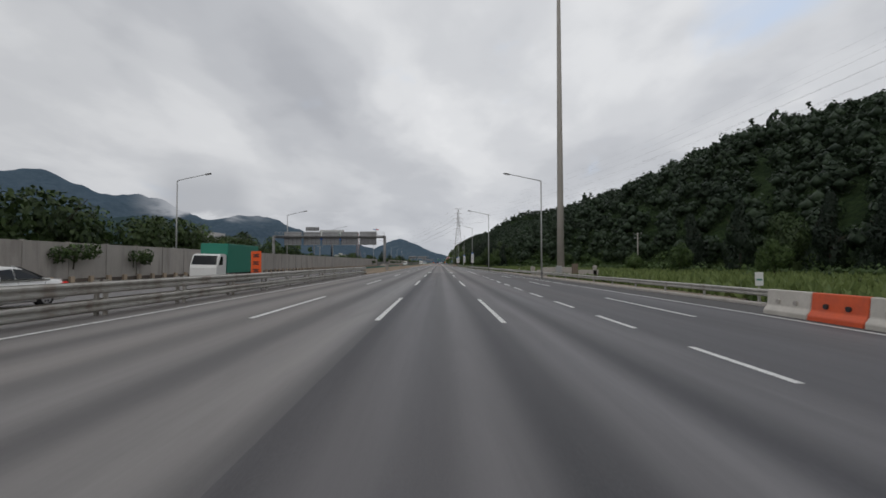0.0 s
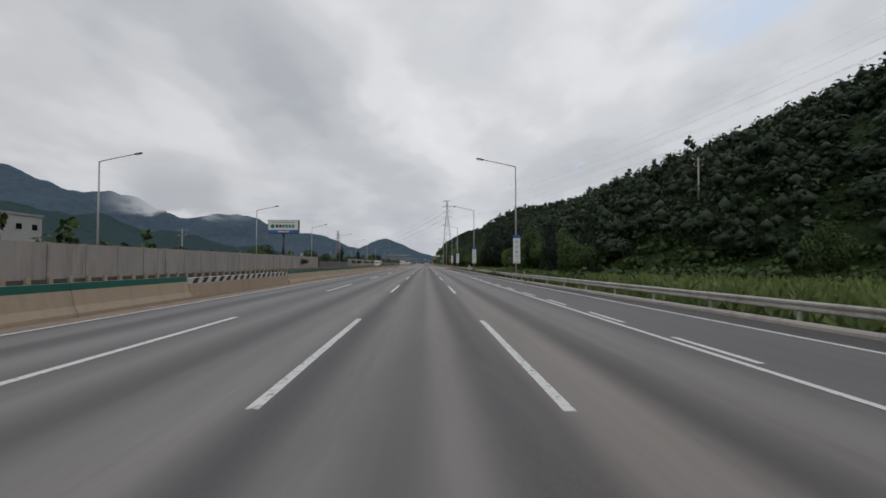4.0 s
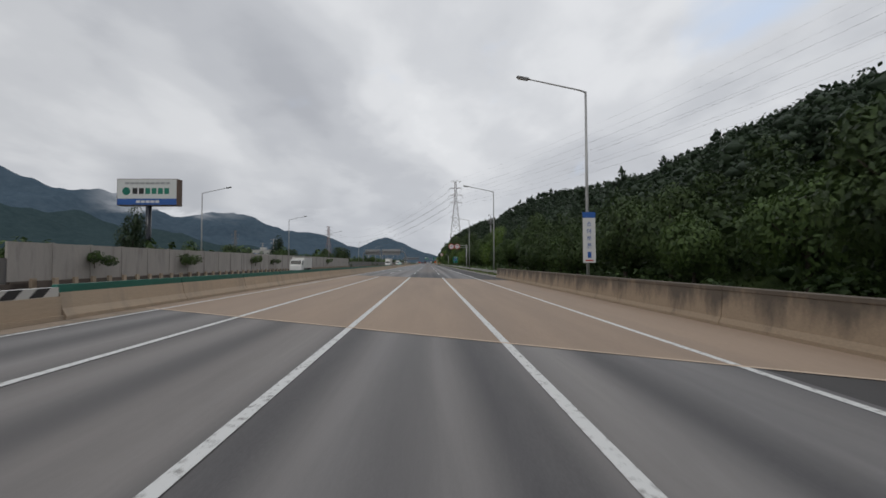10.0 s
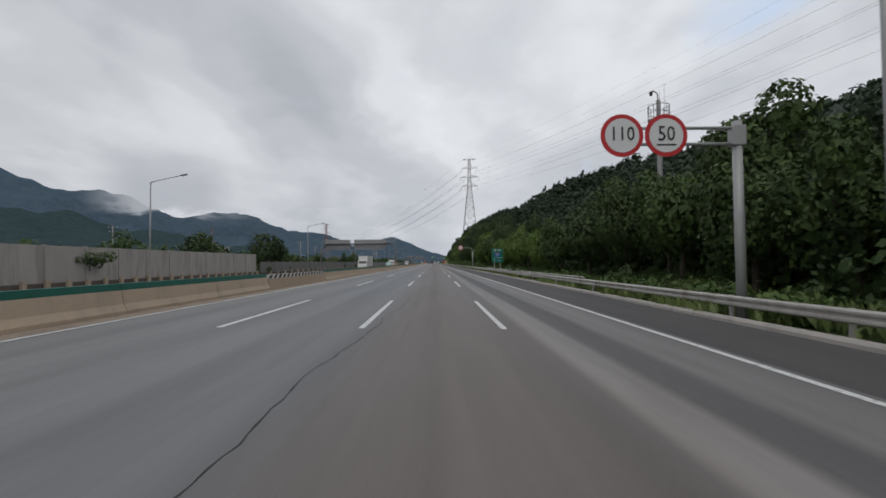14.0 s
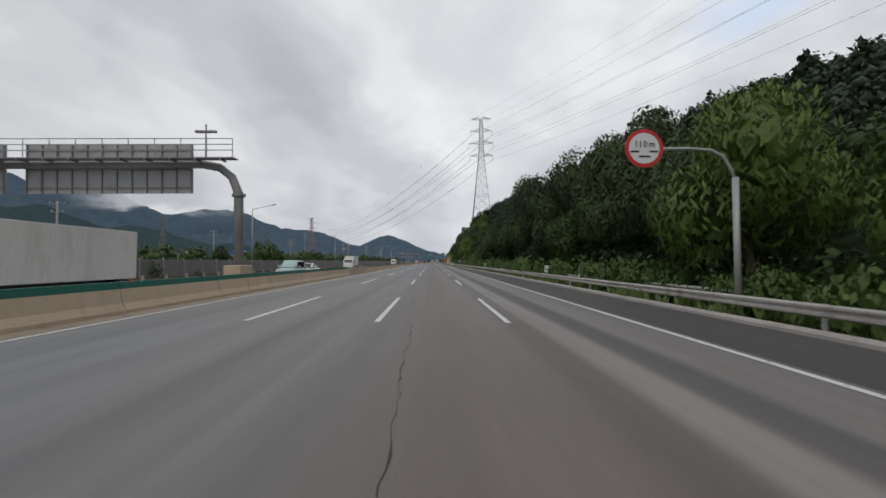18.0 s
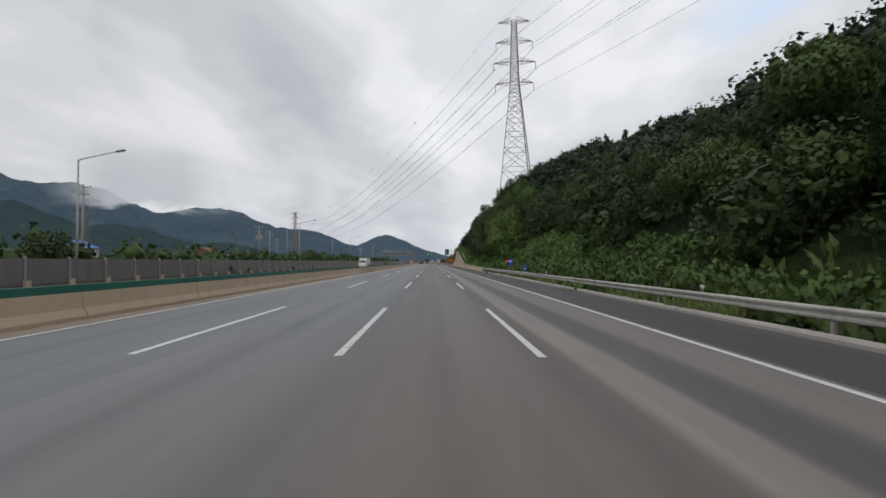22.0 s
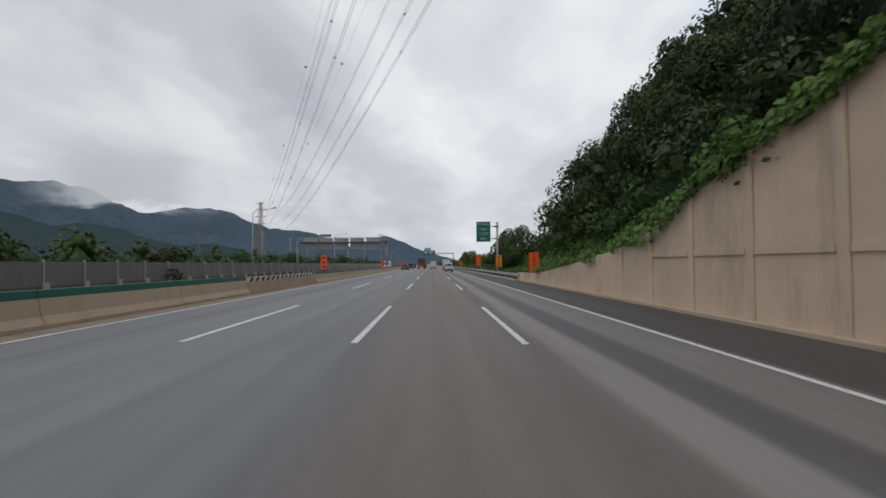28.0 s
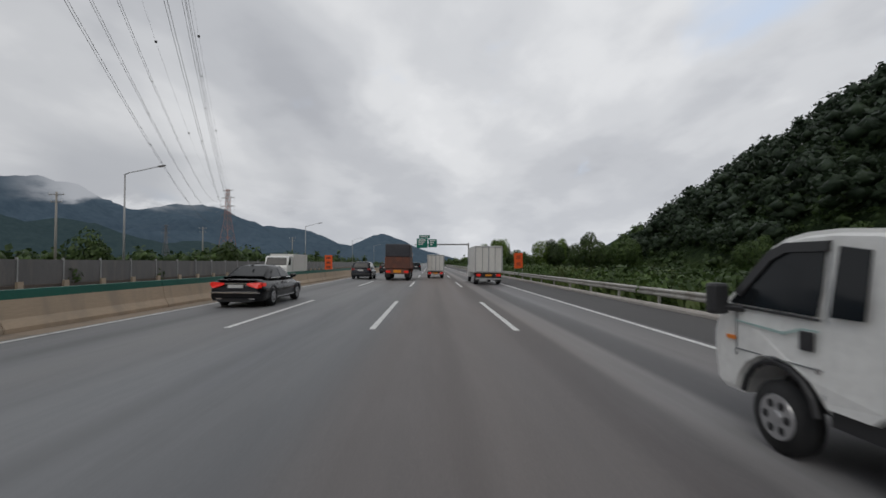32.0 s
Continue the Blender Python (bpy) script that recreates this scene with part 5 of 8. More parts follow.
tree_kind("broadleaf_a", 1, 12, 2006, 0.071, "round", M["leaf_mid"], 8.0, 2.9, 0.9)
tree_kind("broadleaf_b", 2, 14, 2180, 0.068, "round", M["leaf_tree"], 9.5, 3.3, 0.8)
tree_kind("broadleaf_c", 3, 12, 2500, 0.060, "round", M["leaf_tree"], 11.5, 3.4, 1.5)
tree_kind("bright_tree", 4, 11, 1745, 0.074, "round", M["leaf_bright"], 8.6, 2.4, 1.0)
tree_kind("willow", 5, 12, 2267, 0.048, "willow", M["leaf_bright"], 7.6, 3.2, 0.4, 3.0)
tree_kind("pine", 6, 15, 2093, 0.068, "cone", M["leaf_pine"], 11.0, 2.6, 1.4, 2.6)
tree_kind("black_tree", 10, 15, 2065, 0.072, "round", M["leaf_pine"], 10.0, 3.2, 0.6)
tree_kind("slim_tree", 7, 16, 1900, 0.060, "round", M["leaf_dark"], 9.0, 1.9, 1.6)
tree_kind("far_broadleaf_a", 11, 11, 800, 0.111, "round", M["leaf_mid"], 8.0, 2.9, 0.7)
tree_kind("far_broadleaf_b", 12, 12, 850, 0.106, "round", M["leaf_tree"], 9.5, 3.3, 0.6)
tree_kind("shrub", 8, 8, 591, 0.114, "bush", M["leaf_mid"], 2.4, 1.7, -0.6)
tree_kind("shrub_bright", 9, 8, 591, 0.114, "bush", M["weed"], 2.0, 1.6, -0.6)

TREE_LABEL = {"far_broadleaf_a": "leafy green tree", "far_broadleaf_b": "dense dark green broadleaf tree", "broadleaf_a": "leafy green roadside tree", "broadleaf_b": "dense dark green broadleaf tree", "broadleaf_c": "tall dark green broadleaf tree",
              "bright_tree": "bright yellow-green roadside tree", "willow": "pale green willow with drooping leaves", "pine": "dark blackish green pine tree",
              "black_tree": "blackish green broad tree", "slim_tree": "slim dark tree with an upright crown", "shrub": "leafy green roadside shrub", "shrub_bright": "pale green weedy shrub"}


def plant(kind, x, y, scale=1.0, where="on the hillside foot", z=None, turn=None):
    zz = float(hill(x, y)) if z is None else z
    m = pose(x, y, zz - 0.05, 0, 0, (x * 37 + y * 91) % 360 if turn is None else turn)
    bushy = kind.startswith("shrub")
    t = thing("shrub" if bushy else "tree", m, TREE_LABEL[kind] + " " + where, "shrub" if bushy else "tree", ("shrubs " if bushy else "trees ") + where)
    s = Matrix.Scale(scale, 4)
    for nm, me in zip(("trunk", "crown"), TREE_KINDS[kind]):
        ob = new(nm, me)
        ob.parent = t
        ob.matrix_basis = s
    return t


r2 = random.Random(21)
HILLFOOT = "on the hillside foot"
# right side, stretch by stretch
for i in range(9):
    plant(r2.choice(["pine", "pine", "broadleaf_b"]), r2.uniform(47, 56), 34 + i * 7 + r2.uniform(-2, 2), r2.uniform(1.0, 1.3), "behind the weeds")
for i in range(14):
    plant(r2.choice(["shrub", "shrub_bright", "broadleaf_a"]), r2.uniform(30, 45), 34 + i * 7.0, r2.uniform(0.45, 0.8), "behind the weeds")
for i in range(12):
    y = 136 + i * 5.2
    plant(r2.choice(["broadleaf_a", "broadleaf_b", "pine", "broadleaf_b"]), r2.uniform(15.5, 21), y, r2.uniform(0.65, 0.95), HILLFOOT)
plant("bright_tree", 14.2, 163, 0.55, HILLFOOT)
for kk, xx, yy, sc in (("shrub", 10.9, 146, 0.9), ("shrub", 10.7, 150, 0.8), ("broadleaf_a", 14.0, 157, 0.62), ("broadleaf_a", 13.0, 151.5, 0.5)):
    plant(kk, xx, yy, sc, HILLFOOT)
plant("black_tree", 18.5, 192, 0.85, HILLFOOT)
for xx, yy, sc in ((15.0, 184.5, 1.05), (16.0, 188.5, 1.1), (17.5, 181, 1.2), (15.4, 177, 1.0), (19.5, 186, 1.25), (20.5, 179, 1.15)):
    plant("black_tree", xx, yy, sc, HILLFOOT)
for i in range(16):
    y = 200 + i * 5.6
    plant(r2.choice(["broadleaf_a", "broadleaf_b", "broadleaf_b", "broadleaf_a"]), r2.uniform(13.2, 16.5), y, r2.uniform(0.6, 0.85), HILLFOOT)
plant("slim_tree", 15.0, 226, 0.95, HILLFOOT)
plant("slim_tree", 15.5, 233, 0.95, HILLFOOT)
for i in range(9):
    y = 290 + i * 6.0
    plant(r2.choice(["broadleaf_a", "broadleaf_b"]), r2.uniform(15, 18.5), y, r2.uniform(0.75, 0.95), HILLFOOT)
plant("bright_tree", 16.0, 326, 1.1, HILLFOOT)
plant("bright_tree", 17.0, 333, 1.15, HILLFOOT)
plant("broadleaf_a", 14.6, 320, 0.85, HILLFOOT)
plant("willow", 14.4, 331, 0.85, HILLFOOT)
plant("broadleaf_a", 15.5, 311, 0.85, HILLFOOT)
plant("slim_tree", 16.5, 316, 0.9, HILLFOOT)
for i in range(15):
    y = 345 + i * 6.3
    plant(r2.choice(["broadleaf_b", "broadleaf_a", "broadleaf_b", "willow"]), r2.uniform(13.8, 17.5), y, r2.uniform(0.8, 1.0), HILLFOOT)
for yy in (398, 412, 428):
    plant("broadleaf_c", 17.5, yy, 0.72, HILLFOOT)
for xx, yy, sc in ((15.5, 349, 1.0), (16.8, 353, 1.05), (17.2, 345, 1.05), (15.0, 342, 0.9)):
    plant("broadleaf_a", xx, yy, sc, HILLFOOT)
plant("broadleaf_a", 18.6, 345.5, 1.3, HILLFOOT)
for xx, yy, sc in ((15.0, 428, 1.1), (15.6, 422, 1.1), (16.2, 416.5, 1.0)):
    plant("broadleaf_b", xx, yy, sc, HILLFOOT)
plant("willow", 13.6, 439.5, 1.2, "beside a road sign")
plant("willow", 16.2, 442, 1.15, "beside a road sign")
plant("willow", 15.0, 433, 0.8, "beside a road sign")
for i in range(17):
    y = 444 + i * 6.6
    if y < 526:
        plant(r2.choice(["broadleaf_c", "broadleaf_b", "broadleaf_a"]), r2.uniform(14.0, 17.0), y, r2.uniform(0.9, 1.1), HILLFOOT)
    else:
        plant("broadleaf_a", r2.uniform(15.0, 18.0), y, r2.uniform(0.62, 0.78), HILLFOOT)
for yy in (507, 514, 500):
    plant("slim_tree", 14.6, yy, 1.35, HILLFOOT)
for xx, yy, sc in ((18, 466, 1.25), (19, 473, 1.3), (20, 480, 1.3), (22, 487, 1.25), (23.5, 468, 1.3), (24.5, 479, 1.3), (20.5, 458, 1.2), (17.5, 492, 1.3), (18.5, 499, 1.35), (19.5, 506, 1.35), (21, 514, 1.25), (17, 485, 1.3), (17, 520, 1.1)):
    plant("broadleaf_c", xx, yy, sc, HILLFOOT)
for xx, yy, sc in ((19.5, 541, 0.95), (21, 548, 1.0), (18.2, 535, 0.9), (23, 542, 1.05), (17.0, 553, 0.8)):
    plant("broadleaf_a", xx, yy, sc, HILLFOOT)
for xx, yy, sc in ((16, 893, 0.95), (19, 905, 1.05), (17, 918, 1.0), (23, 926, 1.1), (18, 938, 1.05), (27, 948, 1.1), (21, 960, 1.1), (22, 872, 0.8), (28, 882, 0.95), (33, 896, 1.0), (39, 915, 1.1), (44, 930, 1.1), (30, 858, 0.8), (36, 870, 0.9)):
    plant("bright_tree" if yy % 3 else "broadleaf_a", xx, yy, sc, "behind the guard rail")
for i in range(9):
    y = 560 + i * 8
    plant(r2.choice(["broadleaf_b", "broadleaf_a", "broadleaf_c"]), r2.uniform(19, 27), y, r2.uniform(0.5, 0.72), "on the vine-covered slope")
for xx, yy, sc in ((15.5, 612, 1.05), (13.2, 619, 0.85), (14.6, 624, 0.95)):
    plant("willow", xx, yy, sc, "on the vine-covered slope")
plant("broadleaf_a", 12.6, 577, 0.42, "on the vine-covered slope")
plant("shrub", 12.0, 590, 0.9, "on the vine-covered slope")
for i in range(17):
    y = 636 + i * 5.4
    plant(r2.choice(["broadleaf_b", "broadleaf_c", "broadleaf_b", "slim_tree"]), r2.uniform(15.5, 19.0), y, r2.uniform(0.6, 0.8), "above the retaining wall")
for yy, xx in ((688, 12.5), (694, 12.0), (699, 13.0)):
    plant("slim_tree", xx, yy, 0.9, "above the retaining wall")
for xx, yy, sc in ((12.4, 760, 0.92), (13.6, 765, 0.95), (15.2, 757, 0.95), (12.6, 754.5, 0.78)):
    plant("broadleaf_a" if sc < 0.95 else "broadleaf_b", xx, yy, sc, "above the guard rail")
for i in range(8):
    plant(r2.choice(["broadleaf_a", "broadleaf_b"]), r2.uniform(14, 20), 737 + i * 4.0, r2.uniform(0.42, 0.6), "above the guard rail")
for i in range(34):
    plant(r2.choice(["shrub", "shrub_bright", "shrub"]), r2.uniform(11.2, 18), 736 + i * 4.4, r2.uniform(0.8, 1.25), "behind the guard rail")
for i in range(12):
    plant(r2.choice(["broadleaf_a", "broadleaf_b"]), r2.uniform(22, 34), 800 + i * 12, r2.uniform(0.6, 0.85), "behind the guard rail")
for i in range(26):
    y = 142 + i * 18.0
    if not 224 < y < 282:
        plant(r2.choice(["shrub", "shrub_bright"]), r2.uniform(11.0, 12.6) + (3 if y < 130 else 0), y, r2.uniform(0.5, 0.85), "behind the guard rail")
# left side, behind the noise wall
for y, k, s in ((38, "broadleaf_b", 1.25), (46, "broadleaf_b", 1.25), (52, "broadleaf_a", 0.8), (73, "broadleaf_a", 0.75), (80, "broadleaf_b", 0.72), (86, "broadleaf_a", 0.8), (95, "broadleaf_b", 0.7),
                (104, "broadleaf_a", 1.05), (108, "broadleaf_b", 0.85), (120, "broadleaf_a", 0.55), (140, "broadleaf_b", 0.6), (160, "shrub", 1.4), (186, "broadleaf_a", 0.6), (193, "broadleaf_b", 0.65), (200, "broadleaf_a", 0.6), (226, "broadleaf_b", 0.62), (240, "broadleaf_a", 0.6),
                (262, "broadleaf_b", 0.6), (285, "slim_tree", 0.8), (296, "broadleaf_a", 0.55), (318, "broadleaf_b", 0.6), (338, "broadleaf_a", 0.62), (345, "slim_tree", 0.8), (352, "broadleaf_b", 0.6), (372, "broadleaf_a", 0.6), (392, "broadleaf_b", 0.7), (396, "broadleaf_a", 0.75),
                (420, "broadleaf_b", 0.9), (432, "broadleaf_a", 0.85), (455, "broadleaf_a", 0.55), (474, "shrub", 1.3), (496, "broadleaf_b", 0.5), (516, "broadleaf_a", 0.7), (521, "broadleaf_a", 0.62), (527, "broadleaf_a", 0.55), (545, "broadleaf_a", 0.5), (570, "broadleaf_b", 0.55), (598, "shrub", 1.4),
                (630, "broadleaf_a", 0.5), (655, "broadleaf_a", 0.6), (662, "broadleaf_b", 0.6), (690, "shrub", 1.5), (720, "broadleaf_a", 0.6), (748, "broadleaf_b", 0.5), (775, "broadleaf_a", 0.55), (800, "broadleaf_b", 0.55), (830, "broadleaf_a", 0.6), (860, "broadleaf_b", 0.6)):
    plant("far_" + k if k.startswith("broadleaf") else k, -34.5 - r2.uniform(0, 5) - (3 if y < 60 else 0), y, s * (1.3 if y > 180 else 1.0), "behind the noise wall", z=-0.5)
for i in range(10):
    plant(r2.choice(["far_broadleaf_b", "far_broadleaf_a", "far_broadleaf_b"]), -35.5 - r2.uniform(0, 4), 50 + i * 5.0, r2.uniform(0.85, 1.1), "behind the noise wall", z=-0.5)
for i in range(46):
    plant("shrub", -31.6 - r2.uniform(0, 1.2), 402 + i * 11.0 + r2.uniform(-4, 4), r2.uniform(1.0, 1.5), "behind the dark fence", z=-0.5)
# ivy over the noise wall
for y, n in ((36, 1.0), (43, 0.8), (61, 0.6), (196, 0.7), (268, 0.7), (283, 0.8), (305, 0.8), (314, 0.6), (333, 0.9), (360, 0.8)):
    plant("shrub", -29.3, y, n, "hanging over the noise wall", z=1.6)


def leaf_sheet(name, p, nrm, size, material, label, category, aspect=1.4, upright=False):
    """Many small leaves at places p, facing along nrm."""
    n = len(p)
    nrm = nrm + rng.randn(n, 3) * 0.5
    nrm /= np.linalg.norm(nrm, axis=1)[:, None]
    t = np.cross(nrm, rng.randn(n, 3))
    if upright:
        t = np.array([0, 0, 1.0]) + rng.randn(n, 3) * 0.35
    t /= np.linalg.norm(t, axis=1)[:, None]
    b = np.cross(nrm, t)
    b /= np.linalg.norm(b, axis=1)[:, None]
    s = (size * rng.uniform(0.6, 1.4, n))[:, None]
    q = np.stack([p - t * s * aspect / 2, p + b * s / 2, p + t * s * aspect / 2, p - b * s / 2], 1).reshape(-1, 3)
    if upright:
        q = q + np.repeat(t * s * aspect * 0.45, 4, axis=0)
    return tagged(new(name, raw_mesh(name, q, np.arange(len(q)).reshape(-1, 4), material)), label, category, kind="stuff")


# weeds along the verge
n = 40000
y = rng.uniform(-20, 1000, n)
vx = np.interp(y, [t[0] for t in VERGE], [t[1] for t in VERGE])
x = vx + 0.15 + np.abs(rng.randn(n)) * 2.2 + rng.rand(n) * 2.0
k = ~((y > 224) & (y < 284)) & ~((y > 606) & (y < 733)) & ~((y > 22) & (y < 95) & (x < vx + 2.5))
x, y = x[k], y[k]
p = np.stack([x, y, hill(x, y) + 0.05], 1)
leaf_sheet("verge_weeds", p, np.tile([0.0, -1.0, 0.2], (len(p), 1)), 0.22, M["weed"], "green weeds and grass along the guard rail", "weeds", 3.2, True)
n = 16000
y = rng.uniform(186, 606, n)
k = (np.sin(y * 0.9) + np.sin(y * 0.37 + 2) + 0.7 * np.sin(y * 2.3 + 1) + rng.randn(n) * 0.6 > 0.75) & ~((y > 224) & (y < 284))
y = y[k]
x = np.interp(y, [t[0] for t in VERGE], [t[1] for t in VERGE]) - 0.14 + rng.randn(len(y)) * 0.09
p = np.stack([x, y, np.full(len(y), -0.08)], 1)
leaf_sheet("kerb_weeds", p, np.tile([-0.6, -0.8, 0.2], (len(p), 1)), 0.14, M["weed"], "tufts of green weeds growing through the guard rail", "weeds", 2.6, True)
n = 30000
y = rng.uniform(0, 175, n)
x = 16.5 + rng.rand(n) ** 1.3 * np.interp(y, [0, 80, 115, 165], [36, 32, 20, 8]) - 7 * sstep(120, 170, y)
k = ~((y > 48) & (y < 70) & (x < 24.5))
x, y = x[k], y[k]
p = np.stack([x, y, hill(x, y) + 0.05], 1)
leaf_sheet("meadow_weeds", p, np.tile([0.0, -1.0, 0.2], (len(p), 1)), 0.34, M["weed"], "tall pale green weeds in the rough meadow", "weeds", 3.0, True)
# vines on the slope and over the wall
n = 56000
y = rng.uniform(545, 745, n)
x = 9.9 + rng.rand(n) ** 1.2 * (np.where(y > 612, 3.0, 6.0) + 3.5 * sstep(552, 580, y) * (1 - sstep(596, 612, y)))
bulge = 0.35 + 0.35 * np.abs(np.sin(x * 1.9 + 3 * np.sin(y * 0.6)) * np.sin(y * 1.3 + x))
p = np.stack([x, y, hill(x, y) + bulge * rng.uniform(0.5, 1.0, n)], 1)
wz = np.interp(p[:, 1], [t[0] for t in RTOP], [t[1] for t in RTOP])
inside = (p[:, 1] > 609) & (p[:, 1] < 730)
p[:, 2] = np.where(inside, np.maximum(p[:, 2], wz - 0.2 + bulge * 0.5), p[:, 2])
leaf_sheet("slope_vines", p, np.tile([-0.7, -0.2, 0.7], (n, 1)), 0.21, M["vine"], "bright green climbing vines covering the slope", "vines", 1.25)
x, y = scatter(rng, 10.4, 26, 548, 742, 2.3, lambda x, y: VINE_ZONE(x, y) & ~((y > 604) & (y < 645) & (x < 11)) & ~((y > 717) & (y < 728) & (x < 12.5)))
z = np.maximum(hill(x, y), np.where((y > 609) & (y < 730), np.interp(y, [t[0] for t in RTOP], [t[1] for t in RTOP]), -1))
r = rng.uniform(0.7, 1.7, len(x))
BUSH_T = [crown_parts(rng, 7, 240, 0.115, "bush", 1.3) for i in range(5)]
joined_crowns("slope_vine_mounds", np.stack([x, y, z + 0.1, r, r * 0.9, rng.uniform(0, 6.3, len(x)), rng.randint(0, 5, len(x))], 1), BUSH_T, M["vine"], "mounds of bright green vines over bushes", "vines")
n = 9000
y = np.where(rng.rand(n) < 0.75, 640 + rng.beta(1.3, 1.6, n) * 66, rng.uniform(612, 728, n))
y = np.where((y < 640) | (y > 706), np.round(y / 4.3) * 4.3 + rng.randn(n) * 0.45, y)
wz = np.interp(y, [t[0] for t in RTOP], [t[1] for t in RTOP])
drop = (0.35 + 0.9 * np.abs(np.sin(y * 0.45) * np.sin(y * 0.17 + 1))) * np.clip(wz / 3.0, 0.25, 1.1)
p = np.stack([9.12 - rng.rand(n) * 0.35, y, wz + 0.25 - rng.rand(n) * drop], 1)
leaf_sheet("wall_vines", p, np.tile([-1.0, -0.2, 0.3], (n, 1)), 0.19, M["vine"], "green vines hanging over the retaining wall", "vines", 1.25)


# ---- lamps ----
def street_lamp(x, y, z, height, reach, label, group):
    """A tapered pole with an outreach arm towards the road; reach is signed."""
    t = thing("street_lamp", pose(x, y, z), label, "street lamp", group)
    part("pole", tubed([(0, 0, -0.3), (0, 0, height * 0.5), (0, 0, height)], [0.11, 0.09, 0.065], 10), M["pole"], t, smooth=True)
    bm = bmesh.new()
    box(bm, -0.22, 0.22, -0.22, 0.22, -0.35, 0.06)
    part("base_plate", bm, M["pole"], t)
    part("arm", tubed([(0, 0, height - 0.04), (reach * 0.12, 0, height + 0.1), (reach, 0, height + 0.75)], [0.055, 0.05, 0.04], 8), M["pole"], t, smooth=True)
    bm = bmesh.new()
    box(bm, -0.4, 0.4, -0.14, 0.14, -0.07, 0.07)
    bmesh.ops.bevel(bm, geom=bm.edges[:], offset=0.05, segments=2, affect="EDGES")
    h = part("lamp_head", bm, M["gantry"], t, "grey cobra lamp head")
    h.matrix_basis = pose(reach * 1.08, 0, height + 0.8, 0, -10 if reach > 0 else 10, 0)
    bm = bmesh.new()
    box(bm, -0.28, 0.28, -0.1, 0.1, -0.09, -0.06)
    part("lens", bm, M["clear_lens"], h)
    return t


for lx, ly, lh in ((11.5, 50.5, 11.2), (10.0, 91.3, 11.7), (9.9, 135.7, 12.4), (9.65, 175.7, 12.3), (9.0, 212.6, 11.7), (9.9, 254.3, 12.4), (9.5, 290.3, 11.9), (9.75, 330.6, 11.6)):
    street_lamp(lx, ly, -0.25, lh, -3.6, "tall grey street lamp behind the guard rail", "lamps along the verge")
for ly in (13, 53.5, 92.3, 131.8, 172.2, 212.6, 253.2, 290.9, 330.2, 371.4, 433, 498.6, 565, 631.2, 697, 762, 827.6, 893, 959, 1025, 1091):
    street_lamp(-31.4, ly, -0.5, 12.0 if ly < 360 else 11.4, 3.4, "tall grey street lamp behind the far side's noise wall", "lamps of the far side")
for ly, big, small in ((135.7, "비상등", "켜고"), (175.7, "트렁크", "개방"), (212.6, "밖대피", ""), (254.3, "", "")):
    lx = along([(135.7, 9.9), (175.7, 9.65), (212.6, 9.0), (254.3, 9.9)], ly)
    b = thing("pole_banner", pose(lx + 0.05, ly - 0.14, 1.62) @ Matrix.Diagonal((0.92, 1, 0.88, 1)), "white vertical banner with a blue top on a lamp pole", "banner", "banners on lamp poles")
    part("sheet", boxed(-0.42, 0.42, -0.02, 0.02, 0, 3.1, bevel=0.008), M["sign_white"], b)
    part("top_band", boxed(-0.42, 0.42, -0.026, 0.026, 3.11, 3.5), M["sign_blue"], b)
    rows = (2.62, 1.3, 0.65) if big == "밖대피" else (2.62, 2.0, 1.4)
    for ch, zz in zip(big, rows):
        lettered(ch, 0.42, M["sign_blue"], b, 0, -0.026, zz)
    for i, ch in enumerate(small):
        lettered(ch, 0.26, M["sign_blue"], b, 0, -0.026, 0.88 - i * 0.32)
    if big == "밖대피":
        for i, ch in enumerate("으로"):
            lettered(ch, 0.26, M["sign_blue"], b, 0, -0.026, 2.1 - i * 0.3)
    if not big:
        for i, ch in enumerate("스마트폰"):
            lettered(ch, 0.38, M["sign_blue"], b, 0, -0.026, 2.65 - i * 0.5)
        part("text_bar", boxed(-0.12, 0.12, -0.028, -0.021, 0.35, 0.75), M["sign_blue"], b)
    part("red_mark", boxed(-0.26, 0.26, -0.028, -0.02, 0.12, 0.2), M["sign_red"], b)
    for zz in (0.1, 3.4):
        part("clamp", boxed(-0.14, 0.14, 0.02, 0.3, zz, zz + 0.06), M["pole"], b)

# high mast
mast = thing("high_mast", pose(18.15, 67, -0.6), "very tall tapered concrete mast on low grey blocks", "mast")
part("shaft", tubed([(0, 0, 0), (0, 0, 12), (0, 0, 52)], [0.55, 0.46, 0.22], 16), M["mast"], mast, smooth=True)
for zz in (8.0, 14.5, 21, 28):
    part("joint_band", tubed([(0, 0, zz), (0, 0, zz + 0.1)], [0.555 - zz * 0.0075, 0.555 - zz * 0.0075], 16), M["mast"], mast)
part("low_wall", boxed(-3.9, 5.1, -1.6, -1.2, -0.2, 1.2, bevel=0.03), M["wallgrey"], mast)
part("plinth", boxed(-2.5, 1.4, -1.1, 1.1, -0.2, 1.55, bevel=0.04), M["wallgrey"], mast)
part("grey_box", boxed(-1.2, -0.4, -2.0, -1.62, 0.6, 1.8, bevel=0.03), M["board_back"], mast)
part("control_cabinet", boxed(1.15, 1.95, -2.1, -1.62, 0.3, 2.1, bevel=0.03), M["cabinet"], mast, "brown metal control cabinet")
for xx, tilt in ((-4.5, 20), (4.6, -20)):
    blk = part("corner_block", boxed(-0.28, 0.28, -0.2, 0.2, -0.2, 0.2, bevel=0.05), M["wallgrey"], mast)
    blk.matrix_basis = pose(xx, -1.4, 1.62 if xx > 0 else 1.5, 0, tilt, 15)
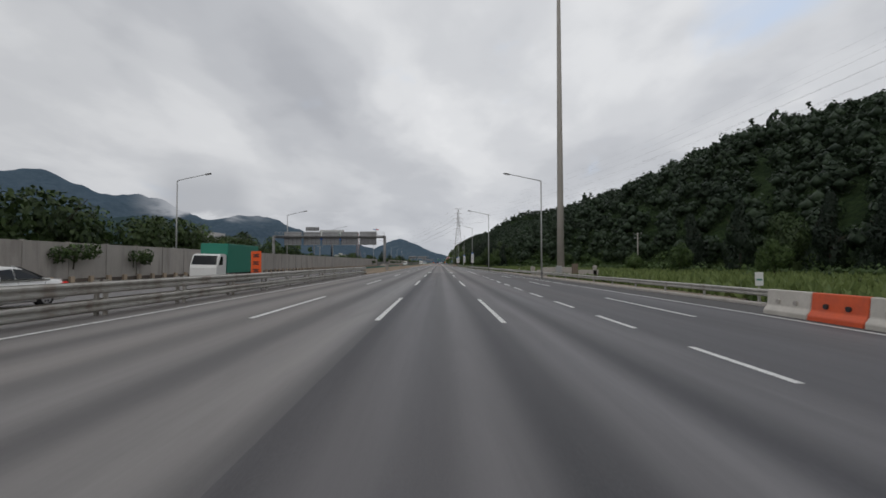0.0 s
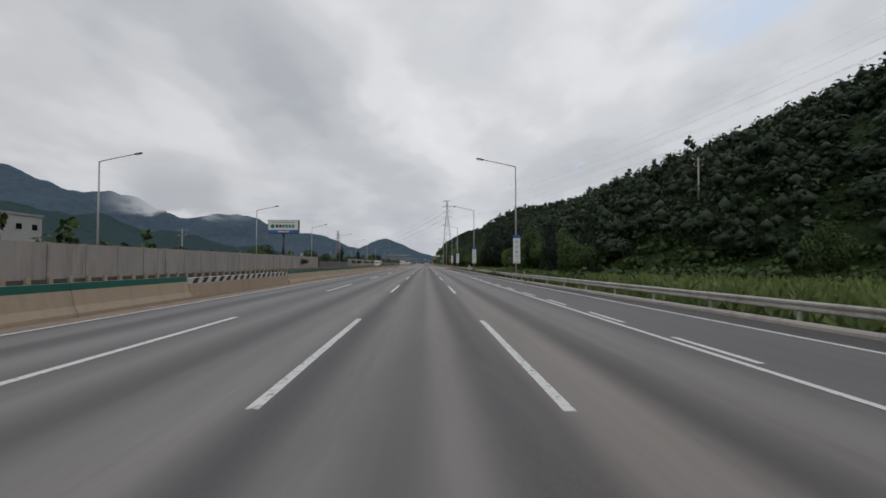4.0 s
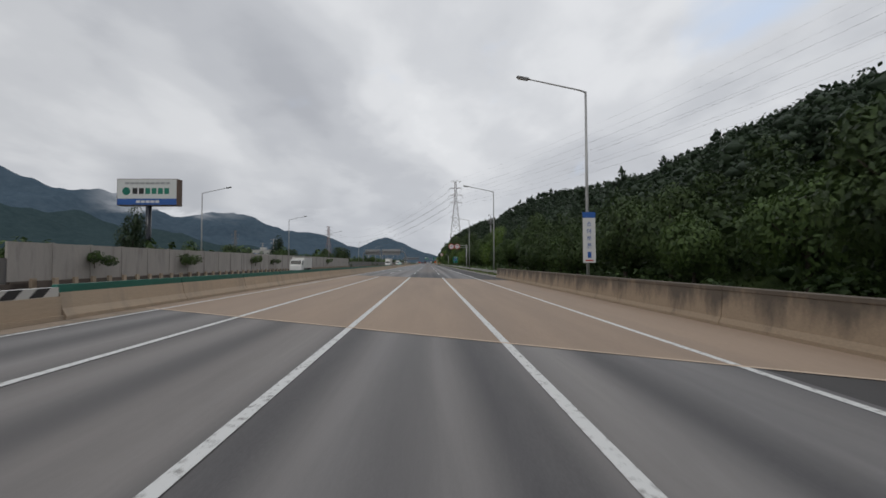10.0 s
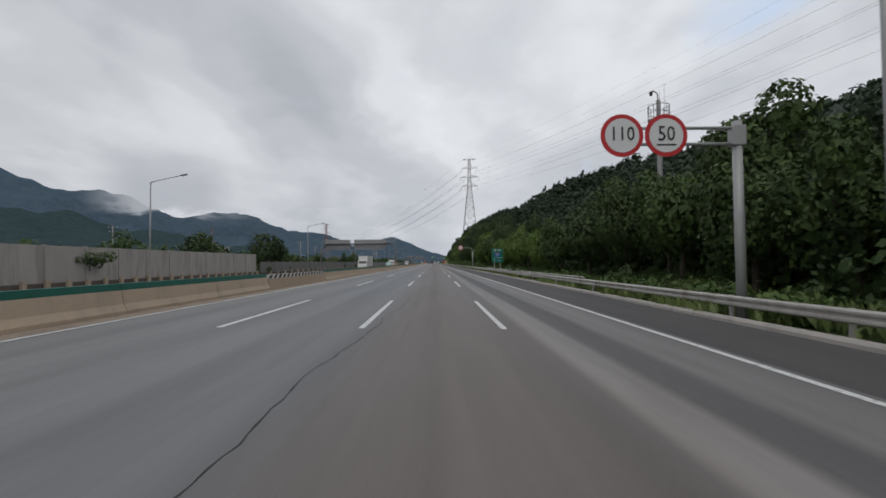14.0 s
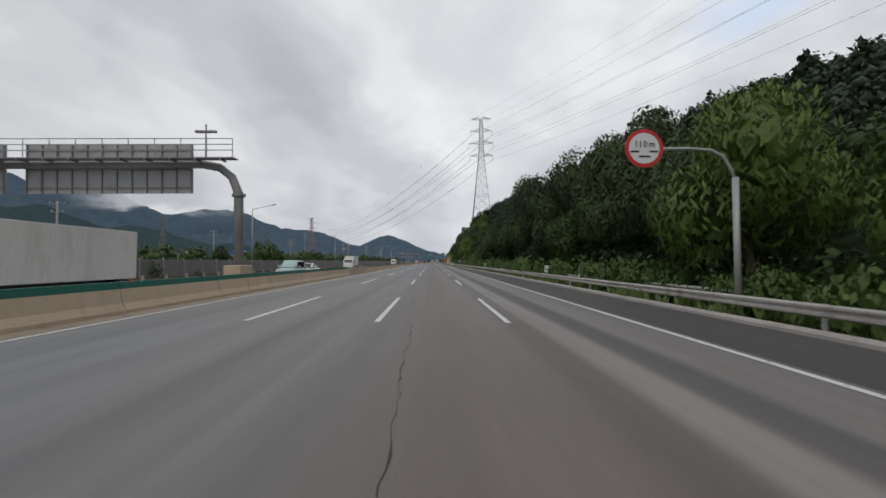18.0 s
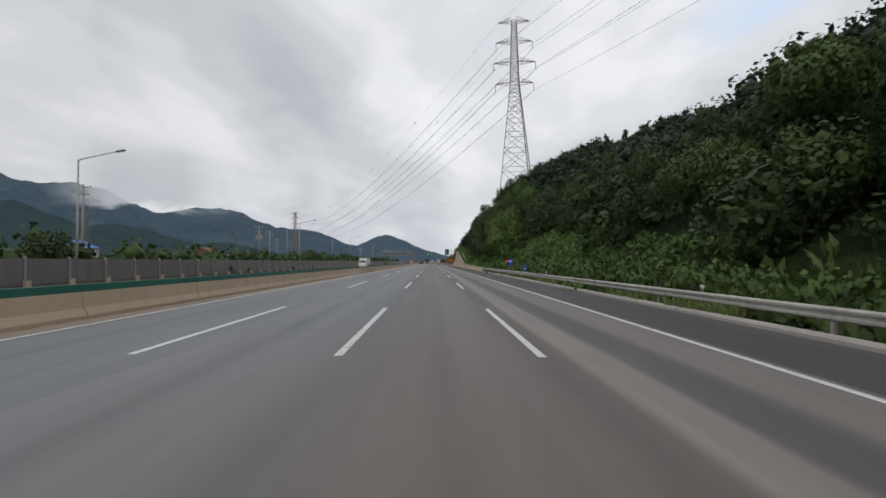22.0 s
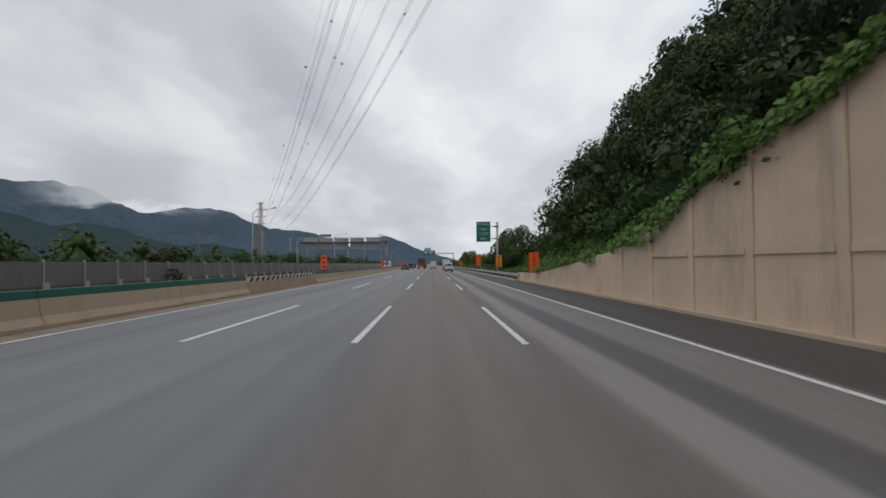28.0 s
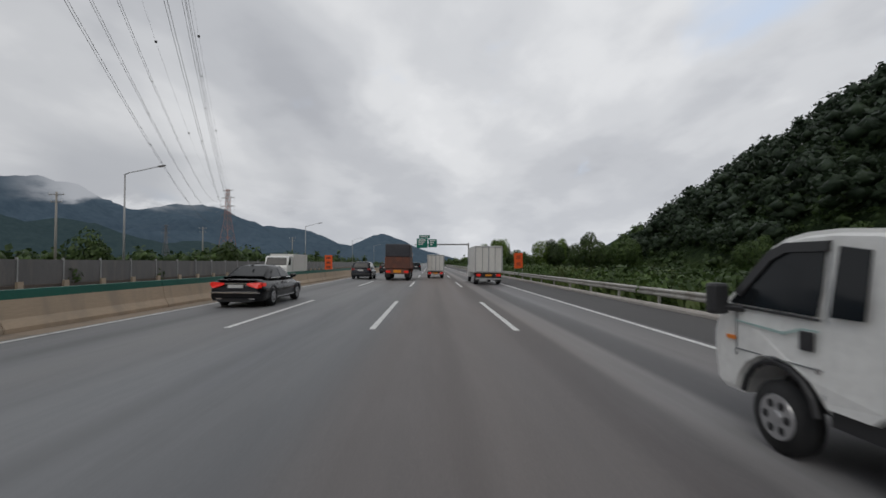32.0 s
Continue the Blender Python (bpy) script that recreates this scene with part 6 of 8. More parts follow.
part("footing", boxed(-5.0, 5.3, -1.8, 1.4, -0.3, 0.3), M["wallgrey"], mast)
for xx in (-4.5, 4.6):
    part("block_stand", boxed(xx - 0.25, xx + 0.25, -1.6, -1.2, 0.3, 1.45), M["wallgrey"], mast)


# ---- gantries of the far side, seen from behind ----
def board_back(parent, x0, x1, z0, z1, y):
    b = part("sign_board", boxed(x0, x1, y, y + 0.08, z0, z1), M["board_back"], parent, "grey back of a sign board")
    n = max(2, int((x1 - x0) / 0.75))
    for i in range(n + 1):
        xx = x0 + 0.05 + (x1 - x0 - 0.1) * i / n
        part("stiffener", boxed(xx - 0.03, xx + 0.03, y - 0.07, y - 0.002, z0, z1), M["gantry"], b)
    for zz in (z0 + 0.3, (z0 + z1) / 2, z1 - 0.3):
        part("cross_bar", boxed(x0, x1, y - 0.1, y - 0.072, zz - 0.03, zz + 0.03), M["gantry"], b)


def gantry(y, x_post, x_far, beam_z, boards, curved, label, small=None, rail=1.15):
    g = thing("sign_gantry", pose(0, y, 0.2), label, "sign gantry")
    zb = -0.2
    if curved:
        pts = [(x_post, 0, zb), (x_post, 0, beam_z - 1.6), (x_post - 0.35, 0, beam_z - 0.7), (x_post - 1.0, 0, beam_z - 0.18), (x_post - 1.9, 0, beam_z), (x_far + 1.9, 0, beam_z), (x_far + 1.0, 0, beam_z - 0.18), (x_far + 0.35, 0, beam_z - 0.7), (x_far, 0, beam_z - 1.6), (x_far, 0, -0.8)]
        part("tube_portal", tubed(pts, [0.24] * 2 + [0.22] * 6 + [0.24] * 2, 12), M["gantry"], g, smooth=True)
        for xx in (x_post, x_far):
            part("flange", tubed([(xx, 0, beam_z - 1.75), (xx, 0, beam_z - 1.6)], [0.34, 0.34], 12), M["gantry"], g)
        part("pedestal", boxed(x_post - 0.45, x_post + 0.45, -0.8, 0.8, zb, 1.35, bevel=0.06), M["concrete"], g)
    else:
        for xx in (x_post, x_far):
            part("post", tubed([(xx, 0, zb - 0.5), (xx, 0, beam_z + 0.25)], [0.26, 0.24], 12), M["gantry"], g, smooth=True)
            part("collar", tubed([(xx, 0, beam_z - 0.75), (xx, 0, beam_z - 0.62)], [0.36, 0.36], 12), M["gantry"], g)
        part("beam", boxed(x_far, x_post + 0.2, -0.22, 0.22, beam_z - 0.18, beam_z + 0.12, bevel=0.03), M["gantry"], g)
        part("pedestal", boxed(x_post - 0.5, x_post + 0.5, -1.7, 1.7, zb, 1.2, bevel=0.12), M["wallgrey"], g)
    n = 15
    for i in range(n + 1):
        xx = x_post - 0.6 - (x_post - x_far - 1.2) * i / n
        part("walkway_bracket", boxed(xx - 0.04, xx + 0.04, -0.9, -0.22, beam_z + 0.05, beam_z + 0.13), M["gantry"], g)
    part("walkway", boxed(x_far + 0.4, x_post + 0.1, -0.9, -0.3, beam_z + 0.14, beam_z + 0.19), M["gantry"], g)
    for i in range(n + 1):
        xx = x_post + 0.05 - (x_post - x_far - 0.5) * i / n
        part("rail_post", tubed([(xx, -0.88, beam_z + 0.19), (xx, -0.88, beam_z + rail)], [0.022, 0.022], 6), M["pole"], g)
    for zz in (rail - 0.6, rail - 0.3, rail):
        part("hand_rail", tubed([(x_far + 0.4, -0.88, beam_z + zz), (x_post + 0.05, -0.88, beam_z + zz)], [0.024, 0.024], 6), M["pole"], g)
    for x0, x1, z0, z1 in boards:
        board_back(g, x0, x1, z0, z1, 0.3)
    if small:
        board_back(g, *small, 0.3)
    lx = x_post - 1.5
    part("lamp_mast", tubed([(lx, -0.5, beam_z + 0.2), (lx, -0.5, beam_z + rail + 0.85)], [0.04, 0.04], 6), M["gantry"], g)
    part("warning_light", boxed(lx - 0.55, lx, -0.58, -0.42, beam_z + rail + 0.4, beam_z + rail + 0.53, bevel=0.02), M["sign_blue"] if not curved else M["gantry"], g)
    part("warning_light", boxed(lx + 0.01, lx + 0.55, -0.58, -0.42, beam_z + rail + 0.4, beam_z + rail + 0.53, bevel=0.02), M["sign_red"] if not curved else M["gantry"], g)
    return g


gantry(81, -9.95, -30.0, 6.1, [(-28.2, -25.1, 4.7, 7.1), (-24.7, -21.7, 4.7, 7.1), (-21.3, -18.25, 4.7, 7.1), (-17.9, -14.9, 4.7, 7.1), (-14.5, -11.5, 4.7, 7.15)], False,
       "grey sign gantry with boards seen from behind", (-24.3, -21.9, 7.25, 7.95), rail=0.85)
gantry(444.5, -10.6, -31.0, 6.75, [(-30.0, -23.1, 5.25, 7.9), (-22.0, -13.2, 5.25, 7.9)], True, "curved grey tube gantry with wide boards seen from behind")
gantry(786.8, -10.55, -31.0, 6.6, [(-29.6, -26.5, 5.1, 7.7), (-26.15, -23.05, 5.1, 7.7), (-22.6, -19.4, 5.1, 7.7), (-19.0, -15.85, 5.1, 7.7), (-15.3, -12.1, 5.1, 7.75)], False,
       "grey sign gantry with several boards seen from behind", (-26.1, -23.4, 7.9, 8.55))

# green overhead signs far ahead
og = thing("overhead_sign", pose(0, 915, -0.1), "green overhead direction signs on a grey beam", "road sign")
part("post", tubed([(10.8, 0, -0.4), (10.8, 0, 7.6)], [0.24, 0.2], 12), M["gantry"], og, smooth=True)
part("beam", boxed(-5.2, 11.0, -0.2, 0.2, 7.0, 7.4, bevel=0.03), M["gantry"], og)
for x0, x1, z0, z1 in ((-4.6, -1.4, 6.2, 9.0), (-1.15, 1.35, 6.4, 8.8), (-3.9, -0.7, 9.05, 10.0)):
    b = part("sign_board", boxed(x0, x1, -0.4, -0.3, z0, z1, bevel=0.01), M["sign_green"], og)
    for i in range(3 if z1 - z0 > 1.5 else 1):
        part("text_bar", boxed(x0 + 0.5, x1 - 0.5 - 0.4 * i, -0.43, -0.402, z1 - 0.6 - i * 0.6, z1 - 0.3 - i * 0.6), M["sign_white"], b)


# ---- road signs ----
def disc(parent, x, z, r, y=0.0):
    s = part("sign_disc", tubed([(x, y, z), (x, y + 0.03, z)], [r, r], 40), M["sign_red"], parent, "red-rimmed round sign")
    part("white_face", tubed([(x, y - 0.008, z), (x, y + 0.01, z)], [r * 0.8, r * 0.8], 40), M["sign_white"], s)
    return s


sg = thing("speed_sign", pose(0, 335, -0.2), "two round red-rimmed speed limit signs on a cantilever post", "road sign")
part("post", tubed([(9.5, 0, -0.3), (9.5, 0, 6.15)], [0.15, 0.14], 14), M["pole"], sg, smooth=True)
for zz in (5.45, 5.95):
    part("arm", tubed([(5.4, 0, zz), (9.75, 0, zz)], [0.05, 0.055], 10), M["pole"], sg, smooth=True)
part("bracket", boxed(9.3, 9.7, -0.17, 0.17, 5.38, 6.02, bevel=0.03), M["pole"], sg)
for x, txt in ((5.85, "110"), (7.22, "50")):
    d = disc(sg, x, 5.7, 0.66, -0.12)
    lettered(txt, 0.62 if txt == "110" else 0.66, M["sign_black"], d, x, -0.14, 5.73, 0.85)
    if txt == "50":
        part("underline", boxed(x - 0.3, x + 0.3, -0.135, -0.122, 5.38, 5.43), M["sign_black"], d)

sg = thing("distance_sign", pose(0, 434.8, -0.2), "round red-rimmed distance sign on a bent arm", "road sign")
part("post", tubed([(9.7, 0, -0.3), (9.7, 0, 4.55)], [0.105, 0.1], 14), M["pole"], sg, smooth=True)
part("arm", tubed([(9.7, 0, 4.4), (9.58, 0, 4.8), (9.3, 0, 5.25), (8.9, 0, 5.45), (8.2, 0, 5.5), (6.6, 0, 5.5)], [0.05] * 6, 10), M["pole"], sg, smooth=True)
d = disc(sg, 6.65, 5.5, 0.63, -0.08)
for ch, dx in (("1", -0.27), ("1", -0.13), ("0", 0.03), ("m", 0.25)):
    lettered(ch, 0.3, M["sign_black"], d, 6.65 + dx, -0.1, 5.62, 0.9)
for x0, x1, zz in ((6.2, 6.48, 5.36), (6.82, 7.1, 5.36), (6.46, 6.84, 5.2)):
    part("car_mark", boxed(x0, x1, -0.095, -0.082, zz, zz + 0.06), M["sign_black"], d)

sg = thing("junction_sign", pose(10.6, 396.6, -0.5), "green junction sign with a route shield among leaves", "road sign")
part("post", tubed([(-0.5, 0.1, -0.3), (-0.5, 0.1, 4.2)], [0.07, 0.07], 10), M["pole"], sg)
part("post", tubed([(0.5, 0.1, -0.3), (0.5, 0.1, 4.2)], [0.07, 0.07], 10), M["pole"], sg)
b = part("sign_board", boxed(-0.92, 0.92, -0.03, 0.03, 2.05, 4.35, bevel=0.01), M["sign_green"], sg)
lettered("분기점", 0.46, M["sign_white"], b, 0, -0.035, 4.05)
part("divider", boxed(-0.9, 0.9, -0.036, -0.03, 2.85, 2.88), M["sign_white"], b)
bm = bmesh.new()
prism(bm, [(-0.45, 3.68), (0.45, 3.68), (0.5, 3.4), (0.36, 3.08), (0, 2.94), (-0.36, 3.08), (-0.5, 3.4)], -0.045, -0.031)
part("shield", bm, M["sign_blue"], b)
part("shield_band", boxed(-0.42, 0.42, -0.05, -0.046, 3.56, 3.66), M["sign_red"], b)
lettered("37", 0.42, M["sign_white"], b, 0, -0.052, 3.32)
lettered("1", 0.55, M["sign_white"], b, -0.45, -0.036, 2.45)
lettered("km", 0.3, M["sign_white"], b, 0.25, -0.036, 2.38)

sg = thing("speed_limit_board", pose(0, 749.4, -0.2), "green speed limit board beside a tall grey post", "road sign")
part("post", tubed([(9.55, 0, -0.3), (9.55, 0, 8.0)], [0.17, 0.16], 14), M["pole"], sg, smooth=True)
for zz in (5.55, 7.35):
    part("arm", tubed([(8.4, 0, zz), (9.85, 0, zz)], [0.05, 0.05], 10), M["pole"], sg)
    part("clamp", boxed(9.05, 9.7, -0.2, 0.2, zz - 0.1, zz + 0.1, bevel=0.03), M["gantry"], sg)
b = part("sign_board", boxed(6.42, 8.55, -0.05, 0.03, 5.08, 8.1, bevel=0.015), M["sign_white"], sg, "white-edged green board")
part("green_face", boxed(6.47, 8.5, -0.062, -0.045, 5.13, 8.05), M["sign_green"], b)
lettered("제한최고속도", 0.33, M["sign_white"], b, 7.48, -0.066, 7.68)
lettered("110km/h", 0.4, M["sign_white"], b, 7.48, -0.066, 6.95, 0.82)
lettered("적재1.5t초과 화물차", 0.19, M["sign_white"], b, 7.48, -0.066, 6.38)
lettered("및 건설기계", 0.19, M["sign_white"], b, 7.48, -0.066, 6.1)
lettered("90km/h", 0.4, M["sign_white"], b, 7.48, -0.066, 5.55, 0.82)


def banner(x, y, z0, w, h, material, label, chars, post_to, ink="sign_black", words=""):
    t = thing("banner", pose(x, y, 0), label, "banner", "warning banners")
    part("cloth", boxed(-w / 2, w / 2, -0.015, 0.015, z0, z0 + h, bevel=0.006), material, t)
    for sx in (-w / 2 + 0.03, w / 2 - 0.03):
        part("stake", tubed([(sx, 0.03, post_to), (sx, 0.03, z0 + h)], [0.02, 0.02], 6), M["pole"], t)
    for i, ch in enumerate(words):
        lettered(ch, 0.4, M[ink], t, 0, -0.02, z0 + h - (i + 0.55) * h / (len(words) + 0.1))
    for i in range(0 if words else chars):
        zz = z0 + h - (i + 0.62) * h / (chars + 0.2)
        s = 0.62 * h / (chars + 0.2)
        for dz, x0, x1 in ((0.3, -0.3, 0.3), (0.05, -0.22, 0.18), (-0.22, -0.3, 0.3)):
            part("letter_bar", boxed(x0 * w, x1 * w, -0.022, -0.016, zz + s * dz - 0.025, zz + s * dz + 0.025), M[ink], t)
    return t


OR = "orange vertical warning banner on stakes"
banner(9.62, 726, 0.75, 0.95, 1.95, M["orange"], OR + " by the wall", 4, -0.3, words="추돌주의")
banner(9.7, 749.1, 1.15, 0.85, 1.75, M["amber"], "amber vertical banner on a sign post", 4, 0.6)
banner(9.35, 775, 1.3, 0.95, 2.1, M["orange"], OR + " by the guard rail", 2, -0.3, words="감속")
banner(9.35, 831, 1.0, 0.95, 1.7, M["orange"], OR + " by the guard rail", 2, -0.3)
banner(-10.0, 724.3, 1.25, 0.55, 1.3, M["orange"], OR + " on the median", 3, 0.3)
banner(-10.0, 773.1, 1.25, 0.58, 1.3, M["orange"], OR + " on the median", 3, 0.3)
banner(-10.0, 24.4, 1.0, 0.55, 1.3, M["orange"], OR + " on the median", 3, 0.3)
banner(-10.0, 824, 1.05, 0.7, 1.4, M["orange"], OR + " on the median", 3, 0.3)

# dummy police light and small roadside boxes
pl = thing("warning_beacon", pose(9.7, 581.4, -0.3), "red and blue warning beacon on a short post", "warning light")
part("post", tubed([(0, 0, -0.1), (0, 0, 1.95)], [0.04, 0.04], 8), M["pole"], pl)
part("blue_light", boxed(0.0, 0.32, -0.12, 0.12, 1.9, 2.05, bevel=0.03), M["beacon_blue"], pl)
part("red_light", boxed(-0.4, -0.05, -0.1, 0.1, 1.92, 2.03, bevel=0.03), M["beacon_red"], pl)
part("control_box", boxed(-0.02, 0.3, -0.1, 0.1, 1.3, 1.75, bevel=0.02), M["sign_blue"], pl)
for px_, py_, lab in ((9.75, 572.2, "small blue and white marker board"), (9.8, 505.5, "small white marker board"), (10.3, 192.5, "small green marker board"), (10.4, 462, "small white marker board"), (15.4, 21.5, "small pale green marker board")):
    t = thing("marker_board", pose(px_, py_, -0.4), lab + " behind the guard rail", "marker", "marker boards")
    part("post", tubed([(0, 0.03, -0.1), (0, 0.03, 1.5)], [0.03, 0.03], 6), M["pole"], t)
    b = part("board", boxed(-0.2, 0.2, -0.015, 0.015, 0.95, 1.6, bevel=0.01), M["sign_blue"] if "blue" in lab else M["sign_white"], t)
    part("text_bar", boxed(-0.14, 0.14, -0.022, -0.016, 1.2, 1.28), M["sign_white"] if "blue" in lab else M["sign_green"], b)
for i, yy in enumerate((63.5, 70.5, 132, 149, 212, 296, 309, 383, 395, 470, 493, 540, 561)):
    t = thing("delineator", pose(along(VERGE, yy) + 0.1, yy, road_z(9)), "small white reflector on the guard rail", "reflector", "rail reflectors")
    part("stalk", boxed(-0.02, 0.02, -0.02, 0.02, 0.55, 0.86), M["pole"], t)
    part("reflector", tubed([(0, -0.03, 0.93), (0, 0.02, 0.93)], [0.07, 0.07], 12), M["sign_white"], t)

# water-filled barriers
bm = bmesh.new()
prism(bm, [(-0.3, 0), (0.3, 0), (0.3, 0.16), (0.16, 0.34), (0.1, 0.92), (-0.1, 0.92), (-0.16, 0.34), (-0.3, 0.16)], 0, 2.0)
bmesh.ops.bevel(bm, geom=bm.edges[:], offset=0.025, segments=1, affect="EDGES")
wb_mesh = bpy.data.meshes.new("barrier_shell")
bm.to_mesh(wb_mesh)
bm.free()
for i in range(6):
    col = "white" if i % 2 == 0 else "orange"
    yb = 17.0 - 2.06 * (i + 1)
    xb = 12.55 - 0.03 * i
    t = thing("water_barrier", pose(xb, yb, road_z(xb) - 0.004), col + " plastic water-filled barrier on the shoulder", "barrier", "plastic barriers")
    me = wb_mesh.copy()
    me.materials.append(M[col + "_plastic"])
    ob = new("shell", me)
    ob.parent = t
    for yy in (0.6, 1.4):
        part("forklift_dimple", tubed([(-0.2, yy, 0.5), (-0.135, yy, 0.5)], [0.085, 0.085], 12), M["dark"] if col == "orange" else M["wallgrey"], t)
    part("foot_rim", boxed(-0.31, 0.31, 0.02, 1.98, -0.0, 0.05), me.materials[0], t)


# ---- pylons and power lines ----
def lattice_tower(x, y, z, height, base, waist, arms, label, red=False, turn=0.0):
    t = thing("pylon", pose(x, y, z, 0, 0, turn), label, "pylon")
    waist_z = height * 0.62

    def half(h):
        return (base + (waist - base) * min(h / waist_z, 1.0)) / 2 if h < waist_z else (waist + (waist * 0.55 - waist) * (h - waist_z) / (height - waist_z)) / 2
    levels = [0.0]
    while levels[-1] < height - 1.0:
        levels.append(min(height, levels[-1] + max(1.9, half(levels[-1]) * 2 * 0.72)))
    r = height * 0.0023
    for sx in (-1, 1):
        for sy in (-1, 1):
            bm = bmesh.new()
            for a, b in zip(levels, levels[1:]):
                tube(bm, (sx * half(a), sy * half(a), a), (sx * half(b), sy * half(b), b), r * 1.25, r * 1.1, 4, False)
            part("leg", bm, M["lattice_red"] if red else M["lattice"], t)
    for i, (a, b) in enumerate(zip(levels, levels[1:])):
        single = not red and height > 55 and height < 60
        mt = M["lattice_red"] if red and i % 2 == 0 else M["lattice"]
        bm = bmesh.new()
        ha, hb = half(a), half(b)
        ca = [(-ha, -ha), (ha, -ha), (ha, ha), (-ha, ha)]
        cb = [(-hb, -hb), (hb, -hb), (hb, hb), (-hb, hb)]
        for j in range(4):
            k2 = (j + 1) % 4
            for p0, p1 in (((*ca[j], a), (*cb[k2], b)), ((*ca[k2], a), (*cb[j], b)), ((*cb[j], b), (*cb[k2], b))):
                tube(bm, p0, p1, r * 0.62, n=4, cap=False)
                if single:
                    part("brace", bm, mt, t)
                    bm = bmesh.new()
        if single:
            bm.free()
        else:
            part("bracing", bm, mt, t)["kind"] = "stuff"
    tips = []
    for az, reach in arms:
        h = half(az)
        for s in (-1, 1):
            bm = bmesh.new()
            tip = (s * reach, 0, az + 0.25)
            for sy in (-1, 1):
                tube(bm, (s * h, sy * h, az), tip, r * 0.7, n=4)
                tube(bm, (s * h, sy * h, az + 1.6), tip, r * 0.6, n=4)
                for f in (0.3, 0.6):
                    p0 = Vector((s * h, sy * h, az)).lerp(Vector(tip), f)
                    p1 = Vector((s * h, sy * h, az + 1.6)).lerp(Vector(tip), f * 0.75)
                    tube(bm, p0, p1, r * 0.4, n=3)
            for f in (0.2, 0.5, 0.8):
                tube(bm, Vector((s * h, -h, az)).lerp(Vector(tip), f), Vector((s * h, h, az)).lerp(Vector(tip), f), r * 0.4, n=3)
            part("cross_arm", bm, M["lattice"], t)
            if az < height - 1.5:
                steps = range(15)
                part("insulator", tubed([(s * reach, 0, az + 0.1 - jj * 0.17) for jj in steps], [0.13 if jj % 2 == 0 else 0.06 for jj in steps], 7), M["gantry"], t)
            tips.append(t.matrix_basis @ Vector((s * reach, 0, az + (0.25 if az >= height - 1.5 else -2.4))))
    return tips


P1 = lattice_tower(28.2, 674, 25.0, 58.5, 10.5, 3.0, [(36.5, 6.4), (43.6, 7.1), (50.7, 6.1), (57.6, 5.4)], "tall grey steel lattice pylon on the wooded hill", turn=-8)
P2 = lattice_tower(-238, 1310, -1.0, 90, 19, 5.0, [(60, 9.8), (70, 10.8), (80, 9.6), (88.6, 8.0)], "red and white steel lattice pylon in the valley", True, turn=-20)
lattice_tower(-420, 1500, 2.0, 62, 11, 3.2, [(42, 6.5), (49, 7), (56, 6), (61, 5)], "distant grey steel lattice pylon in the valley")
lattice_tower(-285, 900, 2.0, 48, 9, 2.6, [(30, 5), (36, 5.5), (42, 5), (47, 4)], "distant grey steel lattice pylon in the valley")


def hung_wire(p, q, sag, name, r, n=26):
    p, q = Vector(p), Vector(q)
    pts = [p.lerp(q, i / n) - Vector((0, 0, sag * 4 * (i / n) * (1 - i / n))) for i in range(n + 1)]
    return tagged(part(name, tubed(pts, [r] * (n + 1), 4), M["cable"], None), "thin dark overhead power line between pylons", "power line", "power lines"), pts


line_dir = Vector((0.43, -1.0, 0)).normalized()
for i, tip in enumerate(P1):
    far = Vector(tip) + line_dir * 640 + Vector((0, 0, 62 + (tip.z - 80) * 0.05))
    far.x += (tip.x - 27.5) * 0.3
    for dx in ((-0.22, 0.22) if tip.z < 81 else (0.0,)):
        if dx <= 0:
            hung_wire(tip + Vector((dx, 0, 0)), far + Vector((dx, 0, 0)), 21, "power_line", 0.034 if tip.z < 81 else 0.02)
        ob, pts = hung_wire(tip + Vector((dx, 0, 0)), P2[i] + Vector((dx, 0, 0)), 29, "power_line", 0.036 if tip.z < 81 else 0.022)
    if tip.z < 81:
        for j in (2, 4, 6, 9, 12):
            sp = pts[j]
            t = tagged(part("line_spacer", boxed(sp.x - 0.45, sp.x + 0.05, sp.y - 0.09, sp.y + 0.09, sp.z - 0.09, sp.z + 0.09), M["dark"], None), "small dark spacer clamped on a power line", "spacer", "line spacers")
    else:
        for j in (3, 6, 9, 12):
            bm = bmesh.new()
            bmesh.ops.create_icosphere(bm, subdivisions=2, radius=0.34, matrix=Matrix.Translation(pts[j]))
            tagged(part("marker_ball", bm, M["dark"], None, smooth=True), "dark round marker ball on a power line", "marker ball", "marker balls")

# camera tower among the trees
ct = thing("camera_tower", pose(18.6, 357.5, 1.2), "grey camera mast with a ringed platform above the trees", "camera mast")
part("shaft", tubed([(0, 0, -1.2), (0, 0, 13.6)], [0.26, 0.17], 12), M["gantry"], ct, smooth=True)
part("platform", tubed([(0, 0, 11.9), (0, 0, 11.98)], [0.85, 0.85], 16), M["gantry"], ct)
for i in range(10):
    a = i * 0.628
    part("rail_post", tubed([(0.82 * math.cos(a), 0.82 * math.sin(a), 11.98), (0.82 * math.cos(a), 0.82 * math.sin(a), 13.1)], [0.025, 0.025], 5), M["gantry"], ct)
for zz in (12.5, 13.1):
    bm = bmesh.new()
    for i in range(16):
        a, b = i * math.pi / 8, (i + 1) * math.pi / 8
        tube(bm, (0.82 * math.cos(a), 0.82 * math.sin(a), zz), (0.82 * math.cos(b), 0.82 * math.sin(b), zz), 0.028, n=5)
    part("ring_rail", bm, M["gantry"], ct)
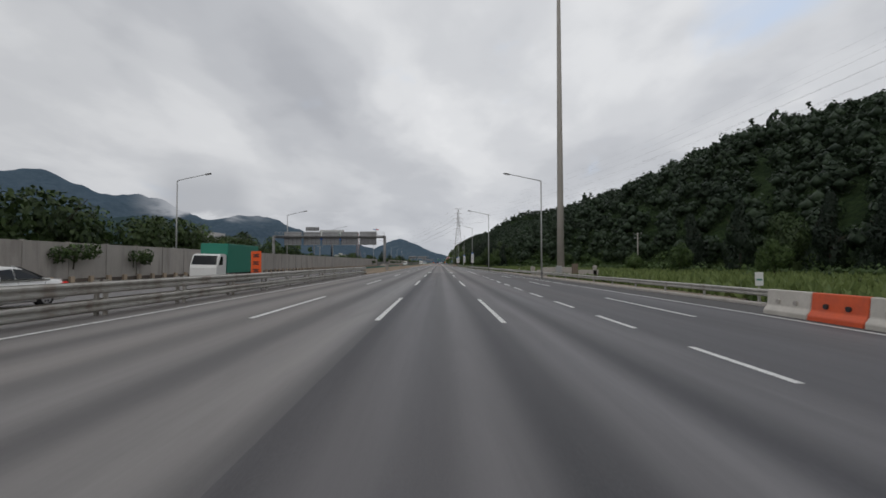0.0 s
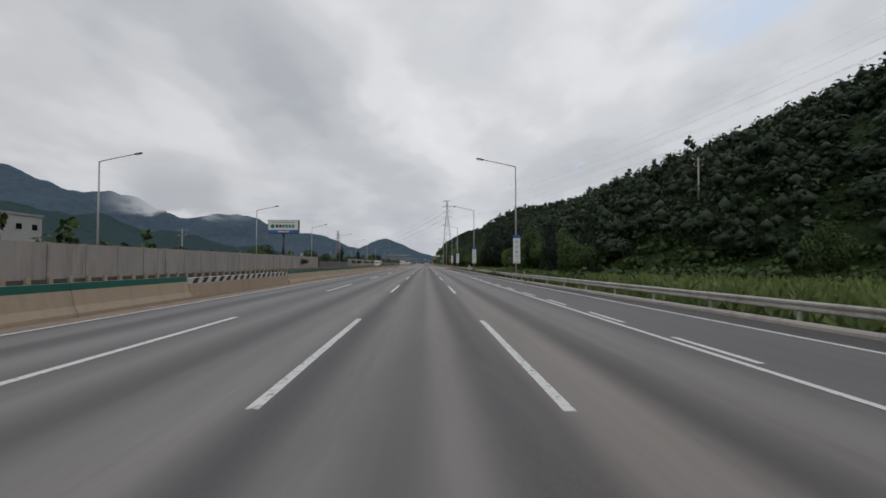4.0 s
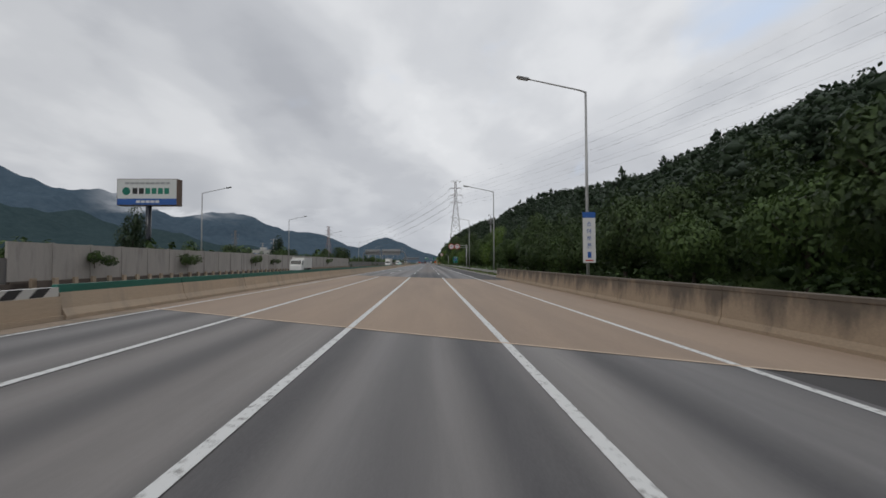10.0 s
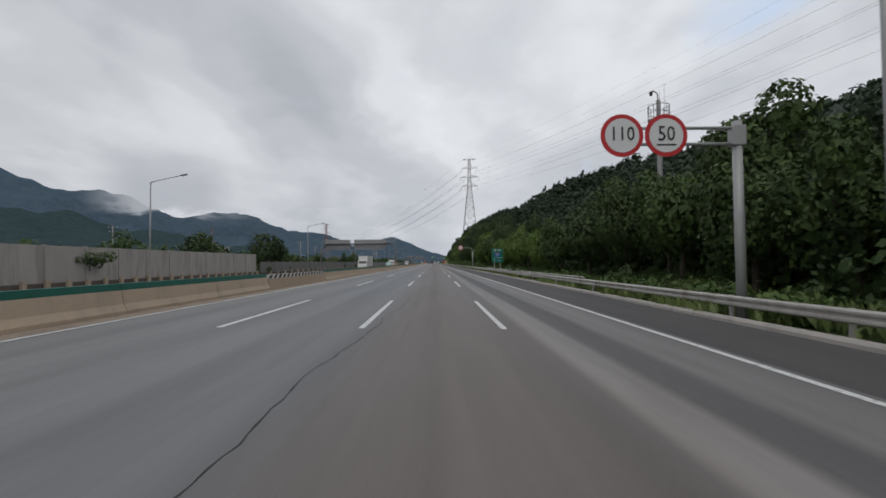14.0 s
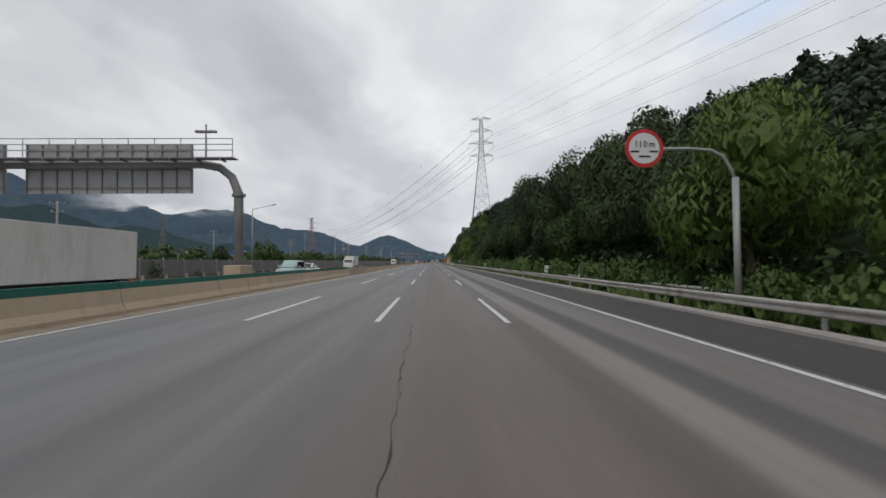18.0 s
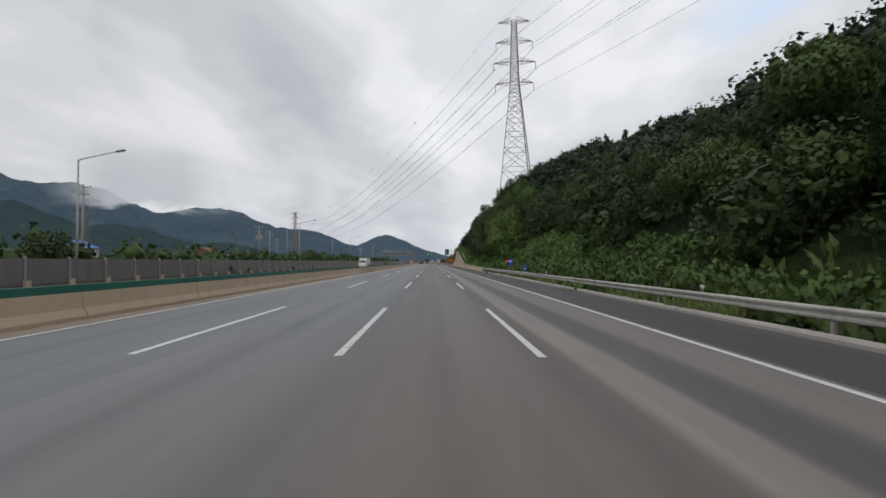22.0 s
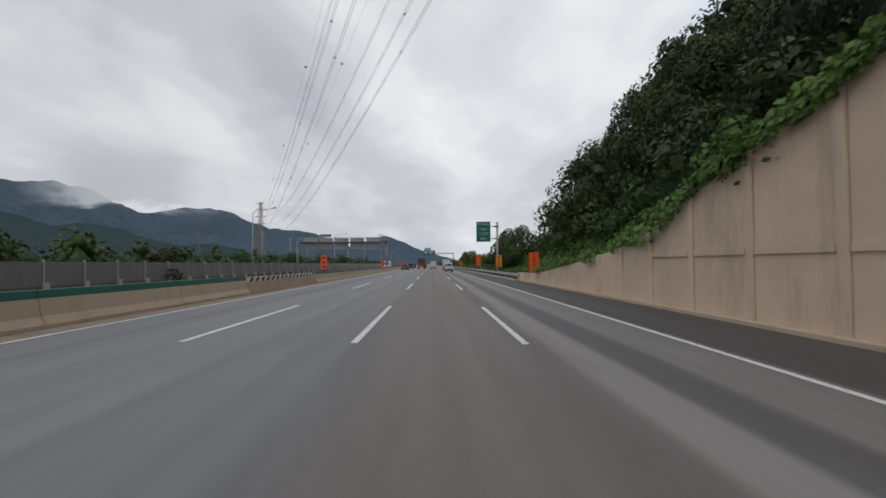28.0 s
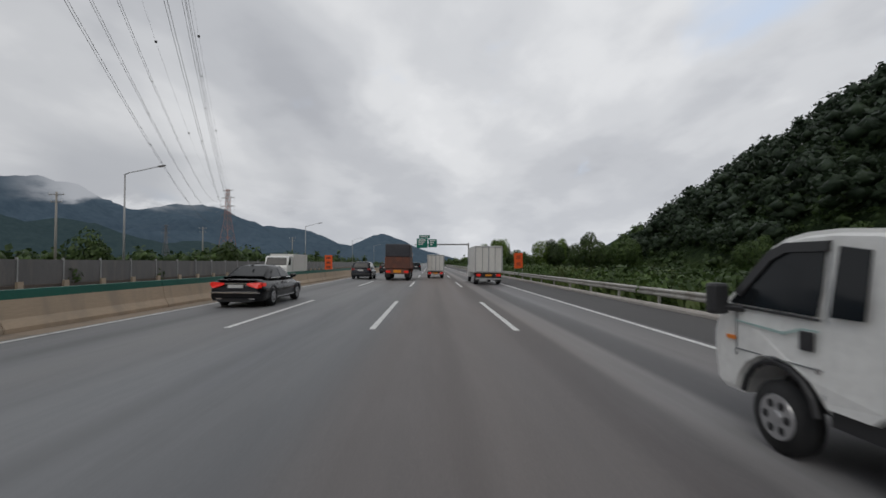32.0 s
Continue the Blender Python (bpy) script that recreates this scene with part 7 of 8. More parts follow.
part("camera_arm", tubed([(0, 0, 13.5), (-0.1, 0, 14.2), (-0.45, 0, 14.4), (-0.6, 0, 14.25)], [0.05] * 4, 8), M["gantry"], ct)
part("camera_dome", tubed([(-0.6, 0, 14.28), (-0.6, 0, 13.98)], [0.16, 0.1], 10), M["dark"], ct)
part("antenna", tubed([(0.5, 0, 12), (0.5, 0, 15.0)], [0.02, 0.012], 5), M["gantry"], ct)
part("antenna", tubed([(0.25, 0.3, 12), (0.25, 0.3, 14.6)], [0.02, 0.012], 5), M["gantry"], ct)

# billboard
bb = thing("billboard", pose(-90, 374, 0), "large white and blue billboard on one thick post", "billboard")
part("post", tubed([(0, 0.8, -1), (0, 0.8, 20.4)], [0.85, 0.85], 14), M["car_navy"], bb, "dark round post", True)
b = part("case", boxed(-9.6, 9.4, 0, 3.0, 20.4, 29.0), M["brown_side"], bb, "brown sheet-clad case")
part("white_face", boxed(-9.4, 9.2, -0.08, -0.004, 22.6, 28.8), M["sign_white"], b)
part("blue_band", boxed(-9.4, 9.2, -0.08, -0.004, 20.6, 22.58), M["sign_blue"], b)
part("emblem", tubed([(-6.6, -0.16, 25.0), (-6.6, -0.09, 25.0)], [1.25, 1.25], 24), M["sign_green"], b, "green emblem")
for i in range(6):
    part("text_block", boxed(-4.6 + i * 2.0, -3.1 + i * 2.0, -0.14, -0.085, 24.1, 26.0), M["sign_black"] if i < 2 else M["box_green"], b)
for i in range(9):
    part("text_block", boxed(-7.0 + i * 1.6, -5.7 + i * 1.6, -0.14, -0.085, 27.2, 27.9), M["board_back"], b)
for i in range(5):
    part("text_block", boxed(-3.4 + i * 1.5, -2.2 + i * 1.5, -0.14, -0.085, 21.2, 22.0), M["sign_white"], b)


# ---- poles and buildings of the valley ----
def utility_pole(x, y, h, label, box_on=False, arms=True):
    t = thing("utility_pole", pose(x, y, float(hill(x, y)) if x > 0 else -0.6), label, "utility pole", "utility poles")
    part("pole", tubed([(0, 0, -0.3), (0, 0, h)], [0.17, 0.11], 10), M["mast"], t, smooth=True)
    for zz, w in ((h - 0.4, 1.0), (h - 1.4, 0.8)) if arms else ():
        part("cross_arm", boxed(-w, w, -0.05, 0.05, zz, zz + 0.1), M["gantry"], t)
        for sx in (-w + 0.1, 0.0, w - 0.1):
            part("insulator", tubed([(sx, 0, zz + 0.1), (sx, 0, zz + 0.32)], [0.05, 0.03], 7), M["sign_white"], t)
    if box_on:
        for sx in (-0.5, 0.5):
            part("transformer", tubed([(sx, -0.1, h - 3.4), (sx, -0.1, h - 2.4)], [0.3, 0.3], 12), M["wallgrey"], t)
    return t


utility_pole(-43, 637, 11.5, "concrete utility pole with two transformers", True)
utility_pole(-41.5, 640, 10.5, "concrete utility pole with cross arms")
for px_, py_, ph in ((-52, 98, 10), (-60, 140, 11), (-47, 176, 9), (-45, 360, 9.5), (-70, 420, 11), (-46, 476, 10), (-58, 540, 11), (-44, 560, 9.5), (-47, 586, 13), (-46, 668, 13), (-62, 705, 12), (-45, 728, 12.5), (-44, 800, 11), (-50, 842, 12), (-60, 900, 12), (-46, 930, 11)):
    utility_pole(px_, py_, ph, "plain concrete utility pole beyond the noise wall")
for px_, py_, ph in ((48, 108, 9.5), (43, 156, 8.5)):
    utility_pole(px_, py_, ph, "plain concrete utility pole among the weeds")
utility_pole(14.0, 775.5, 5.1, "bare concrete pole with no cross arms among bushes", arms=False)


def building(x, y, w, d, h, storeys, label, roof="flat"):
    t = thing("building", pose(x, y, -0.6), label, "building", "valley buildings")
    part("wall", boxed(-w / 2, w / 2, -d / 2, d / 2, -0.5, h), M["building"], t)
    if roof == "flat":
        part("roof", boxed(-w / 2 - 0.2, w / 2 + 0.2, -d / 2 - 0.2, d / 2 + 0.2, h + 0.003, h + 0.4), M["board_back"], t)
        part("roof_box", boxed(-w * 0.15, w * 0.1, -d * 0.2, d * 0.2, h + 0.41, h + 2.2), M["building"], t)
    else:
        bm = bmesh.new()
        prism(bm, [(-w / 2 - 0.4, h), (w / 2 + 0.4, h), (0, h + w * 0.25)], -d / 2 - 0.3, d / 2 + 0.3)
        part("roof", bm, M["sign_blue"] if roof == "blue" else M["rust"], t)
    for s in range(storeys):
        z0 = 1.0 + s * h / storeys
        nw = max(2, int(w / 3.2))
        for i in range(nw):
            xx = -w / 2 + (i + 0.5) * w / nw
            wd = part("window", boxed(xx - 0.7, xx + 0.7, -d / 2 - 0.05, -d / 2 + 0.02, z0, z0 + 1.3), M["sign_white"], t)
            part("pane", boxed(xx - 0.62, xx + 0.62, -d / 2 - 0.06, -d / 2 - 0.051, z0 + 0.08, z0 + 1.22), M["glass"], wd)
        nw = max(2, int(d / 3.2))
        for i in range(nw):
            yy = -d / 2 + (i + 0.5) * d / nw
            wd = part("window", boxed(w / 2 - 0.02, w / 2 + 0.05, yy - 0.7, yy + 0.7, z0, z0 + 1.3), M["sign_white"], t)
            part("pane", boxed(w / 2 + 0.051, w / 2 + 0.06, yy - 0.62, yy + 0.62, z0 + 0.08, z0 + 1.22), M["glass"], wd)
    return t


building(-84, 168, 18, 20, 11.2, 3, "pale three-storey building behind the noise wall")
building(-62, 118, 10, 16, 6.5, 2, "pale low building behind the noise wall")
building(-128, 582, 14, 12, 12.4, 3, "white house on the valley side")
building(-96, 645, 9, 10, 6.5, 2, "white farmhouse with a blue roof", "blue")
building(-150, 700, 11, 12, 7.5, 2, "white house in the valley")
building(-82, 690, 12, 9, 5.0, 1, "pale shed with a rusty roof", "rust")
building(-120, 780, 14, 10, 6.5, 2, "white house in the valley")
building(-170, 860, 18, 12, 9.0, 3, "pale block in the valley")
building(-110, 520, 10, 9, 6.0, 2, "small white house with a blue roof", "blue")


# ---- vehicles ----
def wheel(parent, x, y, r, w, rim_mat="rim", side=-1):
    """side: the way the rim faces along x."""
    bm = bmesh.new()
    tube(bm, (x - w / 2, y, r), (x + w / 2, y, r), r, n=28)
    bmesh.ops.bevel(bm, geom=[e for e in bm.edges if len(e.link_faces) == 2 and any(len(f.verts) > 4 for f in e.link_faces)], offset=r * 0.1, segments=2, affect="EDGES")
    t = part("wheel", bm, M["tyre"], parent, "black tyre", True)
    xo = x + side * (w / 2)
    bm = bmesh.new()
    tube(bm, (xo - side * 0.02, y, r), (xo + side * 0.012, y, r), r * 0.64, r * 0.6, n=24)
    part("rim", bm, M[rim_mat], t)
    for i in range(6):
        a = i * math.pi / 3
        bm = bmesh.new()
        tube(bm, (xo + side * 0.008, y + math.cos(a) * r * 0.38, r + math.sin(a) * r * 0.38), (xo + side * 0.016, y + math.cos(a) * r * 0.38, r + math.sin(a) * r * 0.38), r * 0.12, n=10)
        part("rim_hole", bm, M["dark"], t)
    bm = bmesh.new()
    tube(bm, (xo, y, r), (xo + side * 0.03, y, r), r * 0.17, n=12)
    part("hub_cap", bm, M[rim_mat], t)
    return t


def lofted(stations):
    """Body from cross sections: (y, half width low, half width high, z low, z belt, z top); belt is the widest line."""
    bm = bmesh.new()
    rings = []
    for y, wl2, wt, z0, zb, z1 in stations:
        pts = [(-wl2 * 0.93, z0), (-wl2, z0 + 0.12), (-wl2, zb), (-wl2 + (wl2 - wt) * 0.9, z1 - 0.07), (-wt * 0.86, z1), (0, z1 + 0.015), (wt * 0.86, z1), (wl2 - (wl2 - wt) * 0.9, z1 - 0.07), (wl2, zb), (wl2, z0 + 0.12), (wl2 * 0.93, z0)]
        rings.append([bm.verts.new((x, y, z)) for x, z in pts])
    n = len(rings[0])
    for a, b in zip(rings, rings[1:]):
        for j in range(n):
            bm.faces.new((a[j], a[(j + 1) % n], b[(j + 1) % n], b[j]))
    bm.faces.new(rings[0][::-1])
    bm.faces.new(rings[-1])
    bmesh.ops.recalc_face_normals(bm, faces=bm.faces[:])
    return bm


def pane(name, pts, material, parent, label="", thick=(0, 0, 0)):
    bm = bmesh.new()
    f = bm.faces.new([bm.verts.new(p) for p in pts])
    ext = bmesh.ops.extrude_face_region(bm, geom=[f])
    bmesh.ops.translate(bm, verts=[v for v in ext["geom"] if isinstance(v, bmesh.types.BMVert)], vec=thick)
    bmesh.ops.recalc_face_normals(bm, faces=bm.faces[:])
    return part(name, bm, material, parent, label)


def sedan(m, paint, label, group="traffic ahead"):
    """Rear bumper at y 0, nose at 4.95, on the ground."""
    t = thing("car", m, label, "car", group)
    st = [(0.0, 0.74, 0.68, 0.36, 0.58, 0.72), (0.06, 0.86, 0.77, 0.27, 0.60, 0.86), (0.18, 0.905, 0.80, 0.23, 0.64, 0.95), (0.45, 0.925, 0.80, 0.22, 0.68, 0.985), (0.85, 0.93, 0.79, 0.22, 0.72, 0.99), (1.2, 0.93, 0.80, 0.22, 0.76, 0.985),
          (2.2, 0.93, 0.81, 0.22, 0.76, 0.97), (3.5, 0.93, 0.80, 0.22, 0.74, 0.95), (4.2, 0.915, 0.78, 0.22, 0.68, 0.88), (4.75, 0.86, 0.70, 0.24, 0.6, 0.76), (4.95, 0.70, 0.55, 0.34, 0.52, 0.64)]
    part("body", lofted(st), paint, t, smooth=True)
    roof = [(0.72, 0.76, 0.62, 0.94, 0.965, 0.98), (1.0, 0.79, 0.61, 0.94, 1.0, 1.13), (1.4, 0.80, 0.59, 0.94, 1.02, 1.33), (1.8, 0.80, 0.585, 0.94, 1.04, 1.445), (2.3, 0.80, 0.585, 0.94, 1.04, 1.485), (2.75, 0.80, 0.58, 0.94, 1.03, 1.455), (3.15, 0.79, 0.575, 0.93, 1.0, 1.31), (3.95, 0.74, 0.6, 0.9, 0.93, 0.95)]
    part("cabin", lofted(roof), paint, t, smooth=True)
    pane("rear_window", [(-0.63, 0.86, 1.065), (0.63, 0.86, 1.065), (0.51, 1.7, 1.435), (-0.51, 1.7, 1.435)], M["glass"], t, thick=(0, -0.02, 0.03))
    pane("windscreen", [(-0.62, 3.75, 1.01), (0.62, 3.75, 1.01), (0.52, 2.85, 1.42), (-0.52, 2.85, 1.42)], M["glass"], t, thick=(0, 0.03, 0.03))
    for s in (-1, 1):
        pane("side_window", [(s * 0.80, 1.12, 1.05), (s * 0.80, 2.1, 1.05), (s * 0.655, 2.1, 1.40), (s * 0.655, 1.62, 1.36)], M["glass"], t, thick=(s * 0.02, 0, 0))
        pane("side_window", [(s * 0.80, 2.16, 1.05), (s * 0.795, 3.3, 1.03), (s * 0.66, 2.85, 1.33), (s * 0.655, 2.16, 1.40)], M["glass"], t, thick=(s * 0.02, 0, 0))
        pane("window_trim", [(s * 0.815, 1.05, 1.02), (s * 0.815, 3.4, 1.0), (s * 0.812, 3.4, 1.025), (s * 0.812, 1.05, 1.045)], M["chrome"], t, thick=(s * 0.012, 0, 0))
        pane("tail_light", [(s * 0.40, 0.0, 0.80), (s * 0.40, 0.02, 0.87), (s * 0.84, 0.1, 0.90), (s * 0.86, 0.1, 0.72), (s * 0.74, 0.0, 0.69)], M["tail"], t, "red wrap-around tail light", (0, -0.05, 0))
        part("tail_light_side", boxed(s * 0.90 - 0.03, s * 0.90 + 0.012, 0.1, 0.36, 0.76, 0.88, bevel=0.01), M["tail"], t, "red side of the tail light")
        part("head_light", boxed(s * 0.62 - 0.18, s * 0.62 + 0.18, 4.72, 4.88, 0.6, 0.74, bevel=0.02), M["clear_lens"], t)
        part("mirror", boxed(s * 1.02 - 0.11, s * 1.02 + 0.11, 2.98, 3.12, 1.0, 1.15, bevel=0.04), paint, t)
        part("door_handle", boxed(s * 0.935 - 0.015, s * 0.935 + 0.015, 1.5, 1.7, 0.80, 0.83), M["chrome"], t)
        part("door_handle", boxed(s * 0.935 - 0.015, s * 0.935 + 0.015, 2.55, 2.75, 0.80, 0.83), M["chrome"], t)
        for yy in (1.1, 2.15, 3.3):
            part("door_gap", boxed(s * 0.931 - 0.004, s * 0.931 + 0.004, yy, yy + 0.012, 0.36, 0.93), M["dark"], t)
        part("sill_trim", boxed(s * 0.93 - 0.01, s * 0.93 + 0.01, 1.45, 3.55, 0.3, 0.33), M["chrome"], t)
        part("exhaust", boxed(s * 0.56 - 0.1, s * 0.56 + 0.1, -0.03, 0.1, 0.3, 0.37, bevel=0.02), M["chrome"], t, "chrome exhaust tip in the bumper")
        for yy in (1.05, 3.95):
            wheel(t, s * 0.83, yy, 0.345, 0.23, "rim", s)
            part("wheel_arch", tubed([(s * 0.932, yy + 0.41 * math.cos(aa), 0.345 + 0.41 * math.sin(aa)) for aa in np.linspace(0.1, 3.04, 9)], [0.022] * 9, 6), M["dark"], t)
    part("bumper", boxed(-0.82, 0.82, -0.06, 0.12, 0.34, 0.6, bevel=0.05), paint, t)
    part("boot_lip", boxed(-0.66, 0.66, 0.06, 0.2, 0.945, 0.985, bevel=0.012), paint, t)
    part("chrome_strip", boxed(-0.42, 0.42, -0.012, 0.04, 0.835, 0.865), M["chrome"], t)
    part("bumper_strip", boxed(-0.84, 0.84, -0.072, 0.0, 0.52, 0.55), M["chrome"], t)
    part("number_plate", boxed(-0.26, 0.26, -0.04, 0.03, 0.7, 0.81, bevel=0.005), M["plate"], t)
    part("diffuser", boxed(-0.6, 0.6, 0.0, 0.2, 0.22, 0.36), M["dark"], t)
    part("antenna_fin", boxed(-0.02, 0.02, 1.35, 1.5, 1.44, 1.5), paint, t)
    return t


def suv(m, paint, label, group="traffic ahead", h=1.68):
    t = thing("car", m, label, "car", group)
    st = [(0.0, 0.80, 0.74, 0.34, 0.7, 0.98), (0.1, 0.92, 0.84, 0.26, 0.75, 1.04), (1.0, 0.93, 0.84, 0.26, 0.8, 1.06), (3.4, 0.93, 0.84, 0.26, 0.8, 1.04), (4.3, 0.9, 0.78, 0.28, 0.72, 0.95), (4.6, 0.78, 0.64, 0.36, 0.6, 0.75)]
    part("body", lofted(st), paint, t, smooth=True)
    roof = [(0.08, 0.84, 0.74, 1.0, 1.1, 1.15), (0.3, 0.84, 0.68, 1.0, 1.15, h - 0.06), (1.2, 0.84, 0.69, 1.0, 1.15, h), (2.4, 0.84, 0.68, 1.0, 1.15, h - 0.02), (3.4, 0.8, 0.64, 0.98, 1.02, 1.06)]
    part("cabin", lofted(roof), paint, t, smooth=True)
    pane("rear_window", [(-0.64, 0.10, 1.12), (0.64, 0.10, 1.12), (0.56, 0.26, h - 0.14), (-0.56, 0.26, h - 0.14)], M["glass"], t, thick=(0, -0.035, 0.0))
    for s in (-1, 1):
        pane("side_window", [(s * 0.85, 0.4, 1.12), (s * 0.85, 2.9, 1.1), (s * 0.74, 2.4, h - 0.12), (s * 0.74, 0.5, h - 0.12)], M["glass"], t, thick=(s * 0.025, 0, 0))
        part("tail_light", boxed(s * 0.74 - 0.14, s * 0.74 + 0.15, -0.01, 0.12, 0.86, 1.06, bevel=0.02), M["tail_dull"], t, "dark red tail light")
        part("mirror", boxed(s * 1.02 - 0.1, s * 1.02 + 0.1, 2.75, 2.9, 1.08, 1.26, bevel=0.03), paint, t)
        for yy in (0.95, 3.7):
            wheel(t, s * 0.82, yy, 0.36, 0.24, "rim", s)
    part("number_plate", boxed(-0.26, 0.26, -0.02, 0.03, 0.8, 0.92, bevel=0.005), M["plate"], t)
    part("bumper", boxed(-0.88, 0.88, -0.04, 0.1, 0.36, 0.6, bevel=0.03), M["dark"], t)
    return t


def cab(t, width, y0, y1, h, paint, low=0.45, slope=0.42, windows=True):
    """A cab-over cab; its nose at y1."""
    w = width / 2
    bm = bmesh.new()
    prof = [(y0, low), (y0, h - 0.12), (y0 + 0.12, h), (y1 - slope - 0.25, h), (y1 - slope, h - 0.1), (y1 - 0.08, h * 0.62), (y1, h * 0.55), (y1, low + 0.05), (y1 - 0.08, low)]
    a = [bm.verts.new((-w, y, z)) for y, z in prof]
    b = [bm.verts.new((w, y, z)) for y, z in prof]
    n = len(prof)
    for i in range(n):
        bm.faces.new((a[i], a[(i + 1) % n], b[(i + 1) % n], b[i]))
    bm.faces.new(a[::-1])
    bm.faces.new(b)
    bmesh.ops.recalc_face_normals(bm, faces=bm.faces[:])
    bmesh.ops.bevel(bm, geom=bm.edges[:], offset=0.05, segments=3, affect="EDGES")
    c = part("cab", bm, paint, t, smooth=False)
    zb = h * 0.62
    if windows:
        pane("windscreen", [(-w + 0.1, y1 - 0.09, zb + 0.03), (w - 0.1, y1 - 0.09, zb + 0.03), (w - 0.16, y1 - slope + 0.02, h - 0.16), (-w + 0.16, y1 - slope + 0.02, h - 0.16)], M["glass"], t, thick=(0, 0.03, 0.02))
        for s in (-1, 1):
            pane("side_window", [(s * (w - 0.005), y1 - 0.3, zb + 0.02), (s * (w - 0.005), y0 + 0.62, zb + 0.02), (s * (w - 0.005), y0 + 0.62, h - 0.2), (s * (w - 0.005), y1 - slope - 0.22, h - 0.2)], M["glass"], t, thick=(s * 0.012, 0, 0))
    return c


def pickup(m):
    """White cab-over flatbed; tail at y 0, nose at 5.1."""
    t = thing("flatbed_truck", m, "white cab-over flatbed truck with a grey load bed", "truck", "traffic ahead")
    w = 0.86
    paint = M["car_white"]
    bm = bmesh.new()
    prof = [(3.15, 0.62), (3.12, 1.80), (3.17, 1.90), (3.28, 1.955), (3.7, 1.985), (4.0, 1.975), (4.22, 1.935), (4.4, 1.85), (4.9, 1.36), (5.02, 1.22), (5.09, 1.0), (5.1, 0.75), (5.05, 0.46), (4.96, 0.40),
            (4.70, 0.40), (4.64, 0.56), (4.52, 0.70), (4.36, 0.78), (4.2, 0.805), (4.04, 0.78), (3.88, 0.70), (3.76, 0.56), (3.72, 0.5), (3.3, 0.5)]

    def cab_x(z):
        return w - 0.13 * max(0.0, z - 1.22) - 0.05 * max(0.0, 0.8 - z)
    a = [bm.verts.new((-cab_x(z), y, z)) for y, z in prof]
    b = [bm.verts.new((cab_x(z), y, z)) for y, z in prof]
    for i in range(len(prof)):
        bm.faces.new((a[i], a[(i + 1) % len(prof)], b[(i + 1) % len(prof)], b[i]))
    bm.faces.new(a[::-1])
    bm.faces.new(b)
    bmesh.ops.recalc_face_normals(bm, faces=bm.faces[:])
    rim_edges = [e for e in bm.edges if any(len(f.verts) > 4 for f in e.link_faces)]
    bmesh.ops.bevel(bm, geom=rim_edges, offset=0.06, segments=3, affect="EDGES")
    part("cab", bm, paint, t)

    def skin(sgn, outline, out=0.0):
        return [(sgn * (cab_x(z) - 0.004 + out), y, z) for y, z in outline]
    for s in (-1, 1):
        pane("side_window", skin(s, [(4.80, 1.30), (3.76, 1.27), (3.74, 1.5), (3.74, 1.82), (4.14, 1.84), (4.3, 1.77), (4.62, 1.48)]), M["glass"], t, thick=(s * 0.01, 0, 0))
        pane("quarter_window", skin(s, [(3.64, 1.28), (3.36, 1.28), (3.36, 1.80), (3.62, 1.84)]), M["glass"], t, thick=(s * 0.01, 0, 0))
        pane("window_visor", skin(s, [(4.72, 1.42), (4.34, 1.81), (4.16, 1.885), (3.7, 1.885), (3.7, 1.80), (4.12, 1.80), (4.28, 1.73), (4.64, 1.37)]), M["dark"], t, thick=(s * 0.035, 0, 0))
        pane("window_sill", skin(s, [(4.84, 1.285), (3.72, 1.255), (3.72, 1.235), (4.86, 1.262)]), M["dark"], t, thick=(s * 0.012, 0, 0))
        for y0, y1, z0, z1 in ((3.70, 3.712, 0.62, 1.88), (4.70, 4.712, 0.78, 1.26), (3.712, 4.70, 0.84, 0.852)):
            pane("door_gap", skin(s, [(y0, z0), (y1, z0), (y1, z1), (y0, z1)]), M["bed_mat"], t, thick=(s * 0.006, 0, 0))
        part("wheel_arch", tubed([(s * (w - 0.02), 4.2 + 0.43 * math.cos(aa), 0.39 + 0.42 * math.sin(aa)) for aa in np.linspace(0.15, 2.99, 9)], [0.03] * 9, 6), M["dark"], t)
        part("mirror", boxed(s * 1.0 - 0.09, s * 1.0 + 0.09, 4.72, 4.86, 1.18, 1.5, bevel=0.035), M["dark"], t)
        part("mirror_arm", tubed([(s * 0.85, 4.6, 1.25), (s * 0.98, 4.78, 1.25)], [0.03, 0.03], 6), M["dark"], t)
        part("door_handle", boxed(s * (w + 0.002) - 0.012, s * (w + 0.002) + 0.012, 3.78, 3.92, 0.98, 1.14, bevel=0.011), M["dark"], t, "dark oval door handle")
        pane("side_stripe", skin(s, [(4.72, 1.135), (4.1, 1.10), (3.9, 1.16), (3.74, 1.16), (3.74, 1.145), (3.88, 1.145), (4.1, 1.075), (4.72, 1.12)]), M["car_teal"], t, thick=(s * 0.008, 0, 0))
        part("turn_lamp", boxed(s * (w + 0.002) - 0.008, s * (w + 0.002) + 0.008, 4.72, 4.84, 0.93, 0.97), M["amber_lens"], t)
        part("lock", tubed([(s * w, 3.74, 0.84), (s * (w + 0.01), 3.74, 0.84)], [0.025, 0.025], 10), M["chrome"], t)
        wheel(t, s * 0.74, 4.2, 0.325, 0.2, "rim", s)
        wheel(t, s * 0.72, 1.15, 0.325, 0.24, "rim", s)
        sb = part("side_board", boxed(s * 0.86 - 0.025, s * 0.86 + 0.025, 0.05, 3.05, 0.72, 1.06, bevel=0.012), paint, t)
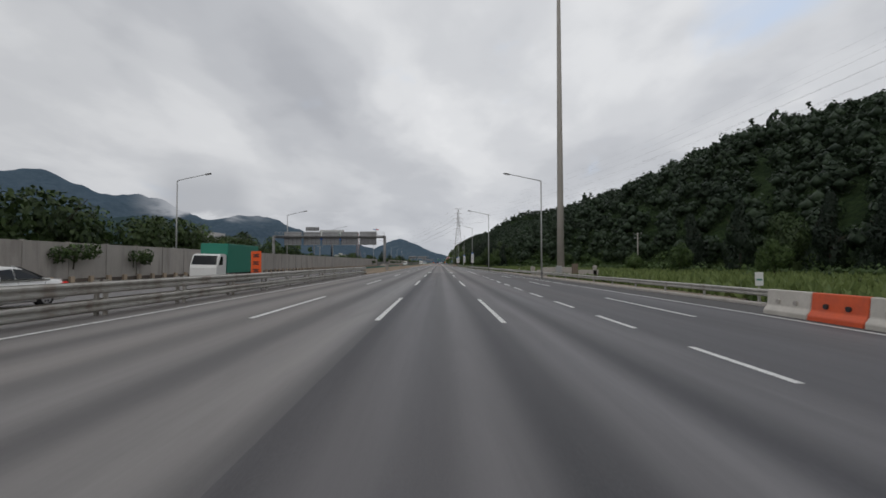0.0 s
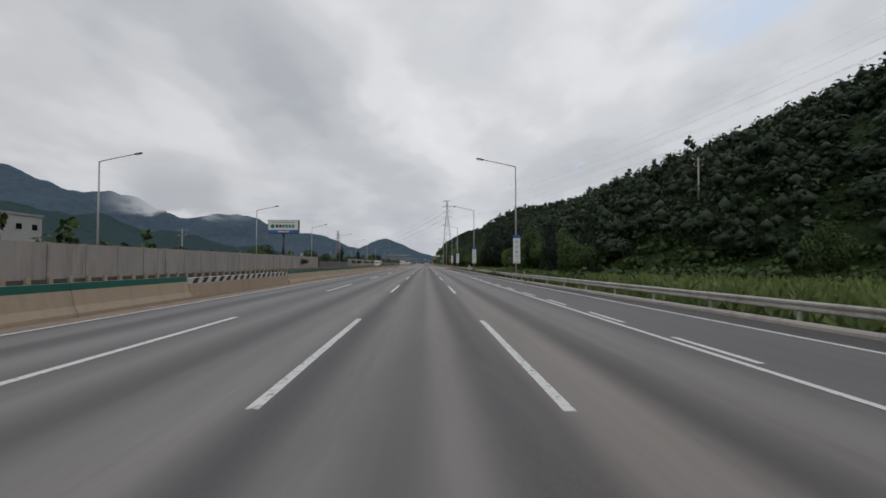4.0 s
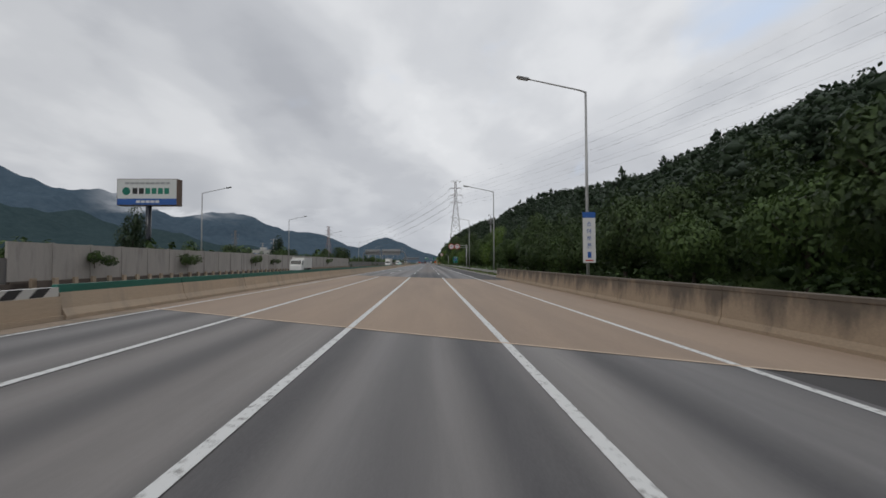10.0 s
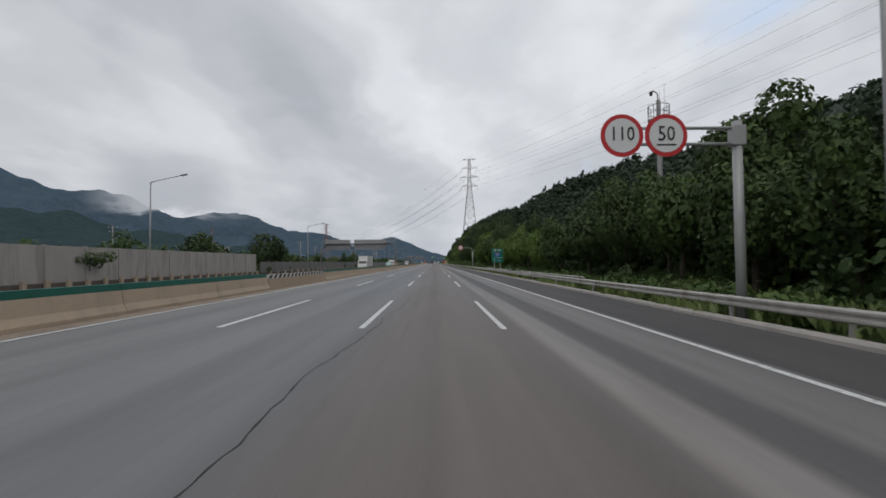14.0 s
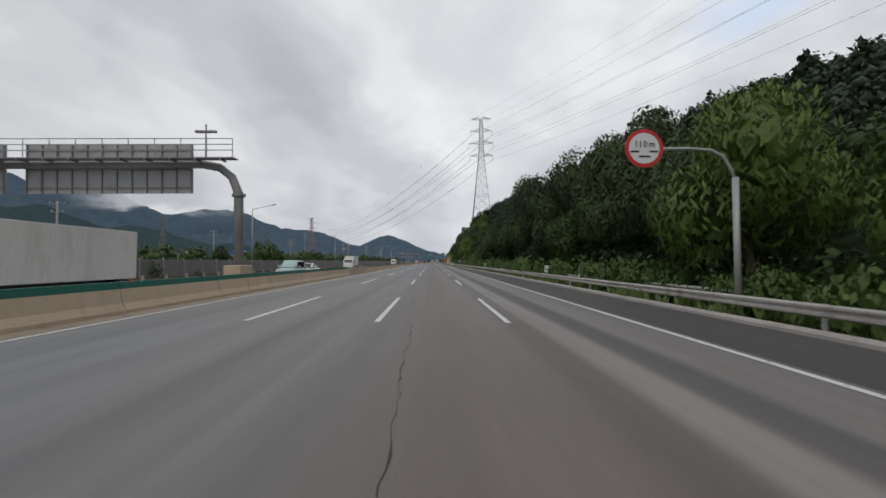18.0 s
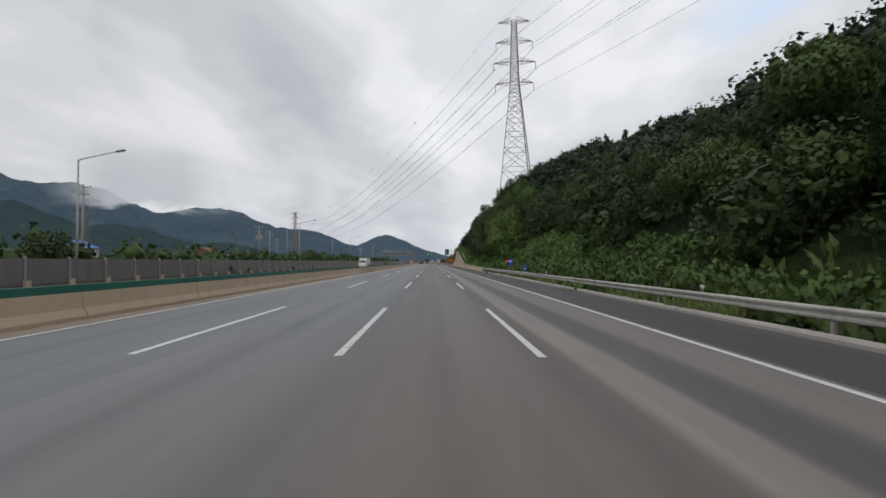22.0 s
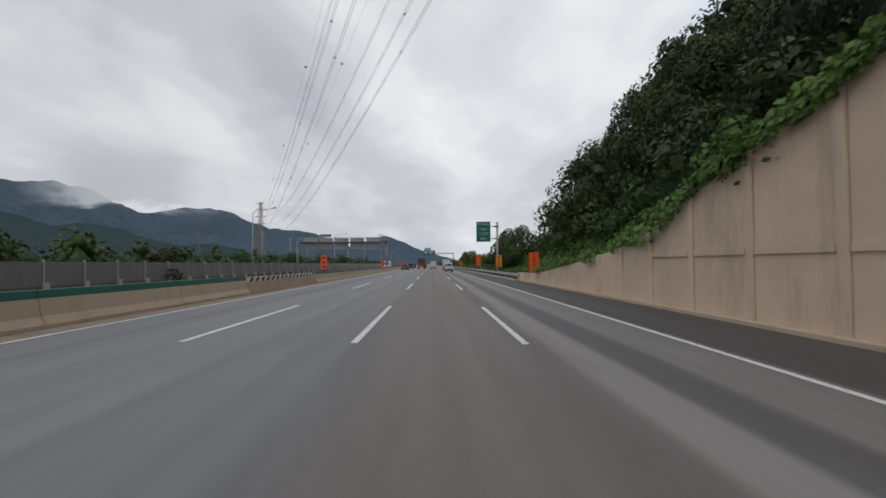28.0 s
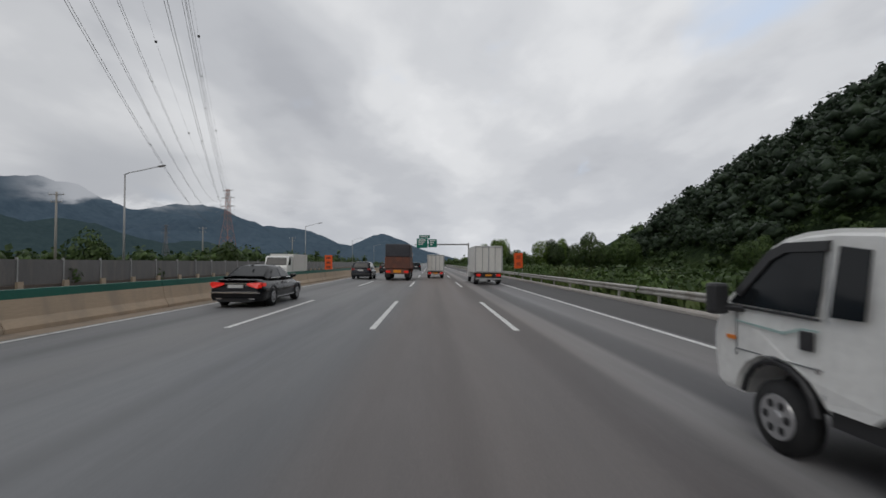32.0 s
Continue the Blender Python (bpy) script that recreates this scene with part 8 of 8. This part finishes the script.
        part("top_edge", boxed(s * 0.86 - 0.04, s * 0.86 + 0.04, 0.05, 3.05, 1.062, 1.095), M["bed_mat"], sb)
        for i in range(5):
            part("text_bar", boxed(s * 0.888 - 0.004, s * 0.888 + 0.004, 1.5 + i * 0.11, 1.58 + i * 0.11, 0.84, 0.92), M["car_teal"], sb)
        part("text_bar", boxed(s * 0.888 - 0.004, s * 0.888 + 0.004, 1.5, 2.02, 0.8, 0.82), M["car_teal"], sb)
        part("latch", boxed(s * 0.89 - 0.012, s * 0.89 + 0.012, 0.12, 0.18, 0.86, 1.07), M["chrome"], sb)
        part("tail_lamp_box", boxed(s * 0.66 - 0.2, s * 0.66 + 0.2, 0.02, 0.12, 0.5, 0.68, bevel=0.015), paint, t)
        part("tail_light", tubed([(s * 0.58, 0.0, 0.59), (s * 0.58, 0.03, 0.59)], [0.062, 0.062], 16), M["tail"], t, "round red tail light")
        part("reverse_light", tubed([(s * 0.75, 0.0, 0.59), (s * 0.75, 0.03, 0.59)], [0.055, 0.055], 16), M["amber_lens"], t)
        part("mud_flap", boxed(s * 0.72 - 0.13, s * 0.72 + 0.13, 0.72, 0.74, 0.22, 0.6), M["dark"], t)
        part("skirt", boxed(s * 0.78 - 0.02, s * 0.78 + 0.02, 1.6, 3.7, 0.42, 0.66), M["dark"], t)
        part("head_light", boxed(s * 0.66 - 0.16, s * 0.66 + 0.16, 5.04, 5.11, 0.78, 0.98, bevel=0.02), M["clear_lens"], t)
    part("rear_window", boxed(-0.58, 0.58, 3.085, 3.125, 1.38, 1.76, bevel=0.01), M["glass"], t)
    for xx in (-0.62, -0.25, 0.12, 0.5, 0.62):
        part("window_guard", tubed([(xx, 3.06, 1.3), (xx, 3.06, 1.92)], [0.02, 0.02], 6), paint, t)
    part("window_guard", tubed([(-0.66, 3.06, 1.3), (-0.7, 3.06, 1.86), (-0.55, 3.06, 1.95), (0.55, 3.06, 1.95), (0.7, 3.06, 1.86), (0.66, 3.06, 1.3)], [0.022] * 6, 8), paint, t)
    part("headboard", boxed(-0.84, 0.84, 3.03, 3.08, 0.72, 1.32, bevel=0.01), M["bed_grey"], t)
    part("bed_floor", boxed(-0.85, 0.85, 0.06, 3.05, 0.68, 0.72), M["bed_grey"], t)
    tg = part("tail_gate", boxed(-0.86, 0.86, 0.02, 0.06, 0.72, 1.06, bevel=0.012), paint, t)
    part("top_edge", boxed(-0.86, 0.86, 0.0, 0.08, 1.062, 1.09), M["bed_mat"], tg)
    for i in range(3):
        part("badge_bar", boxed(-0.14 + i * 0.1, -0.07 + i * 0.1, 0.005, 0.019, 0.86, 0.92), M["bed_mat"], tg)
    part("rear_cross_member", boxed(-0.5, 0.5, 0.1, 0.3, 0.42, 0.68), M["dark"], t)
    part("number_plate", boxed(-0.3, 0.3, 0.06, 0.09, 0.5, 0.64, bevel=0.005), M["plate_blue"], t)
    part("chassis", boxed(-0.42, 0.42, 0.3, 4.9, 0.36, 0.6), M["dark"], t)
    part("axle", tubed([(-0.7, 1.15, 0.33), (0.7, 1.15, 0.33)], [0.06, 0.06], 8), M["dark"], t)
    return t


def box_truck(m, width, length, top, label, group, body="box_white", tail=True, low=0.85, cab_paint="car_white", facing=1):
    t = thing("box_truck", m, label, "truck", group)
    w = width / 2
    part("cargo_box", boxed(-w, w, 0.0, length - 1.7, low, top, bevel=0.03), M[body], t)
    for xx in (-w + 0.06, 0.0, w - 0.06):
        part("door_post", boxed(xx - 0.04, xx + 0.04, -0.03, -0.002, low + 0.03, top - 0.03), M["board_back"], t)
    for zz in (low + 0.05, top - 0.1):
        part("door_rail", boxed(-w + 0.04, w - 0.04, -0.035, -0.004, zz, zz + 0.06), M["board_back"], t)
    for xx in (-0.45 * w, 0.45 * w):
        part("lock_bar", tubed([(xx, -0.05, low + 0.1), (xx, -0.05, top - 0.1)], [0.022, 0.022], 6), M["pole"], t)
    cab(t, width * 0.95, length - 1.62, length, min(top - 0.2, 2.4), M[cab_paint])
    part("chassis", boxed(-w * 0.5, w * 0.5, 0.1, length - 0.2, 0.5, low - 0.01), M["dark"], t)
    r = 0.36 if width < 2.0 else 0.46
    for s in (-1, 1):
        wheel(t, s * (w - 0.2), 1.1, r, 0.3, "board_back", s)
        wheel(t, s * (w - 0.2), length - 0.95, r, 0.26, "board_back", s)
        part("tail_light", boxed(s * (w - 0.32) - 0.16, s * (w - 0.32) + 0.16, -0.02, 0.06, low - 0.28, low - 0.1, bevel=0.01), M["tail"], t, "red tail light")
        part("mud_flap", boxed(s * (w - 0.24) - 0.2, s * (w - 0.24) + 0.2, 0.45, 0.47, 0.25, low - 0.1), M["dark"], t)
    part("number_plate", boxed(-0.25, 0.25, -0.02, 0.02, low - 0.26, low - 0.13), M["amber"], t)
    part("rear_bumper", boxed(-w + 0.1, w - 0.1, 0.0, 0.1, 0.42, 0.54), M["pole"], t)
    return t


def dump_truck(m):
    t = thing("tipper_truck", m, "rusty tipper truck with a dark tarpaulin top", "truck", "traffic ahead")
    part("tipper_body", boxed(-1.15, 1.15, 0.0, 5.0, 1.1, 2.15, bevel=0.03), M["rust"], t)
    bm = boxed(-1.13, 1.13, 0.03, 4.97, 2.153, 3.35, bevel=0.1)
    part("tarpaulin", bm, M["tarp"], t, "dark sagging tarpaulin")
    for i in range(5):
        xx = -1.0 + i * 0.5
        part("tail_rib", boxed(xx - 0.05, xx + 0.05, -0.06, -0.004, 1.12, 2.12), M["rust"], t)
    part("tail_panel", boxed(-1.0, 1.0, -0.03, -0.003, 0.62, 1.05), M["rust"], t)
    for s in (-1, 1):
        wheel(t, s * 0.92, 1.0, 0.5, 0.4, "board_back", s)
        wheel(t, s * 0.92, 2.3, 0.5, 0.4, "board_back", s)
        wheel(t, s * 0.95, 5.9, 0.5, 0.32, "board_back", s)
        part("tail_light", boxed(s * 0.82 - 0.2, s * 0.82 + 0.2, -0.07, -0.03, 0.72, 0.9), M["tail"], t, "red tail light")
        part("mud_flap", boxed(s * 0.9 - 0.26, s * 0.9 + 0.26, 0.3, 0.33, 0.3, 0.95), M["dark"], t)
    part("warning_plate", boxed(-0.35, 0.35, -0.05, -0.032, 0.72, 0.98), M["amber"], t)
    cab(t, 2.25, 5.1, 6.9, 2.75, M["rust"], 0.6)
    part("chassis", boxed(-0.5, 0.5, 0.2, 6.7, 0.6, 1.05), M["dark"], t)
    return t


def at(x, y, turn=0.0):
    return pose(x, y, road_z(x), 0, 1.15 if x > -9.6 else -1.15, turn)


pickup(at(3.6, 781.3))
sedan(at(-7.1, 797.2), M["car_black"], "black sedan with red tail lights")
suv(at(-7.0, 824), M["car_navy"], "dark navy sport utility vehicle")
suv(at(-6.9, 846), M["car_black"], "black compact sport utility vehicle", h=1.6)
dump_truck(at(-3.45, 822.5))
box_truck(at(0.12, 830), 1.86, 5.2, 2.55, "small white box truck", "traffic ahead", low=0.75)
box_truck(at(4.12, 816.4), 2.2, 7.6, 3.05, "white box truck with red tail lights", "traffic ahead", low=0.95)
suv(at(-3.4, 872), M["car_black"], "black sport utility vehicle farther ahead")

# the far side's traffic, coming towards us
FS = "traffic of the far side"
sedan(at(-15.4, 17.6, 180), M["car_white"], "white sedan on the far side", FS)
box_truck(at(-19.0, 44, 180), 2.3, 8.0, 3.3, "truck with a green box on the far side", FS, body="box_green")
box_truck(at(-24, 317, 180), 2.3, 7.0, 2.8, "white bus-like truck on the far side", FS)
box_truck(at(-18.5, 446.5, 180), 2.45, 10.5, 3.5, "long white box truck on the far side", FS)
suv(at(-14.8, 469, 180), M["car_teal"], "pale teal van on the far side", FS, 1.8)
sedan(at(-15.2, 477, 180), M["car_white"], "white sedan on the far side", FS)
box_truck(at(-20, 533, 180), 2.3, 7.5, 3.1, "white box truck on the far side", FS)
box_truck(at(-21.5, 672, 180), 2.4, 9.2, 3.0, "white box truck on the far side", FS)
box_truck(at(-14.5, 829, 180), 2.2, 6.4, 2.5, "white truck on the far side", FS)
